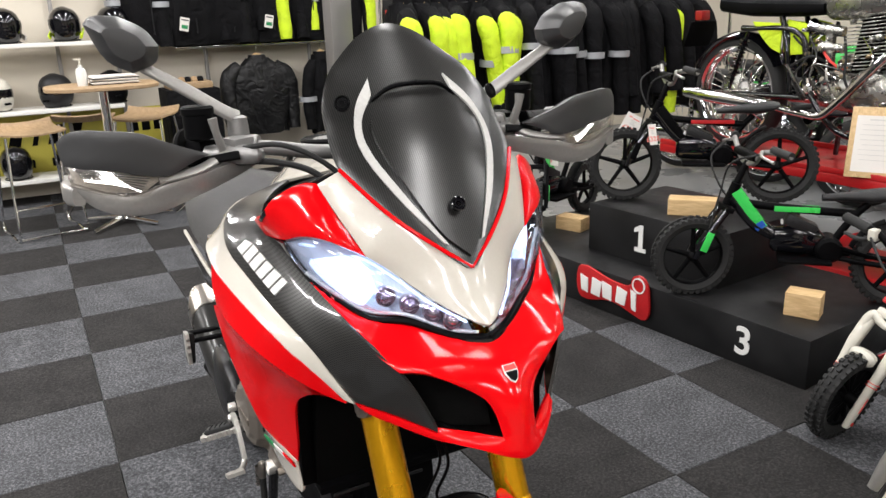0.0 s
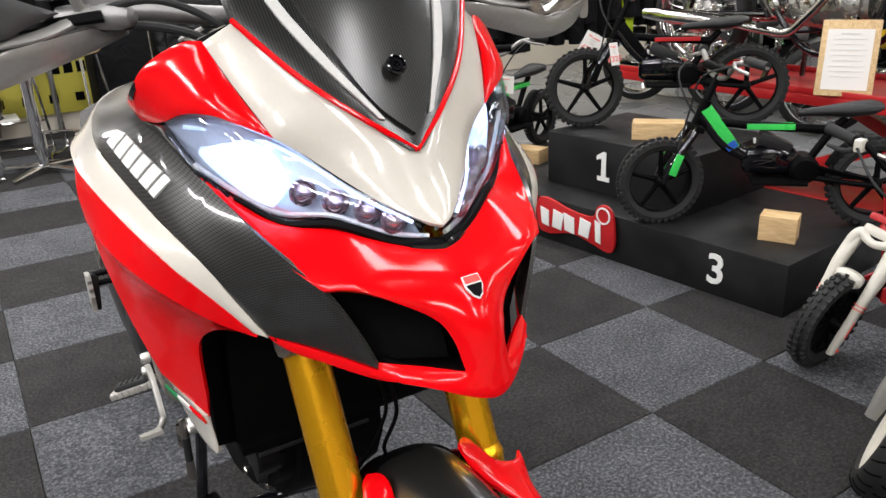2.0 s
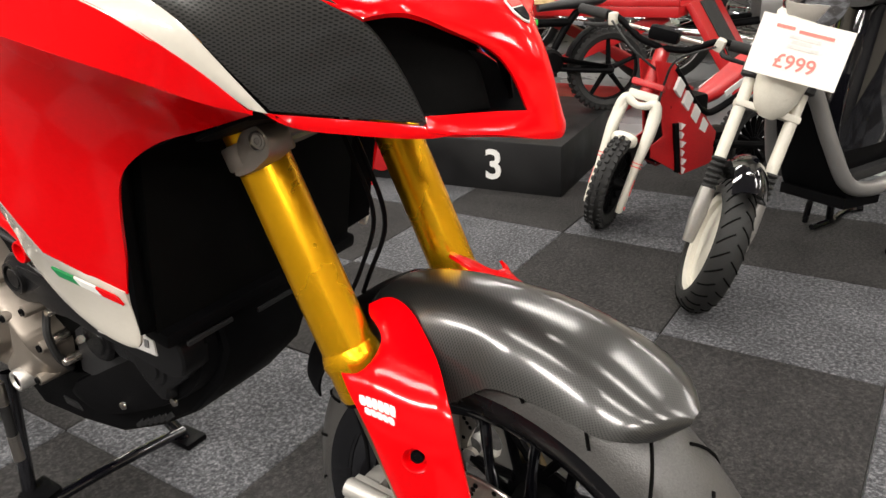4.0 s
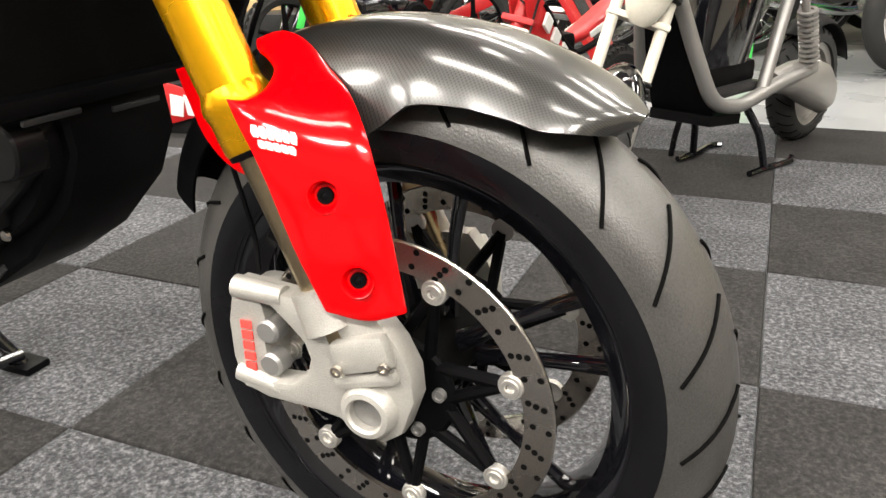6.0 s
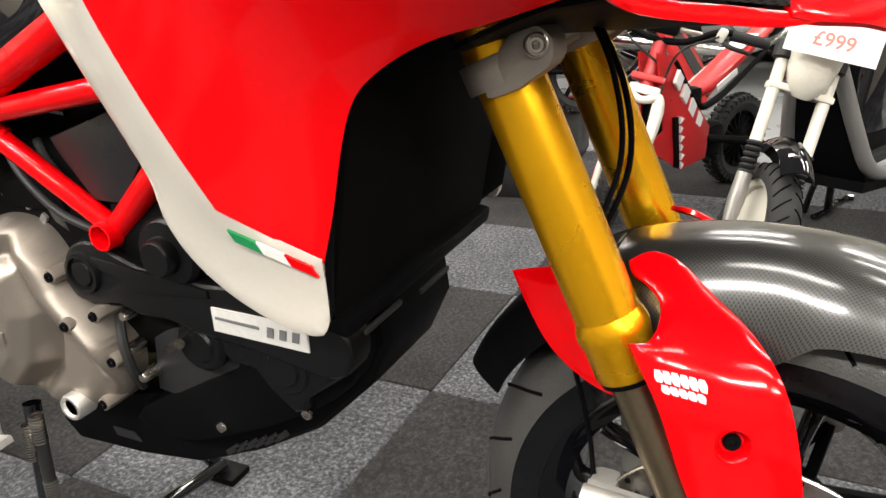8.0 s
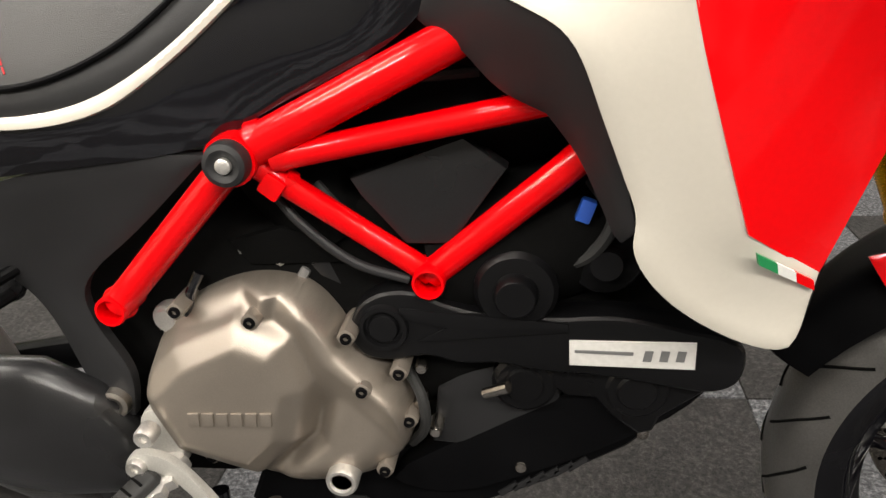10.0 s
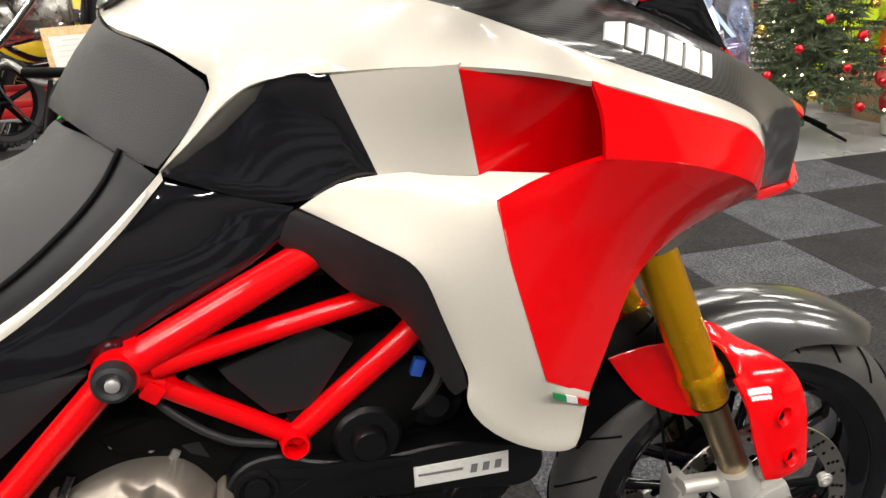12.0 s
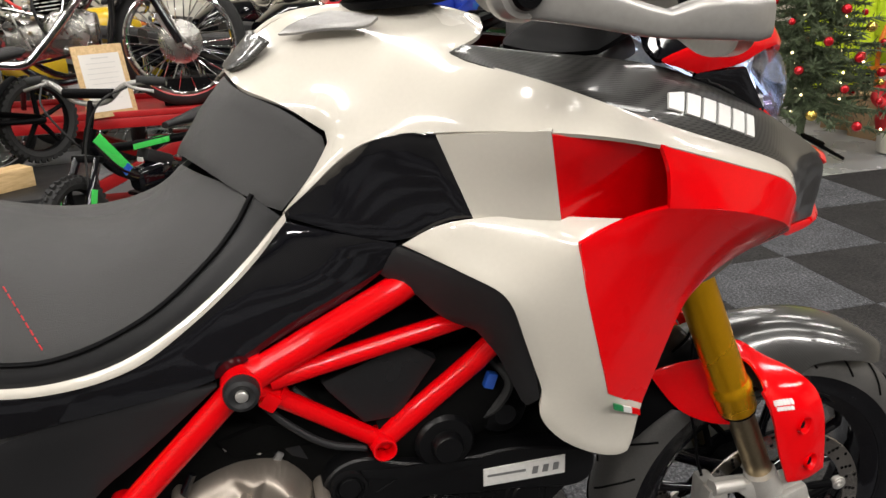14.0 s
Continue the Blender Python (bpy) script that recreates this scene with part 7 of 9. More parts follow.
price_tag(on_podium(1.27, .41, .82, -50) @ pose(0, 0, 0, 0, 28, 0), "£325", .09, .11)
price_tag(on_podium(1.12, .40, .79, -75) @ pose(0, 0, 0, 0, -10, 0), "£325", .04, .10)

# ---- red lift table with a classic motorcycle ----
lift = thing("lift_table", "red painted steel motorcycle lift table, worn", "lift table", (4.05, 2.45, 0), turn=0)
part("platform", box(.62, 2.03, .05, .006, (0, .165, .525)), REDTABLE, lift)
part("platform_edge", joined(box(.02, 2.03, .03, .004, (.30, .165, .565)), box(.02, 2.03, .03, .004, (-.30, .165, .565))), REDTABLE, lift)
part("ramp", moved(box(.44, .52, .03, .004), Matrix.Translation((0, -1.00, .33)) @ pose(0, 0, 0, 58)), REDTABLE, lift)
part("ramp_grip", moved(box(.20, .50, .006, .002), Matrix.Translation((0, -1.0155, .3395)) @ pose(0, 0, 0, 58)), RUBBER, lift)
for s in (-1, 1):
    part("scissor_leg", moved(box(.04, 1.15, .06, .006), Matrix.Translation((s * .24, -.25, .27)) @ pose(0, 0, 0, s * 24)), REDTABLE, lift)
part("base_frame", box(.50, 1.3, .04, .006, (0, .1, .022)), REDTABLE, lift)
part("wheel_chock", box(.10, .35, .14, .01, (0, -.62, .62)), PLASTIC, lift)


def wire_wheel(name, parent, at, radius, width, spokes=36):
    w = new(name)
    w.parent = parent
    w.location = at
    prof = [(radius - width * .62, -width * .42)] + [(radius - width * .5 + width * .5 * math.cos(math.radians(-100 + 200 * k / 10)), width * .5 * math.sin(math.radians(-100 + 200 * k / 10))) for k in range(11)] + [(radius - width * .62, width * .42)]
    part("tyre", lathe(prof, 56, "x", True), RUBBER, w, "black ribbed tyre")
    ri = radius - width * .72
    part("rim", lathe([(ri + .018, -width * .50), (ri + .010, -width * .52), (ri + .002, -width * .40), (ri - .010, -width * .15), (ri - .012, 0), (ri - .010, width * .15), (ri + .002, width * .40), (ri + .010, width * .52), (ri + .018, width * .50), (ri + .006, 0)], 56, "x", True), CHROME, w, "chromed rim")
    g = []
    for k in range(spokes):
        a = 2 * math.pi * k / spokes
        s = 1 if k % 2 else -1
        o = .35 * (1 if (k // 2) % 2 else -1)
        g.append(tube([(s * width * .4, .05 * math.cos(a + o), .05 * math.sin(a + o)), (0, ri * math.cos(a), ri * math.sin(a))], .0031, 5, smooth=False))
    part("spoke", joined(*g), CHROME, w, kind="stuff")
    part("hub", lathe([(.010, -width * .92), (.022, -width * .88), (.030, -width * .70), (.075, -width * .62), (.098, -width * .52), (.108, -width * .44), (.108, -width * .12), (.060, 0), (.055, width * .4), (.075, width * .55), (.02, width * .7)], 36, "x"), OLDALLOY, w, "polished drum hub")
    return w


classic = thing("classic_motorcycle", "vintage black and chrome motorcycle strapped on a red lift table", "motorcycle", (4.0, 2.57, .55))
wire_wheel("front_wheel", classic, (0, -.69, .325), .325, .098)
wire_wheel("rear_wheel", classic, (0, .69, .325), .325, .10)
for s in (-1, 1):
    part("fork_leg", tube([(s * .085, -.69, .325), (s * .085, -.52, .70), (s * .085, -.45, .86)], [.02, .02, .024], 14), BLACKGLOSS, classic, "black fork leg")
    part("shock", joined(tube([(s * .13, .66, .36), (s * .12, .56, .68)], .012, 10, smooth=False), *[moved(lathe([(.020, -.003), (.027, -.003), (.027, .003), (.020, .003)], 16, "z", True), Matrix.Translation((s * .13, .655 - .0075 * k, .40 + .021 * k)) @ pose(0, 0, 0, 17)) for k in range(12)]), BLACKGLOSS, classic, "chromed coil shock absorber")
    part("swing_arm", tube([(s * .10, .69, .325), (s * .09, .18, .34)], .018, 12, smooth=False), BLACKGLOSS, classic)
    part("frame_rail", tube([(s * .10, .62, .70), (s * .11, .22, .66), (s * .11, .16, .40), (s * .12, -.10, .17), (s * .10, -.32, .24), (s * .05, -.42, .78)], .016, 12), BLACKGLOSS, classic, "black frame rail")
    part("exhaust_pipe", tube([(s * .09, -.24, .70), (s * .13, -.36, .66), (s * .18, -.28, .56), (s * .195, -.08, .34), (s * .20, .00, .272), (s * .20, .12, .275), (s * .20, .33, .30)], .021, 14), DARKCHROME, classic, "chromed exhaust pipe")
    part("silencer", tube([(s * .20, .30, .298), (s * .203, .36, .302), (s * .208, .46, .307), (s * .21, .78, .322), (s * .21, .92, .33)], [.024, .034, .040, .038, .026], 20), DARKCHROME, classic, "long chromed silencer")
    part("seat_tube", tube([(s * .10, .36, .76), (s * .105, .31, .60), (s * .10, .27, .36)], .015, 12), BLACKGLOSS, classic, "black frame tube")
    part("yellow_cover", shell([(s * .115, .545, .735), (s * .115, .345, .725), (s * .115, .35, .57), (s * .115, .42, .60)], (s, 0, 0), (), (0, 1, 2), .008, step=.03), HIVIS, classic, "yellow side cover")
    part("yellow_cover", shell([(s * .10, .325, .745), (s * .10, .20, .72), (s * .10, .185, .57), (s * .10, .30, .56)], (s, 0, 0), (), (0, 1, 2, 3), .008, step=.03), HIVIS, classic, "yellow side cover")
    part("foot_rest", tube([(s * .12, .12, .30), (s * .25, .13, .30)], .014, 10, smooth=False), RUBBER, classic)
    part("grip", tube([(s * .24, -.40, .98), (s * .36, -.33, .97)], .017, 12, smooth=False), RUBBER, classic)
part("front_mudguard", sheet([[(hx * .065, -.69 - (.345 - .03 * hx * hx) * math.cos(math.radians(a)), .325 + (.345 - .03 * hx * hx) * math.sin(math.radians(a))) for hx in (-1, -.6, -.2, .2, .6, 1)] for a in range(75, 190, 8)], -.003), BLACKGLOSS, classic, "black front mudguard")
part("rear_mudguard", sheet([[(hx * .075, .69 - (.355 - .03 * hx * hx) * math.cos(math.radians(a)), .325 + (.355 - .03 * hx * hx) * math.sin(math.radians(a))) for hx in (-1, -.6, -.2, .2, .6, 1)] for a in range(30, 165, 8)], -.003), BLACKGLOSS, classic, "black rear mudguard")
part("tank", loft([ring((0, -.42, .84), .06, .05, 20, 2.6), ring((0, -.32, .85), .13, .10, 20, 2.6), ring((0, -.10, .845), .145, .115, 20, 2.6), ring((0, .10, .82), .10, .085, 20, 2.6), ring((0, .15, .81), .05, .05, 20, 2.6)]), OLDALLOY, classic, "dull silver fuel tank")
part("seat", loft([ring((0, .12, .80), .10, .035, 18, 3), ring((0, .30, .80), .125, .045, 18, 3), ring((0, .60, .81), .12, .05, 18, 3), ring((0, .80, .83), .10, .045, 18, 3)]), PLASTIC, classic, "black dual seat")
crank = part("engine", loft([ring((0, .22, .38), .07, .06, 20, 3), ring((0, .12, .385), .095, .095, 20, 3), ring((0, -.02, .37), .10, .09, 20, 3), ring((0, -.20, .39), .105, .125, 20, 3), ring((0, -.31, .40), .08, .08, 20, 3)]), OLDALLOY, classic, "dull alloy engine with chrome covers")
for k in range(15):
    part("cooling_fin", moved(box(.24 - .02 * (k > 12), .25, .006, .003), Matrix.Translation((0, -.13 - .003 * k, .505 + .0175 * k)) @ pose(0, 0, 0, -6)), OLDALLOY, crank)
# near-black core: the shade between the fins put into its colour
part("cylinder", tube([(0, -.13, .48), (0, -.17, .77)], .106, 24, smooth=False), PITCH, crank)
part("rocker_box", loft([ring((0, -.26, .775), .075, .03, 18, 3), ring((0, -.17, .785), .105, .042, 18, 3), ring((0, -.06, .775), .075, .03, 18, 3)]), OLDALLOY, crank)
part("battery_box", box(.15, .12, .16, .012, (0, .20, .52)), PLASTIC, classic, "black battery box")
part("chain_case", tube([(.12, .62, .335), (.12, .20, .36)], [.05, .06], 16, smooth=False, flat=.35), BLACKGLOSS, classic, "black chain case")
for k in range(3):
    part("control_cable", tube([(-.04 - .02 * k, .10, .70 + .01 * k), (-.09, .16 + .03 * k, .62), (-.11 + .02 * k, .12, .50), (-.10, .04 - .03 * k, .44)], .0045, 7), (DARKCHROME, RUBBER, DARKCHROME)[k], classic)
part("timing_cover", moved(lathe([(.0001, .034), (.03, .034), (.035, .028), (.075, .024), (.095, .012), (.105, 0), (.105, -.03)], 36, "x"), Matrix.Translation((-.11, -.18, .40)) @ pose(0, 0, 0, 0, 0, 180)), OLDALLOY, crank, "round polished cover")
part("gearbox_cover", moved(lathe([(.0001, .03), (.02, .03), (.028, .022), (.055, .018), (.068, 0), (.068, -.03)], 32, "x"), Matrix.Translation((-.10, .15, .39)) @ pose(0, 0, 0, 0, 0, 180)), DARKCHROME, crank)
part("gearbox_boss", moved(lathe([(.0001, .02), (.02, .018), (.03, 0), (.03, -.02)], 24, "x"), Matrix.Translation((-.11, .06, .44)) @ pose(0, 0, 0, 0, 0, 180)), DARKCHROME, crank)
for a in range(8):
    part("cover_screw", moved(lathe([(.0001, .005), (.005, .004), (.006, 0)], 10, "x"), Matrix.Translation((-.128, -.18 + .088 * math.cos(a * .785), .40 + .088 * math.sin(a * .785))) @ pose(0, 0, 0, 0, 0, 180)), DARKCHROME, crank)
part("carburettor", joined(tube([(-.05, .02, .68), (-.06, .10, .69), (-.06, .15, .695)], [.026, .030, .032], 16), moved(lathe([(.022, .0), (.026, .01), (.026, .07), (.018, .075)], 20, "z"), Matrix.Translation((-.06, .085, .60)))), OLDALLOY, classic)
part("bell_mouth", tube([(-.06, .15, .695), (-.06, .18, .70), (-.06, .20, .703)], [.032, .036, .048], 20), DARKCHROME, classic, "polished intake trumpet")
part("oil_tank", loft([ring((-.07, .345, .60), .03, .09, 18, 3), ring((-.08, .32, .60), .035, .10, 18, 3), ring((-.07, .295, .60), .03, .09, 18, 3)]), BLACKGLOSS, classic)
for pts, mt in (([(-.10, .05, .52), (-.13, .12, .56), (-.12, .22, .53), (-.10, .28, .50)], RUBBER), ([(-.11, -.05, .49), (-.14, .02, .54), (-.12, .10, .62)], REDINK), ([(-.12, .18, .46), (-.15, .10, .52), (-.13, -.02, .50), (-.12, -.10, .47)], DARKCHROME), ([(-.10, .25, .30), (-.13, .10, .27), (-.12, -.06, .27), (-.10, -.24, .31)], BLACKGLOSS)):
    part("pipe", tube(pts, .007, 8), mt, crank)
part("handlebar", tube([(-.36, -.33, .97), (-.22, -.41, .98), (-.10, -.45, .93), (.10, -.45, .93), (.22, -.41, .98), (.36, -.33, .97)], .012, 12), DARKCHROME, classic)
part("headlamp", moved(lathe([(.0001, -.10), (.05, -.095), (.085, -.05), (.092, 0), (.085, .01), (.0001, .02)], 28, "y"), Matrix.Translation((0, -.58, .84)) @ pose(0, 0, 0, 0, 0, 180)), CHROME, classic, "round chromed headlamp")
part("number_plate", moved(box(.22, .006, .16, .003), Matrix.Translation((0, 1.03, .66)) @ pose(0, 0, 0, 20)), PLASTIC, classic, "blank black rear plate")
part("tail_lamp", box(.07, .06, .06, .01, (0, 1.02, .77)), material("dark_red_lens", (.25, .01, .01), .2), classic)
part("kick_start", tube([(-.16, .12, .34), (-.19, .18, .44), (-.21, .22, .52)], .010, 10), DARKCHROME, classic)
for s in (-1, 1):
    part("stand_leg", tube([(s * .12, .10, .18), (s * .17, .14, .012)], .014, 10, smooth=False), BLACKGLOSS, classic)

part("brake_arm", joined(tube([(-.075, -.69, .325), (-.080, -.63, .40), (-.085, -.60, .46)], [.014, .010, .012], 10), tube([(-.075, -.69, .325), (-.080, -.74, .29)], [.010, .007], 8, smooth=False)), ALLOY, classic, "alloy brake torque arm")
rnd = random.Random(21)
for k in range(26):
    y, z = rnd.uniform(-.30, .24), rnd.uniform(.30, .74)
    spot = Matrix.Translation((-.125 - .02 * rnd.random(), y, z)) @ pose(0, 0, 0, 0, 0, 180)
    size = rnd.uniform(.007, .017)
    part("engine_fitting", moved(lathe([(.0001, .010), (size * .5, .009), (size * .55, .006), (size, .004), (size, -.02)], 12 if k % 2 else 6, "x"), spot), (DARKCHROME, OLDALLOY, BRONZE)[k % 3], crank)
for k in range(5):
    y0 = -.22 + .10 * k
    part("pipe", tube([(-.12, y0, .33 + .03 * (k % 2)), (-.15, y0 + .04, .45), (-.13, y0 + .02 + .05 * math.sin(k), .56), (-.10, y0 + .10, .66)], .0055 + .0015 * (k % 2), 8), (DARKCHROME, RUBBER, OLDALLOY)[k % 3], crank)
part("carburettor", joined(tube([(-.10, -.02, .60), (-.115, .05, .605), (-.115, .10, .61)], [.022, .026, .030], 16), moved(lathe([(.020, .0), (.024, .01), (.024, .06), (.016, .065)], 20, "z"), Matrix.Translation((-.115, .04, .53)))), OLDALLOY, classic)
easel = placed(thing("clipboard", "pine clipboard with a printed sheet, propped upright", "clipboard"), pose(3.78, 2.24, .555, 0, 0, -62))
part("board", moved(box(.24, .012, .34, .004), Matrix.Translation((0, 0, .17)) @ pose(0, 0, 0, -14)), WOOD, easel)
part("sheet", moved(box(.19, .002, .27, 0), Matrix.Translation((0, -.008, .165)) @ pose(0, 0, 0, -14)), PAPER, easel)
for k in range(9):
    part("text_bar", moved(box(.08 if k == 0 else .15 - .012 * (k % 3), .001, .006 if k == 0 else .003, 0), Matrix.Translation((-.0, -.0095, .165)) @ pose(0, 0, 0, -14) @ Matrix.Translation((0, -.0006, .115 - .024 * k))), FAINTINK, easel)
part("prop", moved(box(.02, .10, .012, .002), Matrix.Translation((0, .085, .08)) @ pose(0, 0, 0, 50)), WOOD, easel)


def steered(ob, names, pivot, turn, rake=0.0):
    """Turn the steering parts of a machine round its raked steering head."""
    axis = Vector((0, math.sin(math.radians(rake)), math.cos(math.radians(rake))))
    m = Matrix.Translation(pivot) @ Matrix.Rotation(math.radians(turn), 4, axis) @ Matrix.Translation([-c for c in pivot])
    for p in ob.children:
        if p.name.split(".")[0] in names:
            p.matrix_basis = m @ p.matrix_basis


# ---- trials bike ----
tf, tr = (2.40, 1.42), (3.009, 1.1155)
trial = thing("trials_bike", "small red and white electric trials bike with knobbly tyres", "motorcycle", (2.765, 1.215, 0), turn=heading(tf, tr))
F2 = -.39
small_wheel("front_wheel", trial, (0, F2, .158), .158, .056, 16)
small_wheel("rear_wheel", trial, (0, .29, .162), .162, .066, 16)


def rake2(x, z, ahead=0.0):
    return (x, F2 + (z - .15) * .47 - ahead, z)


for s in (-1, 1):
    leg = part("fork_leg", loft([ring(rake2(s * x, z, a), w, d, 16, 2.6, (1, 0, 0), (0, 1, 0)) for x, z, a, w, d in ((.056, .085, .010, .011, .014), (.057, .13, .012, .013, .018), (.058, .20, .014, .013, .017), (.060, .26, .014, .015, .020), (.062, .32, .013, .019, .023), (.059, .375, .010, .021, .022), (.052, .405, .008, .017, .018))]), CREAM, trial, "white moulded fork guard")
    for z in (.225, .236):
        part("fork_stripe", moved(lathe([(.0150, -.0015), (.0182, -.0015), (.0182, .0015), (.0150, .0015)], 20, "z", True), Matrix.Translation(rake2(s * .0585, z, .014)) @ pose(0, 0, 0, -25)), REDINK, leg)
    part("leg_mark", moved(box(.003, .006, .055, .001), Matrix.Translation(rake2(s * .0705, .165, .016)) @ pose(0, 0, 0, -25)), REDINK, leg)
    part("leg_bolt", moved(lathe([(.0001, .006), (.006, .005), (.007, 0)], 12, "x"), Matrix.Translation(rake2(s * .066, .098, .008))), REDINK, leg)
    part("grip", tube([(s * .20, F2 + .20, .625), (s * .31, F2 + .235, .615)], .017, 14, smooth=False), RUBBER, trial)
    lever = part("brake_lever", tube([(s * .185, F2 + .185, .605), (s * .20, F2 + .16, .60), (s * .27, F2 + .185, .585)], [.009, .008, .006], 10), RUBBER, trial)
    part("lever_perch", joined(moved(box(.028, .034, .040, .008), Matrix.Translation((s * .175, F2 + .185, .622)) @ pose(0, 0, 0, 0, s * 12, 0))), CREAM, trial, "white lever perch")
    part("body_panel", shell([(s * .040, -.245, .535), (s * .044, -.165, .515), (s * .062, -.02, .31), (s * .066, .028, .262), (s * .066, .016, .155), (s * .066, -.125, .14), (s * .056, -.262, .225), (s * .052, -.258, .262), (s * .050, -.205, .285), (s * .044, -.222, .42)], (s, 0, .1), [(s * .070, -.09, .30)], (0, 3, 4, 5, 6, 7, 8), .006, step=.02, sub=3), REDTABLE, trial, "glossy red frame panel")
    for k in range(4):
        part("white_mark", shell([(s * .06, -.160 + .040 * k, .475 - .050 * k), (s * .06, -.136 + .040 * k, .446 - .050 * k), (s * .06, -.155 + .040 * k, .408 - .050 * k), (s * .06, -.180 + .040 * k, .437 - .050 * k)], (s, 0, .1), (), (0, 1, 2, 3), .012, sub=2, soft=0, lift=.006), DECALWHITE, trial)
    for k in range(6):
        part("jagged_mark", shell([(s * .0665, -.150 + .004 * k, .325 - .031 * k), (s * .0665, -.128 + .004 * k - .008 * (k % 2), .315 - .031 * k), (s * .0665, -.148 + .004 * k, .300 - .031 * k)], (s, 0, .1), (), (0, 1, 2), .014, sub=2, soft=0, lift=.005), DECALWHITE, trial)
    part("dark_stripe", shell([(s * .0665, -.178, .325), (s * .0665, -.160, .325), (s * .0665, -.138, .15), (s * .0665, -.158, .155)], (s, 0, .1), (), (0, 1, 2, 3), .012, sub=2, soft=0, lift=.004), PLASTIC, trial)
    part("swing_arm", tube([(s * .055, .02, .22), (s * .060, .29, .162)], .015, 10, smooth=False), PLASTIC, trial)
    part("seat_mark", moved(box(.004, .12, .022, .002), Matrix.Translation((s * .057, .12, .405)) @ pose(0, 0, 0, 22)), DECALWHITE, trial)
    part("seat_edge", tube([(s * .045, -.16, .50), (s * .055, -.02, .335), (s * .056, .06, .345), (s * .05, .36, .475)], [.008, .012, .012, .008], 10), PLASTIC, trial)
part("fork_bridge", joined(tube([rake2(-.062, .345, .016), rake2(-.060, .392, .016), rake2(-.048, .412, .018), rake2(-.022, .402, .020), rake2(0, .398, .021), rake2(.022, .402, .020), rake2(.048, .412, .018), rake2(.060, .392, .016), rake2(.062, .345, .016)], [.014, .017, .016, .013, .012, .013, .016, .017, .014], 14), moved(box(.10, .022, .030, .009), Matrix.Translation(rake2(0, .425, .012)) @ pose(0, 0, 0, -25))), CREAM, trial, "white moulded fork bridge")
part("fork_crown", moved(box(.11, .05, .022, .007), Matrix.Translation(rake2(0, .452, -.012)) @ pose(0, 0, 0, -25)), REDTABLE, trial)
board = part("number_board", loft([ring(rake2(0, .300, .062), .034, .020, 16, 2.4), ring(rake2(0, .304, .052), .044, .027, 16, 2.4), ring(rake2(0, .304, .030), .038, .020, 16, 2.4)]), CREAM, trial, "small white number board")
part("board_mark", box(.045, .003, .010, .001, (rake2(0, .300, .0635))), REDINK, board)
part("head_tube", tube([rake2(0, .42, -.02), rake2(0, .57, -.02)], .024, 14, smooth=False), REDTABLE, trial, "red steering head")
part("handlebar", tube([(-.31, F2 + .235, .615), (-.17, F2 + .195, .628), (-.07, F2 + .20, .575), (.07, F2 + .20, .575), (.17, F2 + .195, .628), (.31, F2 + .235, .615)], .011, 12), PLASTIC, trial)
part("cross_brace", tube([(-.13, F2 + .195, .61), (.13, F2 + .195, .61)], .007, 10, smooth=False), STEEL, trial)
part("bar_pad", moved(box(.10, .045, .045, .014), Matrix.Translation((0, F2 + .19, .612))), PLASTIC, trial, "dark foam bar pad")
part("battery_case", box(.10, .20, .22, .02, (0, -.10, .29)), PLASTIC, trial)
part("seat", loft([ring((0, .0, .365), .030, .022, 16), ring((0, .06, .385), .045, .026, 16, 2.5), ring((0, .22, .462), .052, .022, 16, 2.5), ring((0, .42, .545), .040, .010, 16)]), REDTABLE, trial, "red and white seat unit")
part("seat_sticker", moved(box(.070, .10, .004, .001), Matrix.Translation((0, .28, .512)) @ pose(0, 0, 0, 23)), DECALWHITE, trial)
part("motor", box(.10, .12, .11, .03, (0, .09, .20)), PLASTIC, trial)
for pts in ([(.17, F2 + .16, .62), (.08, F2 + .10, .57), (.05, F2 + .14, .47), (.062, F2 + .09, .36)], [(-.17, F2 + .16, .62), (-.06, F2 + .11, .56), (.02, F2 + .16, .50), (.0, -.12, .46)]):
    part("cable", tube(pts, .004, 6), RUBBER, trial)
steered(trial, ("front_wheel", "fork_leg", "fork_bridge", "fork_crown", "number_board", "handlebar", "cross_brace", "grip", "brake_lever", "lever_perch", "bar_pad", "cable"), (0, F2 + .02, .15), 30, 25)

# ---- cream moped ----
sf, sr = (2.0, .966), (3.127, .424)
moped = thing("moped", "cream and black electric moped with exposed frame and price card", "moped", ((sf[0] + sr[0]) / 2, (sf[1] + sr[1]) / 2, 0), turn=heading(sf, sr))
F3, B3 = -.6275, .585


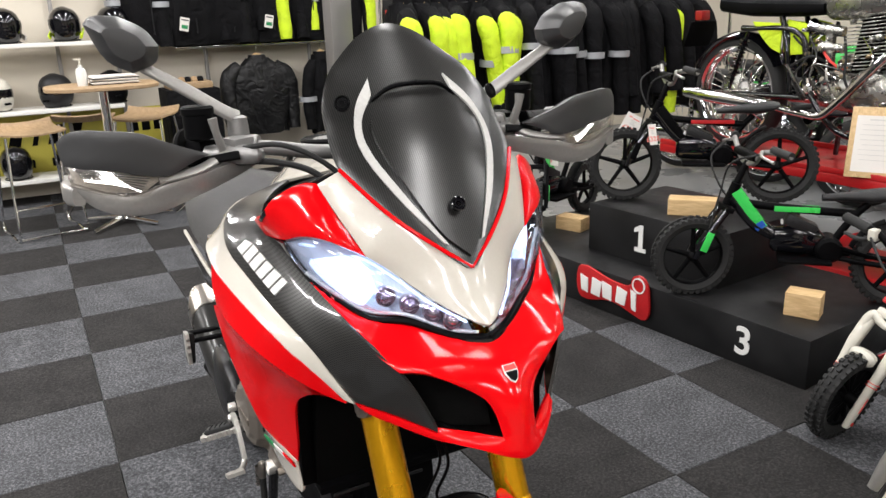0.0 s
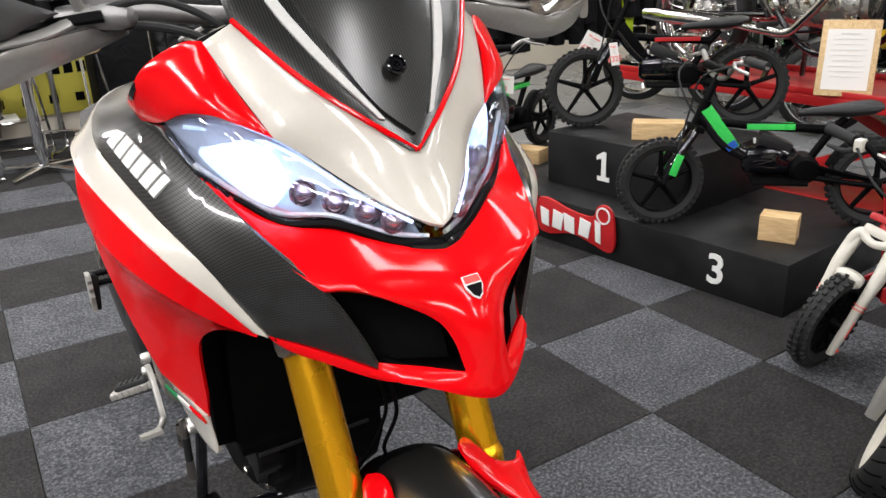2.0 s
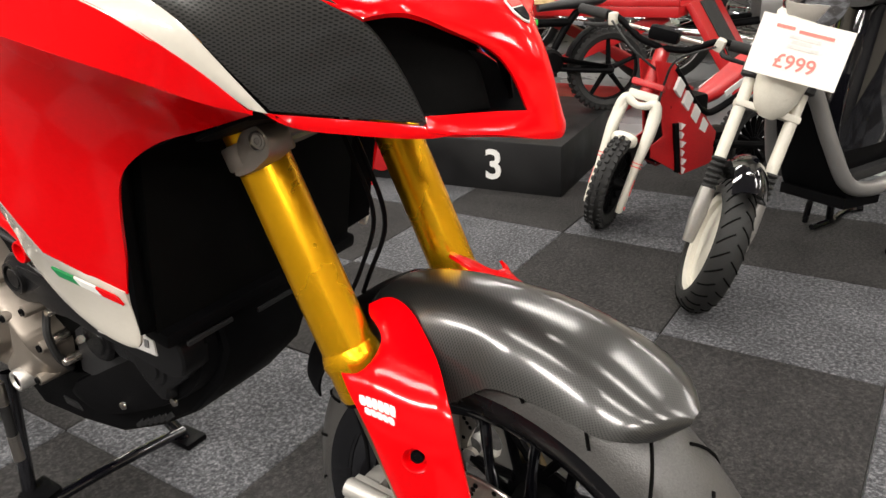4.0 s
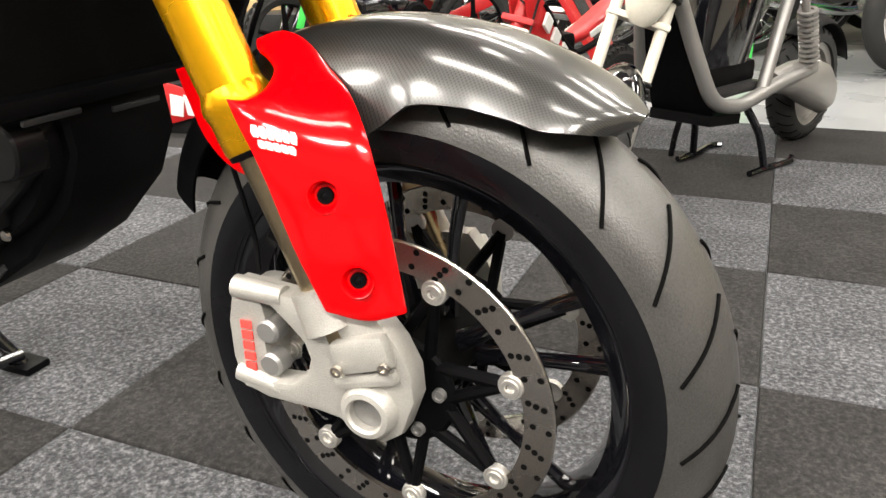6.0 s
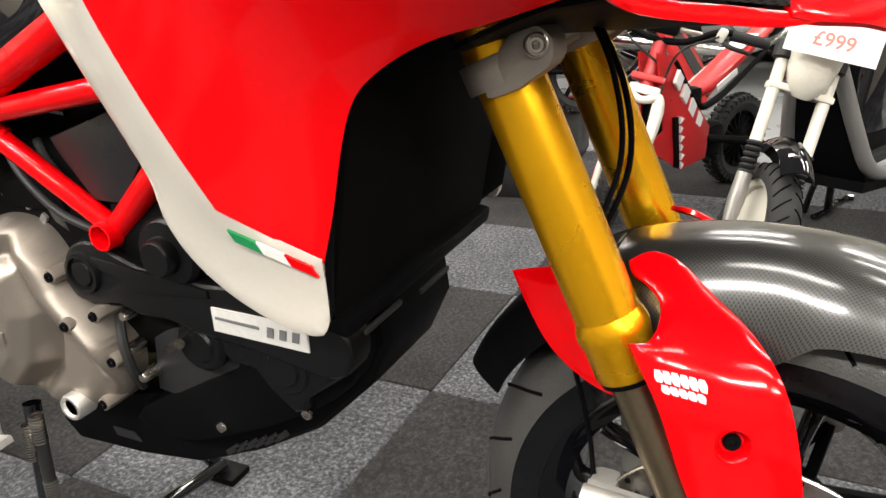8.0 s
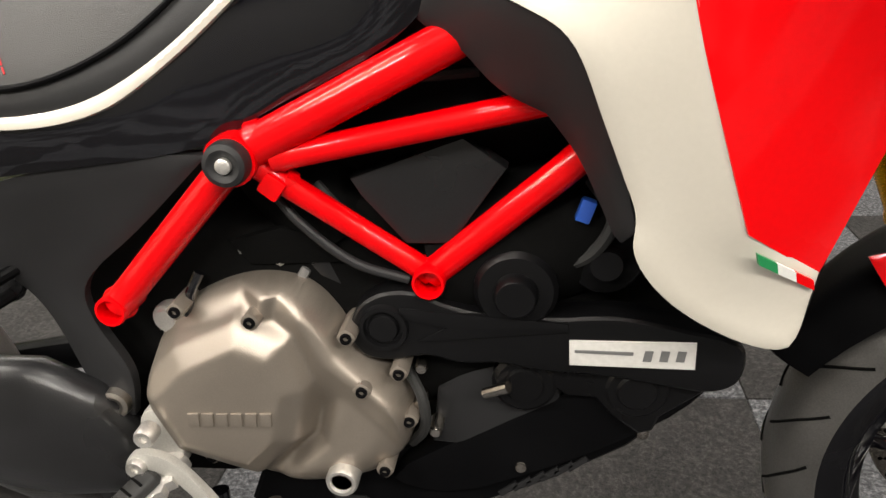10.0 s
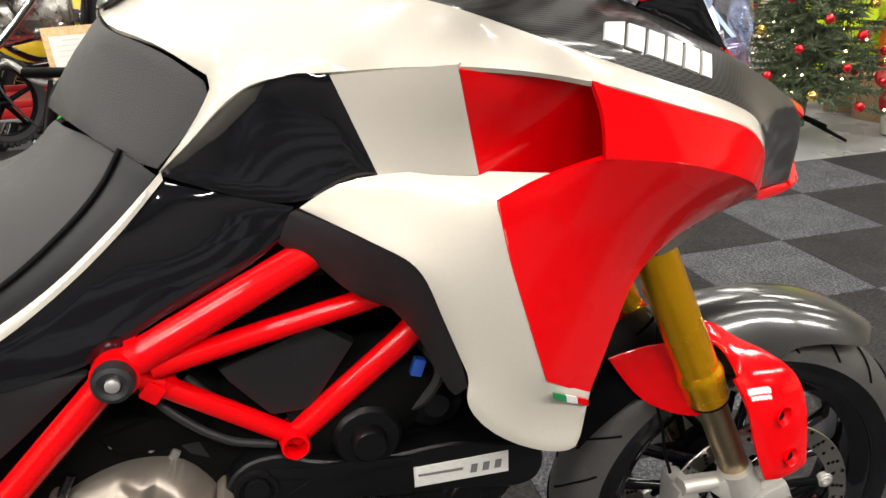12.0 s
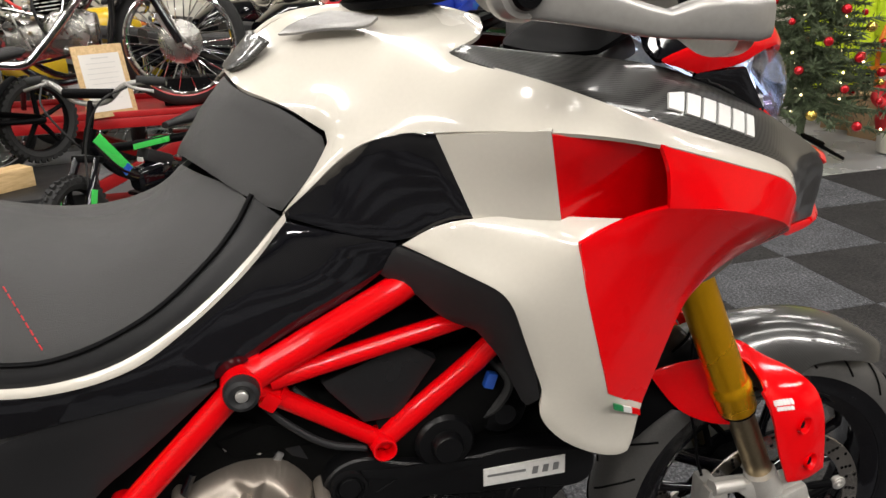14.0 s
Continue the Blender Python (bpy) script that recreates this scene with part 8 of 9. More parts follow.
def road_wheel(name, parent, at, radius, width, rimmat):
    w = new(name)
    w.parent = parent
    w.location = at
    prof = [(radius - width * .6, -width * .4)] + [(radius - width * .48 + width * .48 * math.cos(math.radians(-105 + 210 * k / 10)), width * .5 * math.sin(math.radians(-105 + 210 * k / 10))) for k in range(11)] + [(radius - width * .6, width * .4)]
    part("tyre", lathe(prof, 48, "x", True), RUBBER, w, "black road tyre")
    g = []
    for k in range(26):
        for s in (-1, 1):
            a = 2 * math.pi * (k + (.5 if s > 0 else 0)) / 26
            pts = []
            for q in range(4):
                an = math.radians(8 + 20 * q)
                rr = radius - width * .48 + width * .485 * math.cos(an)
                pts.append((s * width * .505 * math.sin(an), rr * math.cos(a + .06 * q), rr * math.sin(a + .06 * q)))
            g.append(tube(pts, .0022, 5, 2))
    part("tread_groove", joined(*g), PITCH, w, kind="stuff")
    ri = radius - width * .72
    part("rim", joined(lathe([(ri + .014, -width * .38), (ri - .006, -width * .3), (ri - .008, width * .3), (ri + .014, width * .38)], 40, "x", True), lathe([(.02, -width * .25), (.05, -width * .22), (ri, -width * .12), (ri, width * .12), (.05, width * .22), (.02, width * .25)], 40, "x")), rimmat, w, "pale cast rim")
    return w


def rake3(x, z, ahead=0.0):
    return (x, F3 + (z - .18) * .466 - ahead, z)


road_wheel("front_wheel", moped, (0, F3, .18), .18, .078, CREAM)
road_wheel("rear_wheel", moped, (0, B3, .20), .20, .095, SILVER)
for s in (-1, 1):
    part("fork_upper", tube([rake3(s * .066, .37), rake3(s * .066, .60)], .0155, 16, smooth=False), CREAM, moped, "cream fork tube")
    leg = part("fork_lower", tube([rake3(s * .066, .17), rake3(s * .066, .24), rake3(s * .066, .305)], [.014, .021, .019], 16, smooth=False), SILVER, moped, "grey fork slider")
    for k in range(6):
        part("gaiter_ring", moved(lathe([(.012, -.006), (.017, -.005), (.0205, 0), (.017, .005), (.012, .006)], 20, "z"), Matrix.Translation(rake3(s * .066, .305 + .0135 * k)) @ pose(0, 0, 0, -25)), RUBBER, leg)
    part("clamp", moved(lathe([(.02, -.025), (.027, -.02), (.027, .02), (.02, .025)], 20, "z"), Matrix.Translation(rake3(s * .066, .585)) @ pose(0, 0, 0, -25)), GREYPLASTIC, moped)
    part("frame_tube", tube([(s * .045, F3 + .25, .62), (s * .06, F3 + .30, .53), (s * .09, F3 + .36, .38), (s * .112, F3 + .425, .268), (s * .12, F3 + .53, .238), (s * .12, -.02, .243), (s * .12, .13, .268), (s * .115, .38, .29)], .021, 14), GREYMETAL, moped, "grey tubular frame")
    part("seat_stay", tube([(s * .115, .06, .26), (s * .11, .12, .40), (s * .105, .19, .56), (s * .10, .26, .72)], .019, 14), GREYMETAL, moped, "grey seat stay")
    part("shock", joined(tube([(s * .125, .345, .28), (s * .118, .255, .51)], .013, 10, smooth=False), *[moved(lathe([(.018, -.0035), (.030, -.0035), (.030, .0035), (.018, .0035)], 16, "z", True), Matrix.Translation((s * .1235, .332 - .0062 * k, .312 + .0160 * k)) @ pose(0, 0, 0, 21)) for k in range(11)]), SILVER, moped, "coil shock absorber", kind="stuff")
    part("grip", tube([(s * .22, F3 + .26, .865), (s * .33, F3 + .32, .86)], .017, 14, smooth=False), RUBBER, moped)
    part("stand_leg", tube([(s * .09, .02, .22), (s * .11, .09, .12), (s * .125, .12, .012)], .012, 10), BLACKGLOSS, moped, "black centre stand leg")
    part("stand_toe", tube([(s * .125, .03, .012), (s * .125, .12, .011), (s * .14, .28, .011), (s * .125, .30, .011)], .010, 8), BLACKGLOSS, moped)
part("fork_brace", moved(box(.165, .038, .018, .005), Matrix.Translation(rake3(0, .505)) @ pose(0, 0, 0, -25)), CREAM, moped)
part("mudguard", sheet([[(hx * .040, F3 + .02 - (.200 - .030 * hx * hx) * math.cos(math.radians(a)), .205 + (.215 - .030 * hx * hx) * math.sin(math.radians(a))) for hx in (-1, -.6, -.2, .2, .6, 1)] for a in range(58, 150, 8)], -.004), BLACKGLOSS, moped, "gloss black mudguard")
part("head_nacelle", loft([ring(rake3(0, .498, .010), .022, .020, 24, 2.2, (1, 0, 0), (0, 1, 0)), ring(rake3(0, .515, .015), .040, .032, 24, 2.2, (1, 0, 0), (0, 1, 0)), ring(rake3(0, .55, .025), .056, .045, 24, 2.2, (1, 0, 0), (0, 1, 0)), ring(rake3(0, .60, .03), .064, .050, 24, 2.2, (1, 0, 0), (0, 1, 0)), ring(rake3(0, .66, .03), .066, .050, 24, 2.2, (1, 0, 0), (0, 1, 0)), ring(rake3(0, .72, .02), .068, .05, 24, 2.2, (1, 0, 0), (0, 1, 0)), ring(rake3(0, .75, .0), .04, .04, 24, 2.2, (1, 0, 0), (0, 1, 0))]), CREAM, moped, "cream headlamp nacelle")
part("headlamp", moved(lathe([(.0001, .012), (.05, .008), (.070, 0), (.075, -.02), (.06, -.10)], 28, "y"), Matrix.Translation(rake3(0, .775, .075)) @ pose(0, 0, 0, 0, 0, 180)), CHROME, moped, "round headlamp")
part("handlebar", tube([(-.33, F3 + .32, .86), (-.20, F3 + .25, .865), (-.06, F3 + .25, .80), (.06, F3 + .25, .80), (.20, F3 + .25, .865), (.33, F3 + .32, .86)], .012, 12), SILVER, moped)
part("leg_shield", shell([(-.055, F3 + .265, .58), (.055, F3 + .265, .58), (.085, F3 + .36, .36), (.10, F3 + .45, .215), (-.10, F3 + .45, .215), (-.085, F3 + .36, .36)], (0, -1, .3), (), (0, 1, 3, 4), .03, step=.03), PLASTIC, moped, "black leg shield")
part("under_tray", shell([(-.10, F3 + .44, .222), (.10, F3 + .44, .222), (.10, -.02, .205), (-.10, -.02, .205)], (0, 0, 1), (), (0, 1, 2, 3), .03, step=.03), PLASTIC, moped)
part("floor_board", box(.20, .28, .03, .01, (0, -.06, .275)), GREYPLASTIC, moped)
part("seat_tower", loft([ring(c, a, b, 24, 3, (1, 0, 0), (0, 1, 0)) for c, a, b in (((0, -.05, .345), .078, .135), ((0, -.035, .42), .083, .145), ((0, 0, .55), .088, .150), ((0, .05, .72), .09, .155))]), BLACKGLOSS, moped, "gloss dark battery tower")
part("tower_foot", box(.15, .29, .07, .02, (0, -.055, .315)), PLASTIC, moped)
part("saddle", loft([ring((0, -.14, .745), .07, .03, 18, 2.6), ring((0, 0, .765), .12, .045, 18, 2.6), ring((0, .42, .775), .13, .05, 18, 2.6), ring((0, .54, .79), .09, .03, 18, 2.6)]), SEATVINYL, moped, "black saddle")
part("rear_mudguard", sheet([[(hx * .06, B3 - (.235 - .03 * hx * hx) * math.cos(math.radians(a)), .20 + (.235 - .03 * hx * hx) * math.sin(math.radians(a))) for hx in (-1, -.6, -.2, .2, .6, 1)] for a in range(50, 165, 8)], -.004), PLASTIC, moped)
part("motor_case", loft([ring(c, a, b, 20, 2.4) for c, a, b in (((.07, .20, .262), .03, .03), ((.088, .30, .262), .042, .055), ((.092, .42, .235), .042, .080), ((.092, .53, .20), .038, .085), ((.088, .62, .175), .02, .05))]), SILVER, moped, "silver motor casing")
part("side_stand", tube([(-.09, .0, .22), (-.14, .03, .10), (-.17, .06, .012)], .010, 10), BLACKGLOSS, moped)
steered(moped, ("front_wheel", "fork_upper", "fork_lower", "clamp", "fork_brace", "mudguard", "head_nacelle", "headlamp", "handlebar", "grip"), (0, F3 + .04, .18), 50, 25)
card = Matrix.Identity(4)
wide, tall = Vector((.136, -.961, -.24)).normalized(), Vector((.30, -.20, .93))
deep = tall.cross(wide).normalized()
tall = wide.cross(deep)
for k, axis in enumerate((wide, deep, tall, Vector((2.078, .805, .657)))):
    for q in range(3):
        card[q][k] = axis[q]
price_tag(card, "£999", .206, .137)

# ---- the back wall: helmets, table, clothing ----


def helmet(m, mat, label, visor=True, accent=None, open_face=False):
    h = placed(thing("helmet", label, "helmet", group="helmets on the shelves"), m)
    rings = []
    for k in range(11):
        t = k / 10
        z = .265 * t
        r = .125 * (max(0.0, 1 - abs(2 * t - .92) ** 2.6 / 1.25)) ** .5
        rings.append(ring((0, .012 * math.sin(math.pi * t), z), max(r * .92, .02), max(r * 1.12, .022), 24, 2.1, (1, 0, 0), (0, 1, 0)))
    part("shell", loft(rings), mat, h)
    if visor:
        rows = []
        for z, g in ((.10, 1.0), (.135, 1.03), (.17, 1.0)):
            rows.append([(.121 * g * math.sin(math.radians(a)), .012 - .139 * g * math.cos(math.radians(a)), z) for a in range(-62, 63, 8)])
        part("visor", sheet(rows, .004), BLACKGLOSS, h, "dark visor")
    part("rim", moved(lathe([(.098, -.004), (.104, 0), (.098, .006)], 28, "z", True), Matrix.Translation((0, .01, .006))), RUBBER, h)
    if accent:
        for s in (-1, 1):
            part("stripe", shell([(s * .112, -.08, .045), (s * .118, .03, .075), (s * .114, .08, .10), (s * .112, .04, .055), (s * .108, -.06, .02)], (s, 0, 0), (), (), .012, step=.03, lift=.012), accent, h)
    part("chin_vent", box(.05, .02, .018, .006, (0, -.128, .06)), PLASTIC, h)
    return h


shelving = thing("wall_shelf", "white laminate wall shelves holding crash helmets", "shelf", (0.1, 7.05, 0), kind="structure")
for z, xa, xb in ((1.26, -1.4, 1.12), (.755, -1.4, .96), (.21, -1.4, .70)):
    part("shelf_board", box(xb - xa, .36, .03, .003, ((xa + xb) / 2 - .1, 0, z - .015)), SHELFWHITE, shelving)
for x in (-1.0, .55, 1.0):
    part("upright", box(.03, .03, 1.9, .003, (x - .1, .19, .98)), TRIMMETAL, shelving)
for x, t in ((.20, 15), (.62, -12), (.98, 20), (-.28, 5), (-.72, -20)):
    helmet(pose(x, 7.0, 1.262, 0, 0, t), BLACKGLOSS, "glossy black full-face helmet on a white shelf", True, {.62: HIVIS, .20: ALLOY}.get(x))
helmet(pose(.05, 7.0, .757, 0, 0, 35), CREAM, "white open-face helmet on a white shelf")
helmet(pose(.47, 7.0, .757, 0, 0, -40), GREYPLASTIC, "matt black flip-up helmet on a white shelf")
helmet(pose(.90, 7.0, .757, 0, 0, 10), PLASTIC, "matt black helmet on a white shelf")
helmet(pose(.10, 7.0, .212, 0, 0, 10), BLACKGLOSS, "glossy black jet helmet on the low shelf")
helmet(pose(.50, 7.0, .212, 0, 0, 0), BLACKGLOSS, "glossy black jet helmet on the low shelf")
helmet(pose(-.35, 7.0, .212, 0, 0, 0), PLASTIC, "matt black jet helmet on the low shelf")
banner = thing("banner", "yellow shop banner with black lettering bars, partly hidden", "banner", (.75, 7.27, .42))
part("cloth", box(1.9, .006, .52, .001), YELLOW, banner)
for k, w in enumerate((.10, .05, .11, .09)):
    part("text_bar", moved(plate([(-w / 2 - .02, -.08), (w / 2 - .03, -.08), (w / 2 + .02, .08), (-w / 2 + .03, .08)], .004, 0), Matrix.Translation((-.62 + .15 * k, -.004, .09)) @ turned((1, 0, 0), (0, 0, 1), (0, -1, 0))), PLASTIC, banner)
for k in range(4):
    part("text_bar", box(.07, .004, .09, .002, (.30 + .10 * k, -.005, .10)), PLASTIC, banner)
for k in range(6):
    part("text_bar", box(.07, .004, .07, .002, (-.55 + .2 * k, -.005, -.14)), PLASTIC, banner)

table = thing("high_table", "round-edged birch high table on a chrome column", "table", (.72, 5.85, 0))
part("tabletop", loft([ring((0, 0, .965), .36, .30, 40, 3.2, (1, 0, 0), (0, 1, 0)), ring((0, 0, .969), .365, .305, 40, 3.2, (1, 0, 0), (0, 1, 0)), ring((0, 0, .987), .365, .305, 40, 3.2, (1, 0, 0), (0, 1, 0)), ring((0, 0, .991), .36, .30, 40, 3.2, (1, 0, 0), (0, 1, 0))]), PLY, table)
part("column", tube([(0, 0, .03), (0, 0, .965)], .032, 20, smooth=False), CHROME, table)
for k in range(4):
    a = math.radians(45 + 90 * k)
    part("foot", tube([(0, 0, .05), (.30 * math.cos(a), .30 * math.sin(a), .018)], [.022, .014], 10, smooth=False), CHROME, table)
bottle = thing("pump_bottle", "clear white hand sanitiser pump bottle on the table", "bottle", (.60, 5.80, .991))
part("body", lathe([(.0001, 0), (.032, 0), (.034, .006), (.034, .095), (.026, .115), (.013, .122), (.013, .135)], 24, "z"), DECALWHITE, bottle)
part("pump", joined(tube([(0, 0, .13), (0, 0, .17)], .007, 10, smooth=False), box(.05, .018, .012, .004, (-.012, 0, .174))), CREAM, bottle)
for k in range(9):
    solid("magazine", box(.30, .21, .006, .001), PAPER if k % 3 else GREYPLASTIC, "thin magazine in a loose stack on the table", "magazine", (.80 + .006 * math.sin(k * 2.1), 5.86 + .008 * math.cos(k * 1.7), .995 + .0062 * k), "stack of magazines", turn=4 * math.sin(k * 1.3))


def bar_chair(m):
    c = placed(thing("bar_chair", "birch plywood bar chair on thin chrome sled legs", "chair", group="bar chairs"), m)
    part("seat", sheet([[(x, y, .70 + .02 * (x / .2) ** 2 + (.05 * ((y - .12) / .08) ** 2 if y > .12 else 0)) for x in (-.2, -.12, -.04, .04, .12, .2)] for y in (-.19, -.1, 0, .1, .16, .2)], .012), PLY, c)
    for s in (-1, 1):
        part("sled_leg", tube([(s * .17, -.14, .69), (s * .20, -.20, .30), (s * .215, -.235, .02), (s * .215, .0, .010), (s * .215, .235, .02), (s * .20, .20, .30), (s * .17, .14, .69)], .009, 10, 5), CHROME, c)
    part("foot_rail", tube([(-.21, -.215, .22), (.21, -.215, .22)], .008, 10, smooth=False), CHROME, c)
    part("floor_rail", tube([(-.215, -.235, .02), (.215, -.235, .02)], .008, 10, smooth=False), CHROME, c)
    return c


c1 = bar_chair(pose(.22, 5.95, 0, 0, 0, 12))
bar_chair(pose(1.02, 6.25, 0, 0, 0, -30))
bar_chair(pose(.62, 6.45, 0, 0, 0, 170))
stool = thing("display_cube", "black fabric-covered display cube with boxes", "display", (1.45, 6.7, 0))
part("cube", box(.42, .42, .86, .01, (0, 0, .43)), FABRIC, stool)
part("tray", box(.34, .30, .05, .005, (0, 0, .885)), PLY, stool)
for k in range(5):
    part("glove", loft([ring((-.1 + .05 * k, -.05, .91), .02, .015, 10), ring((-.1 + .05 * k, .0, .93), .03, .02, 10), ring((-.1 + .05 * k, .08, .92), .02, .012, 10)]), PLY if k % 2 else FABRIC, stool)


def jacket(m, label, mat=FABRIC, accent=None, height=.72, seed=0, tape=True, width=.24):
    """A riding jacket on a hanger; the shoulders lie along x, the rail is above the origin of its hook."""
    rnd = random.Random(seed)
    j = placed(thing("jacket", label, "jacket", group="hanging jackets"), m)
    rings = []
    n = 28
    for k in range(13):
        t = k / 12
        z = -height - .12 + height * t
        hw = width * (.94 + .08 * math.sin(3 * t + seed)) if t < .78 else width * (.96 - 2.7 * (t - .78))
        th = .075 + .03 * math.sin(math.pi * t)
        pts = ring((0, 0, z), hw, th, n, 2.4, (1, 0, 0), (0, 1, 0))
        rings.append([p + Vector((0, .018 * math.sin(5 * p.x / width + 5 * t + seed * 1.3) + .008 * math.sin(11 * p.x / width - 9 * t + seed) + rnd.uniform(-.007, .007), rnd.uniform(-.012, .012))) for p in pts])
    part("body", loft(rings), mat, j, smooth=60)
    for s in (-1, 1):
        bend = rnd.uniform(-.05, .05)
        pts = [(s * width * .58, 0, -.185), (s * (width - .005), -.01, -.28), (s * (width + .025), -.02 + bend * .5, -.48), (s * (width + .02), -.05 + bend, -.16 - height * rnd.uniform(.80, .95))]
        sleeve = part("sleeve", tube(pts, [r * (1 + rnd.uniform(-.07, .07)) for r in (.060, .068, .072, .074, .070, .073, .066, .070, .063, .066, .058, .060)], 16, 6, flat=.8), mat, j, smooth=60)
        if accent:
            part("sleeve_panel", tube([Vector(p) + Vector((s * .014, -.012, 0)) for p in (pts[0][:2] + (-.235,),) + tuple(pts[1:])], [r * (1 + rnd.uniform(-.06, .06)) for r in (.030, .050, .072, .079, .079, .077, .075, .073, .068, .066, .060, .054)], 14, 6, flat=.85), accent, sleeve)
        if tape:
            p = Vector(pts[2]) + Vector((0, 0, rnd.uniform(-.05, .06)))
            part("sleeve_tape", moved(lathe([(.062, -.022), (.0805, -.022), (.0795, .022), (.062, .022)], 20, "z", True), Matrix.Translation(p)), REFLECT, sleeve)
    part("collar", loft([ring((0, 0, -.17), .085, .075, 20, 2, (1, 0, 0), (0, 1, 0)), ring((0, -.005, -.12), .078, .068, 20, 2, (1, 0, 0), (0, 1, 0)), ring((0, .0, -.09), .075, .06, 20, 2, (1, 0, 0), (0, 1, 0))]), mat, j)
    part("hanger", tube([(-.075, 0, -.122), (0, 0, -.083), (.075, 0, -.122)], [.008, .012, .008], 10), WOOD, j, "wooden hanger")
    part("hook", tube([(0, 0, -.085), (0, 0, -.03), (.012, 0, -.002), (0, 0, .008), (-.010, 0, .0)], .0025, 6), CHROME, j)
    part("zip", moved(box(.010, .004, height * .8, .001), Matrix.Translation((0, -.098, -.16 - height * .42))), GREYPLASTIC, j)
    return j


def swing_tag(m):
    t = placed(thing("swing_tag", "printed paper swing tag hanging on a jacket", "tag", group="swing tags"), m)
    part("card", box(.075, .003, .11, .001), PAPER, t)
    part("print_bar", box(.05, .002, .03, 0, (.004, -.002, -.02)), GREENDECAL, t)
    part("print_bar", box(.06, .002, .012, 0, (0, -.002, .035)), DECALGREY, t)


rail = thing("clothes_rail", "chrome tube clothes rails fixed along the wall", "rail", (2.2, 7.05, 0))
part("upper_rail", tube([(-1.1, 0, 2.05), (.95, 0, 2.05)], .016, 12, smooth=False), CHROME, rail)
part("lower_rail", tube([(-.75, 0, 1.17), (.95, 0, 1.17)], .016, 12, smooth=False), CHROME, rail)
for x in (-.48, .48, .95):
    part("rail_post", tube([(x, .12, .02), (x, .12, 2.2)], .018, 12, smooth=False), TRIMMETAL, rail)
    part("rail_arm", tube([(x, .12, 1.17), (x, 0, 1.17)], .012, 10, smooth=False), TRIMMETAL, rail)
for k, (x, acc) in enumerate(((1.28, None), (1.62, None), (1.95, None), (2.30, None), (2.66, HIVIS), (2.95, HIVIS))):
    jacket(pose(x, 7.03, 2.05, 0, 0, 6 * math.sin(k * 2)), "black textile riding jacket" + (" with hi-vis yellow panels" if acc else "") + " on a wall rail", FABRIC, acc, .74, k, True)
for x in (1.52, 2.24, 2.84):
    swing_tag(pose(x, 6.90, 1.36, 0, 12, 0))
jacket(pose(2.12, 6.98, 1.17, 0, 0, 0), "black leather riding jacket hanging alone on the lower rail", material("black_leather", (.006, .006, .0065), .5, vary=.4, scale=12, bump=.5, bscale=180, spec=.3, fold=9.0), None, .66, 31, False, .27)
jacket(pose(2.72, 6.98, 1.17, 0, 0, 20), "black riding jacket with thin red and white arm stripes", FABRIC, None, .70, 32, True, .16)

# long rail of jackets seen from their sleeves
rail2 = thing("clothes_rail", "chrome clothes rail packed with black riding jackets", "rail", (3.85, 4.75, 0))
part("top_rail", tube([(-1.5, 0, 1.57), (1.7, 0, 1.57)], .016, 12, smooth=False), CHROME, rail2)
for x in (-1.5, 1.7):
    part("rail_post", tube([(x, 0, .02), (x, 0, 1.57)], .016, 12, smooth=False), CHROME, rail2)
    part("rail_foot", tube([(x, -.25, .02), (x, .25, .02)], .016, 12, smooth=False), CHROME, rail2)
for k in range(20):
    x = 2.50 + .135 * k
    jacket(pose(x, 4.75, 1.57, 0, 3 * math.sin(k * 2.9), 72 + 14 * math.sin(k * 1.7)), "black textile riding jacket with hi-vis yellow sleeve on a rail" if k < 7 or k == 17 else "black textile riding jacket with grey tape on a rail" if k < 13 else "plain black textile riding jacket on a rail", FABRIC, HIVIS if k < 7 or k == 17 else None, .80 + .07 * math.sin(k * 2.3), 50 + k, k < 13, .22)
# grey post and a notice in the gap
solid("column", box(.16, .16, ROOM_TOP, .008), TRIMMETAL, "grey painted steel column", "column", (2.30, 5.4, ROOM_TOP / 2), kind="structure")
notice = thing("notice_board", "small pale notice with red bars on a stand", "notice", (2.72, 5.3, 0))
part("pole", tube([(0, 0, .01), (0, 0, 1.35)], .012, 10, smooth=False), TRIMMETAL, notice)
part("foot", lathe([(.0001, .012), (.14, .010), (.15, 0)], 28, "z"), TRIMMETAL, notice)
part("card", box(.30, .008, .22, .002, (0, -.02, 1.42)), GREYPLASTIC, notice)
for k in range(4):
    part("text_bar", box(.04, .003, .03, 0, (-.08 + .055 * k, -.026, 1.40)), REDINK, notice)

# ---- the far corner: tree, figurine, hi-vis clothing, more machines ----
tree = thing("christmas_tree", "artificial Christmas tree with red baubles and lights", "tree", (3.82, -1.78, 0))
part("trunk", tube([(0, 0, .06), (0, 0, .8), (0, 0, 1.62)], [.024, .018, .006], 10), NEEDLE, tree)
rnd = random.Random(5)
vs, fs = [], []
twigs = []
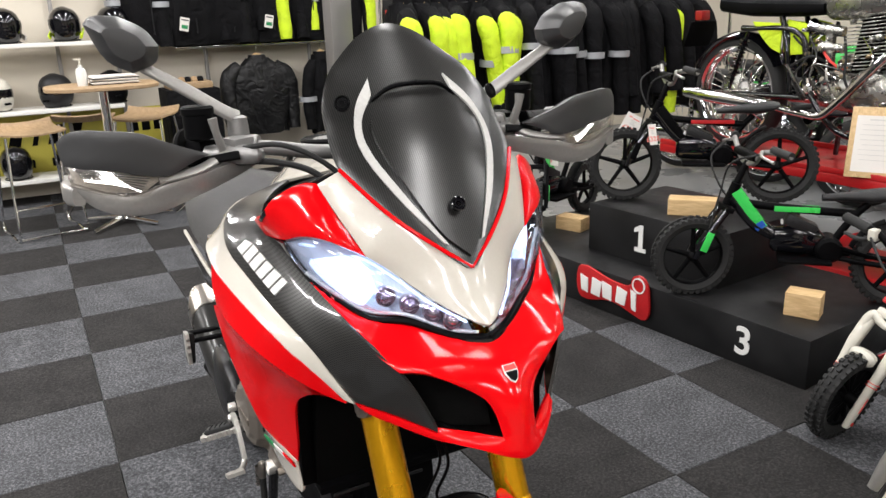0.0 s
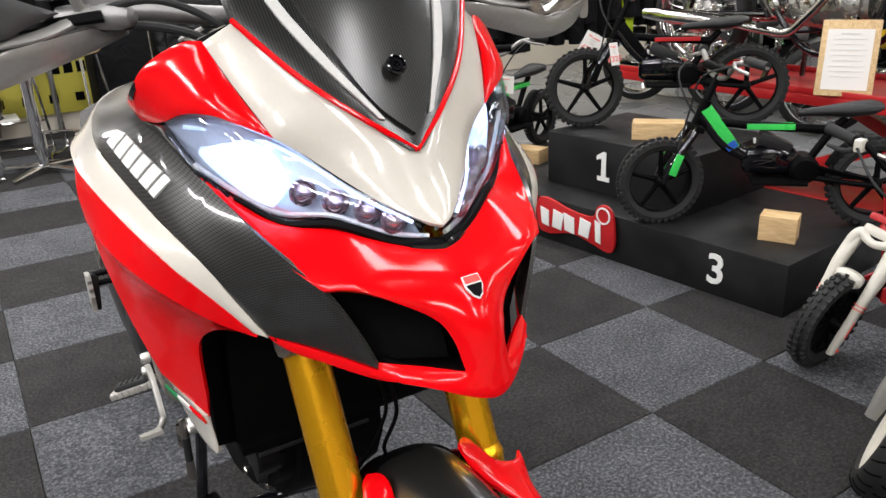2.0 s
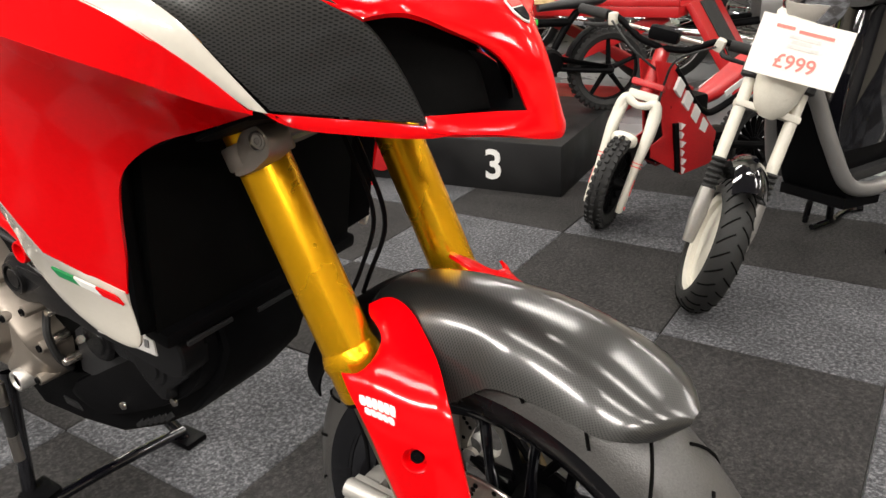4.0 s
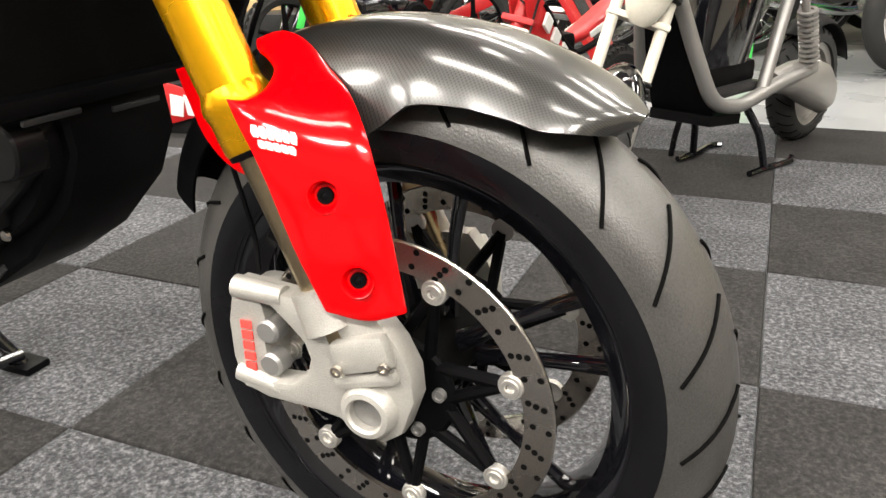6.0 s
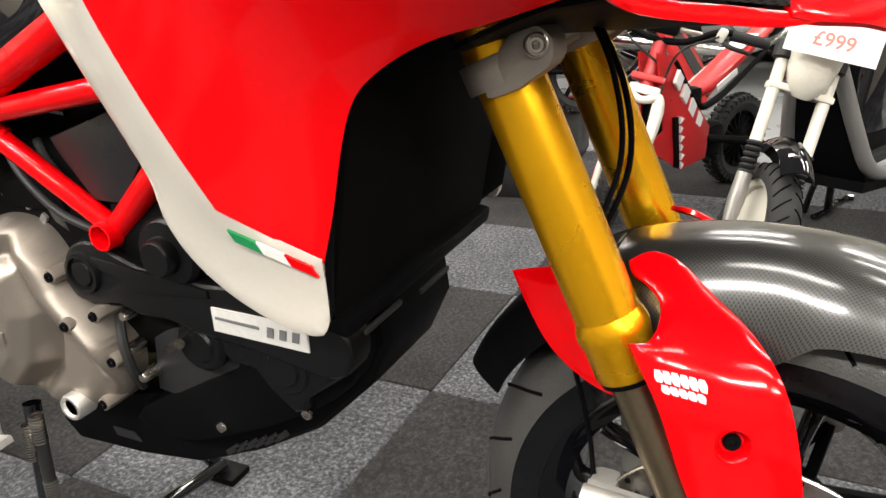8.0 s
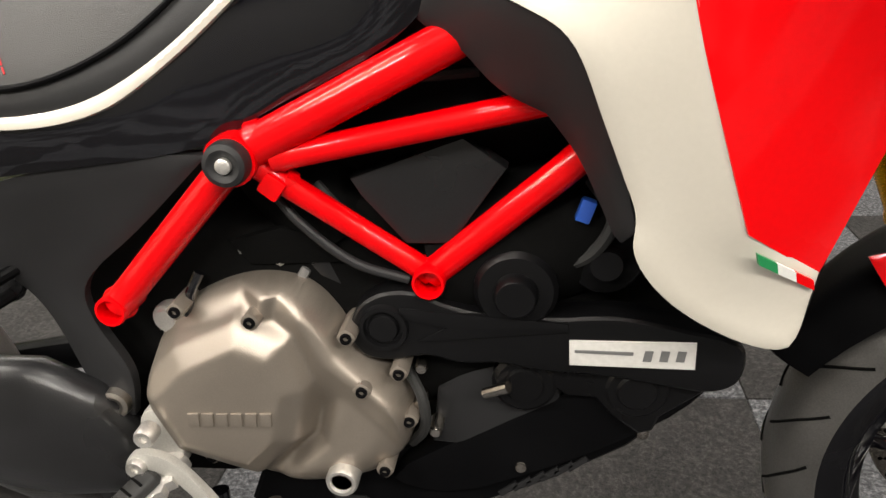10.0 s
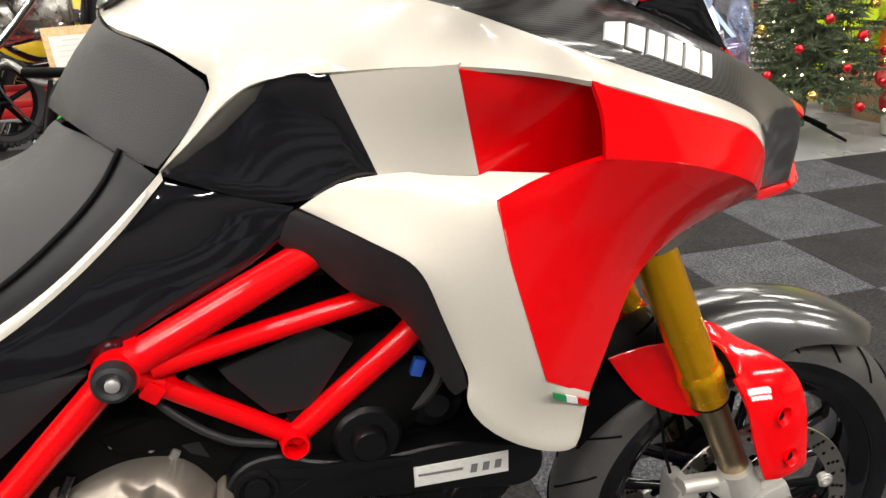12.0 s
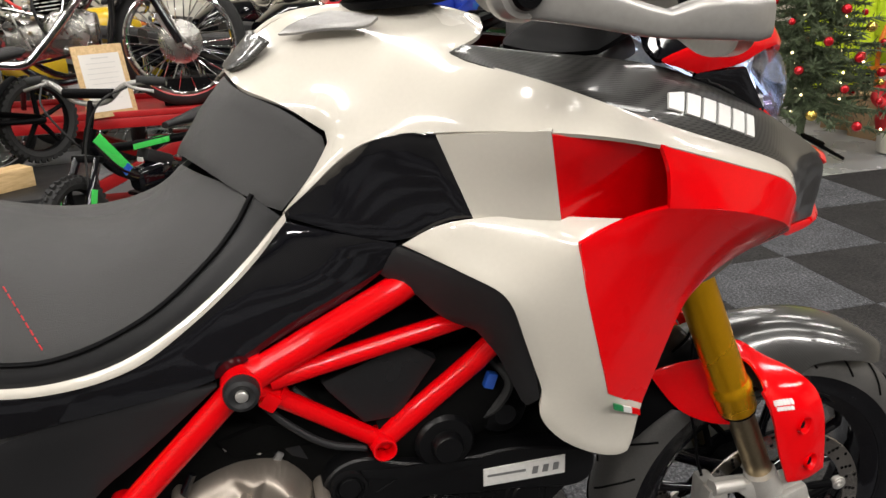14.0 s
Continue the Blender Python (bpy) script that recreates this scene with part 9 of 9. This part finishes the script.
for k in range(230):
    t = (k + .5) / 230
    z = .22 + 1.36 * t
    reach = .50 * (1 - t) ** .85 + .05
    reach *= rnd.uniform(.55, 1.1)
    a = k * 2.39996 + rnd.uniform(-.2, .2)
    tip = Vector((reach * math.cos(a), reach * math.sin(a), z + rnd.uniform(-.03, .04)))
    root = Vector((0, 0, z + .03))
    twigs.append((root, tip))
    d = tip - root
    for q in range(int(26 + 90 * reach)):
        s = rnd.uniform(.18, 1.0)
        p = root + d * s + Vector((0, 0, -.05 * s * (1 - s)))
        side = Vector((rnd.uniform(-1, 1), rnd.uniform(-1, 1), rnd.uniform(-.7, .7))).normalized()
        ln = rnd.uniform(.035, .07)
        e = p + (side + d.normalized() * .7).normalized() * ln
        w = side.cross(d).normalized() * .006
        i = len(vs)
        vs += [p - w, p + w, e + w * .3, e - w * .3]
        fs.append((i, i + 1, i + 2, i + 3))
        w2 = w.cross(e - p).normalized() * .0045
        i = len(vs)
        vs += [p - w2, p + w2, e + w2 * .3, e - w2 * .3]
        fs.append((i, i + 1, i + 2, i + 3))
part("crown", (vs, fs), NEEDLE, tree, "dense green artificial needles", smooth=0)
part("branch", joined(*[tube([a, b], [.006, .003], 5, smooth=False) for a, b in twigs]), NEEDLE, tree, kind="stuff")
for k in range(4):
    a = math.radians(20 + 90 * k)
    part("foot", tube([(0, 0, .12), (.14 * math.cos(a), .14 * math.sin(a), .07), (.30 * math.cos(a), .30 * math.sin(a), .014)], [.022, .02, .014], 8, flat=.6), PLASTIC, tree, "dark green tree foot")
for k in range(62):
    t, a = .04 + .92 * (k / 62) ** 1.15, k * 2.39996 + .7
    reach = (.50 * (1 - t) ** .85 + .05) * rnd.uniform(.88, 1.04)
    p = Vector((reach * math.cos(a), reach * math.sin(a), .22 + 1.36 * t))
    mat_b = BAUBLERED if k % 6 else BAUBLEGOLD
    bb = part("bauble", ball((0, 0, 0), rnd.uniform(.020, .032), 14, 9), mat_b, tree, "shiny red bauble" if mat_b is BAUBLERED else "gold bauble")
    bb.location = p + Vector((0, 0, -.03))
for k in range(70):
    root, tip = twigs[(k * 11 + 2) % 230]
    bb = part("fairy_light", ball((0, 0, 0), .0065, 8, 6), FAIRY, tree)
    bb.location = root.lerp(tip, rnd.uniform(.6, .98)) + Vector((0, 0, .01))

colored("figurine", [
    (loft([ring((0, 0, z), a, b, 20, 2.2, (1, 0, 0), (0, 1, 0)) for z, a, b in ((.13, .11, .10), (.20, .125, .11), (.32, .115, .10), (.42, .10, .085), (.48, .05, .05))]), REDTEXTILE),
    (loft([ring((0, .0, z), a, b, 20, 2.2, (1, 0, 0), (0, 1, 0)) for z, a, b in ((.0, .085, .09), (.02, .095, .10), (.13, .10, .10), (.15, .09, .09))]), CREAM),
    (ball((0, 0, .545), .062, 18, 12), CREAM),
    (loft([ring((0, .005, z), a, a, 18, 2, (1, 0, 0), (0, 1, 0)) for z, a in ((.565, .064), (.60, .058), (.64, .035), (.665, .012))]), REDTEXTILE),
    (ball((0, 0, .675), .018, 10, 7), CREAM),
    (lathe([(.058, .555), (.068, .558), (.068, .575), (.058, .578)], 24, "z", True), CREAM),
    (loft([ring((0, -.045, z), a, .04, 16, 2, (1, 0, 0), (0, 1, 0)) for z, a in ((.34, .015), (.38, .05), (.44, .066), (.50, .066), (.54, .05))]), CREAM),
    (box(.20, .012, .03, .004, (0, -.105, .27)), PLASTIC),
    (tube([(-.10, 0, .43), (-.14, -.05, .34), (-.08, -.11, .30)], .032, 12), REDTEXTILE),
    (tube([(.10, 0, .43), (.14, -.05, .34), (.09, -.11, .25)], .032, 12), REDTEXTILE),
    (ball((-.07, -.12, .295), .025, 10, 7), CREAM), (ball((.085, -.125, .235), .025, 10, 7), CREAM),
    (loft([ring((.10, -.02, z), a, a * 1.2, 14) for z, a in ((.0, .04), (.05, .045), (.09, .035))]), PLASTIC),
], "moulded plastic figurine in red and white beside the tree", "figurine", (3.62, -2.32, 0), -128)

vest_rack = thing("clothes_rail", "grey garment stand with hi-vis clothing", "rail", (4.55, -2.75, 0))
part("post", tube([(0, -.45, .02), (0, -.45, 1.55)], .018, 10, smooth=False), TRIMMETAL, vest_rack)
part("post", tube([(0, .45, .02), (0, .45, 1.55)], .018, 10, smooth=False), TRIMMETAL, vest_rack)
part("top_rail", tube([(0, -.45, 1.55), (0, .45, 1.55)], .016, 10, smooth=False), TRIMMETAL, vest_rack)
part("back_panel", box(.02, .8, 1.3, .004, (.12, 0, .85)), GREYPLASTIC, vest_rack)
jacket(pose(4.45, -2.55, 1.42, 0, 0, -80), "bright yellow hi-vis coat with reflective tape", HIVIS, None, 1.0, 90, True, .26)
jacket(pose(4.40, -2.95, 1.52, 0, 0, -95), "bright yellow hi-vis coat with reflective tape", HIVIS, None, .95, 91, True, .26)
for k in range(2):
    carton = solid("cardboard_box", joined(box(.34, .30, .30, .004), box(.342, .06, .004, 0, (0, 0, .151))), CARD, "plain brown cardboard box on the floor", "box", (4.0 + .36 * k, -2.62 - .06 * k, .142), "cardboard boxes", turn=10 + 20 * k)
truck = thing("hand_truck", "orange tubular workshop trolley with black handle", "trolley", (4.1, -2.72, .295))
part("frame", joined(*[tube([(s * .14, 0, .0), (s * .14, .02, .30), (s * .14, -.04, .48)], .016, 10) for s in (-1, 1)], tube([(-.14, -.04, .48), (.14, -.04, .48)], .016, 10, smooth=False), box(.28, .20, .02, .004, (0, 0, .14))), ORANGE, truck)
part("tray", box(.34, .26, .018, .004, (0, .0, .30)), PLASTIC, truck)
part("handle", tube([(-.14, -.06, .48), (-.14, -.15, .49)], .018, 10, smooth=False), RUBBER, truck)


SCREENTINT = clear_material("smoked_acrylic", (.25, .25, .27), 0.2)


def parked_machine(m, tank_mat, label, bright=CHROME, faired=False):
    """A motorcycle in the row behind: the same build as others, its tank in its own colour."""
    b = placed(thing("motorcycle", label, "motorcycle", group="machines in the back row"), m)
    for y, r in ((-.70, .31), (.70, .31)):
        wire_wheel("wheel", b, (0, y, r), r, .11, 24)
    for s in (-1, 1):
        part("fork_leg", tube([(s * .09, -.70, .31), (s * .09, -.48, .85)], .022, 12, smooth=False), bright, b)
        part("swing_arm", tube([(s * .10, .70, .31), (s * .09, .12, .36)], .022, 10, smooth=False), PLASTIC, b)
        part("exhaust", tube([(s * .10, -.18, .50), (s * .16, -.30, .35), (s * .17, -.1, .24), (s * .18, .35, .28), (s * .19, .85, .34)], [.02, .02, .024, .04, .036], 12), bright, b)
        part("grip", tube([(s * .24, -.40, 1.03), (s * .36, -.33, 1.02)], .018, 10, smooth=False), RUBBER, b)
        part("mirror", loft([ring((s * .33, -.42, 1.18), .05, .035, 14), ring((s * .33, -.40, 1.18), .055, .04, 14)]), PLASTIC, b)
        part("mirror_stalk", tube([(s * .24, -.40, 1.04), (s * .33, -.41, 1.16)], .006, 8, smooth=False), PLASTIC, b)
    part("tank", loft([ring((0, -.40, .86), .07, .06, 20, 2.6), ring((0, -.28, .89), .15, .12, 20, 2.6), ring((0, -.05, .88), .15, .12, 20, 2.6), ring((0, .12, .83), .09, .07, 20, 2.6)]), tank_mat, b, "painted fuel tank")
    part("seat", loft([ring((0, .08, .81), .09, .04, 18, 3), ring((0, .30, .80), .13, .05, 18, 3), ring((0, .62, .83), .12, .05, 18, 3), ring((0, .85, .87), .08, .04, 18, 3)]), SEATVINYL, b)
    part("engine", loft([ring((0, .18, .42), .12, .12, 18, 3), ring((0, -.02, .44), .17, .18, 18, 3), ring((0, -.24, .46), .14, .16, 18, 3)]), GREYMETAL, b)
    part("side_panel", loft([ring((0, .16, .66), .10, .10, 18, 3), ring((0, .40, .68), .13, .11, 18, 3), ring((0, .72, .78), .08, .07, 18, 3)]), tank_mat, b)
    part("front_mudguard", sheet([[(hx * .07, -.70 - (.335 - .03 * hx * hx) * math.cos(math.radians(a)), .31 + (.335 - .03 * hx * hx) * math.sin(math.radians(a))) for hx in (-1, -.5, 0, .5, 1)] for a in range(50, 150, 10)], -.004), tank_mat, b)
    part("handlebar", tube([(-.36, -.33, 1.02), (-.22, -.41, 1.03), (-.08, -.44, .96), (.08, -.44, .96), (.22, -.41, 1.03), (.36, -.33, 1.02)], .012, 10), bright, b)
    part("headlamp", moved(lathe([(.0001, .02), (.08, .012), (.092, 0), (.085, -.05), (.03, -.10)], 24, "y"), Matrix.Translation((0, -.60, .90)) @ pose(0, 0, 0, 0, 0, 180)), bright, b, "round headlamp")
    part("tail_unit", box(.10, .12, .06, .015, (0, .95, .85)), PLASTIC, b)
    part("radiator", box(.26, .05, .26, .01, (0, -.34, .58)), PITCH, b)
    for s in (-1, 1):
        part("crankcase_cover", moved(lathe([(.0001, .030), (.06, .028), (.085, .016), (.09, 0)], 24, "x"), Matrix.Translation((s * .155, -.04, .42)) @ pose(0, 0, 0, 0, 0, 0 if s > 0 else 180)), bright, b, "round engine cover")
        part("indicator", moved(ball((0, 0, 0), .024, 12, 8, .8), Matrix.Translation((s * .17, -.52, .86))), ORANGE, b, "amber indicator")
        part("rear_shock", lathe([(.0001, 0), (.028, 0), (.028, .02), (.018, .03), (.026, .05), (.018, .07), (.026, .09), (.018, .11), (.026, .13), (.018, .15), (.026, .17), (.02, .20), (.02, .30), (.0001, .31)], 16, "z"), bright, b).location = (s * .12, .58, .40)
    if faired:
        part("fairing", loft([ring((0, -.74, .86), .05, .07, 20, 2.6), ring((0, -.66, .90), .15, .14, 20, 2.6), ring((0, -.50, .90), .21, .17, 20, 2.6), ring((0, -.32, .82), .22, .20, 20, 2.8)]), tank_mat, b, "painted nose fairing")
        part("windscreen", sheet([[(hx * (.17 - .05 * q), -.62 + .16 * q + .06 * hx * hx, 1.00 + .24 * q) for hx in (-1, -.6, -.2, .2, .6, 1)] for q in (0, .33, .66, 1)], .004), SCREENTINT, b, "smoked windscreen")
        for s in (-1, 1):
            part("side_fairing", plate([(-.42, .95), (-.10, .80), (.10, .66), (.02, .46), (-.20, .36), (-.38, .50), (-.46, .74)], .03, .008, Matrix.Translation((s * .20 - .015, 0, 0)) @ turned((0, 1, 0), (0, 0, 1), (1, 0, 0))), tank_mat, b, "painted side fairing")
    else:
        part("spot_lamp", moved(lathe([(.0001, .02), (.045, .012), (.055, 0), (.05, -.03), (.02, -.06)], 20, "y"), Matrix.Translation((-.15, -.56, .78)) @ pose(0, 0, 0, 0, 0, 180)), bright, b)
        part("spot_lamp", moved(lathe([(.0001, .02), (.045, .012), (.055, 0), (.05, -.03), (.02, -.06)], 20, "y"), Matrix.Translation((.15, -.56, .78)) @ pose(0, 0, 0, 0, 0, 180)), bright, b)
        part("instrument", moved(lathe([(.0001, .03), (.05, .028), (.055, .0), (.03, -.03)], 20, "z"), Matrix.Translation((0, -.47, 1.02))), bright, b)
    return b


parked_machine(pose(5.6, .95, 0, 0, 0, 30), material("deep_red_paint", (.5, .01, .02), .2, coat=1.0), "red faired motorcycle parked in the back row", faired=True)
parked_machine(pose(5.75, .25, 0, 0, 0, 30), material("deep_blue_paint", (.02, .05, .4), .2, coat=1.0), "blue faired motorcycle parked in the back row", faired=True)
parked_machine(pose(5.7, 1.75, 0, 0, 0, 30), BLACKGLOSS, "black naked motorcycle parked in the back row")
parked_machine(pose(5.55, 2.6, 0, 0, 0, 30), material("bright_yellow_paint", (.75, .5, .02), .25, coat=1.0), "yellow naked motorcycle parked in the back row")
parked_machine(pose(5.7, 3.5, 0, 0, 0, 30), GREYMETAL, "grey naked motorcycle parked in the back row")
parked_machine(pose(5.05, -1.98, 0, 0, 0, -118), BLACKGLOSS, "black and chrome cruiser near the Christmas tree")
lime_bike = parked_machine(pose(6.45, .55, 0, 0, 0, 24), LIME, "green faired motorcycle parked in the back row", faired=True)
black_bike = parked_machine(pose(6.5, 1.35, 0, 0, 0, 38), BLACKGLOSS, "black motorcycle with chrome fittings in the back row", DARKCHROME)
white_bike = parked_machine(pose(6.45, 2.15, 0, 0, 0, 22), CREAM, "white naked motorcycle parked in the back row")
for bike, x, y, turn in ((black_bike, 6.4, -.25, 33), (black_bike, 6.55, 2.95, 28), (white_bike, 6.45, 3.75, 36), (black_bike, 4.95, 1.35, 26), (lime_bike, 6.5, 4.5, 30), (black_bike, 5.6, 4.35, 25), (black_bike, 5.15, -.62, 40), (lime_bike, 5.9, -.95, 32), (white_bike, 6.5, -1.1, 30), (black_bike, 6.4, -2.0, 25)):
    copy_thing(bike, pose(x, y, 0, 0, 0, turn))
glift = thing("lift_table", "bright green painted motorcycle lift", "lift table", (5.0, .15, 0), turn=25)
part("platform", box(.40, 1.5, .05, .006, (0, 0, .70)), LIME, glift)
for s in (-1, 1):
    part("leg", box(.06, .06, .70, .006, (0, s * .6, .35)), LIME, glift)
part("cross_bar", box(.30, .08, .08, .01, (0, -.7, .78)), LIME, glift)
bag = thing("display_bin", "black display bin with a pale helmet on top", "bin", (4.42, -1.50, 0))
part("bin", loft([ring((0, 0, .0), .11, .11, 20, 2, (1, 0, 0), (0, 1, 0)), ring((0, 0, .42), .13, .13, 20, 2, (1, 0, 0), (0, 1, 0))]), PLASTIC, bag)
helmet(pose(4.42, -1.50, .42, 0, 0, -60), CREAM, "pale open-face helmet with dark mark on a bin", False, BLUE)

# ---- carpet tiles, laid in a chequer of plain and flecked ----
carpet = thing("floor", "chequered carpet tiles, plain charcoal and flecked grey", "floor", (0, 0, 0), kind="structure")
tile_dark = mesh_from("tile", box(0.4985, 0.4985, 0.008, 0.0025, segments=1), CARPETDARK)
tile_light = mesh_from("tile", box(0.4985, 0.4985, 0.008, 0.0025, segments=1), CARPETLIGHT)
far_dark, far_light = [], []
for i in range(-9, 14):
    for j in range(-12, 15):
        cx, cy = 0.55 + 0.5 * i, 0.25 + 0.5 * j
        if cx > CARPET_EDGE:
            continue
        pale = (i + j) % 2 == 0
        if -1.5 < cx < 5.0 and -2.0 < cy < 6.0:
            t = new("tile", tile_light if pale else tile_dark)
            t.parent = carpet
            t.matrix_basis = pose(cx, cy, -0.004 + 0.0012 * noise.random(), 0, 0, 90 * random.randrange(4))
        else:
            (far_light if pale else far_dark).append(box(0.4985, 0.4985, 0.008, 0, (cx, cy, -0.004)))
part("far_tiles", joined(*far_dark), CARPETDARK, carpet, kind="stuff")
part("far_tiles", joined(*far_light), CARPETLIGHT, carpet, kind="stuff")
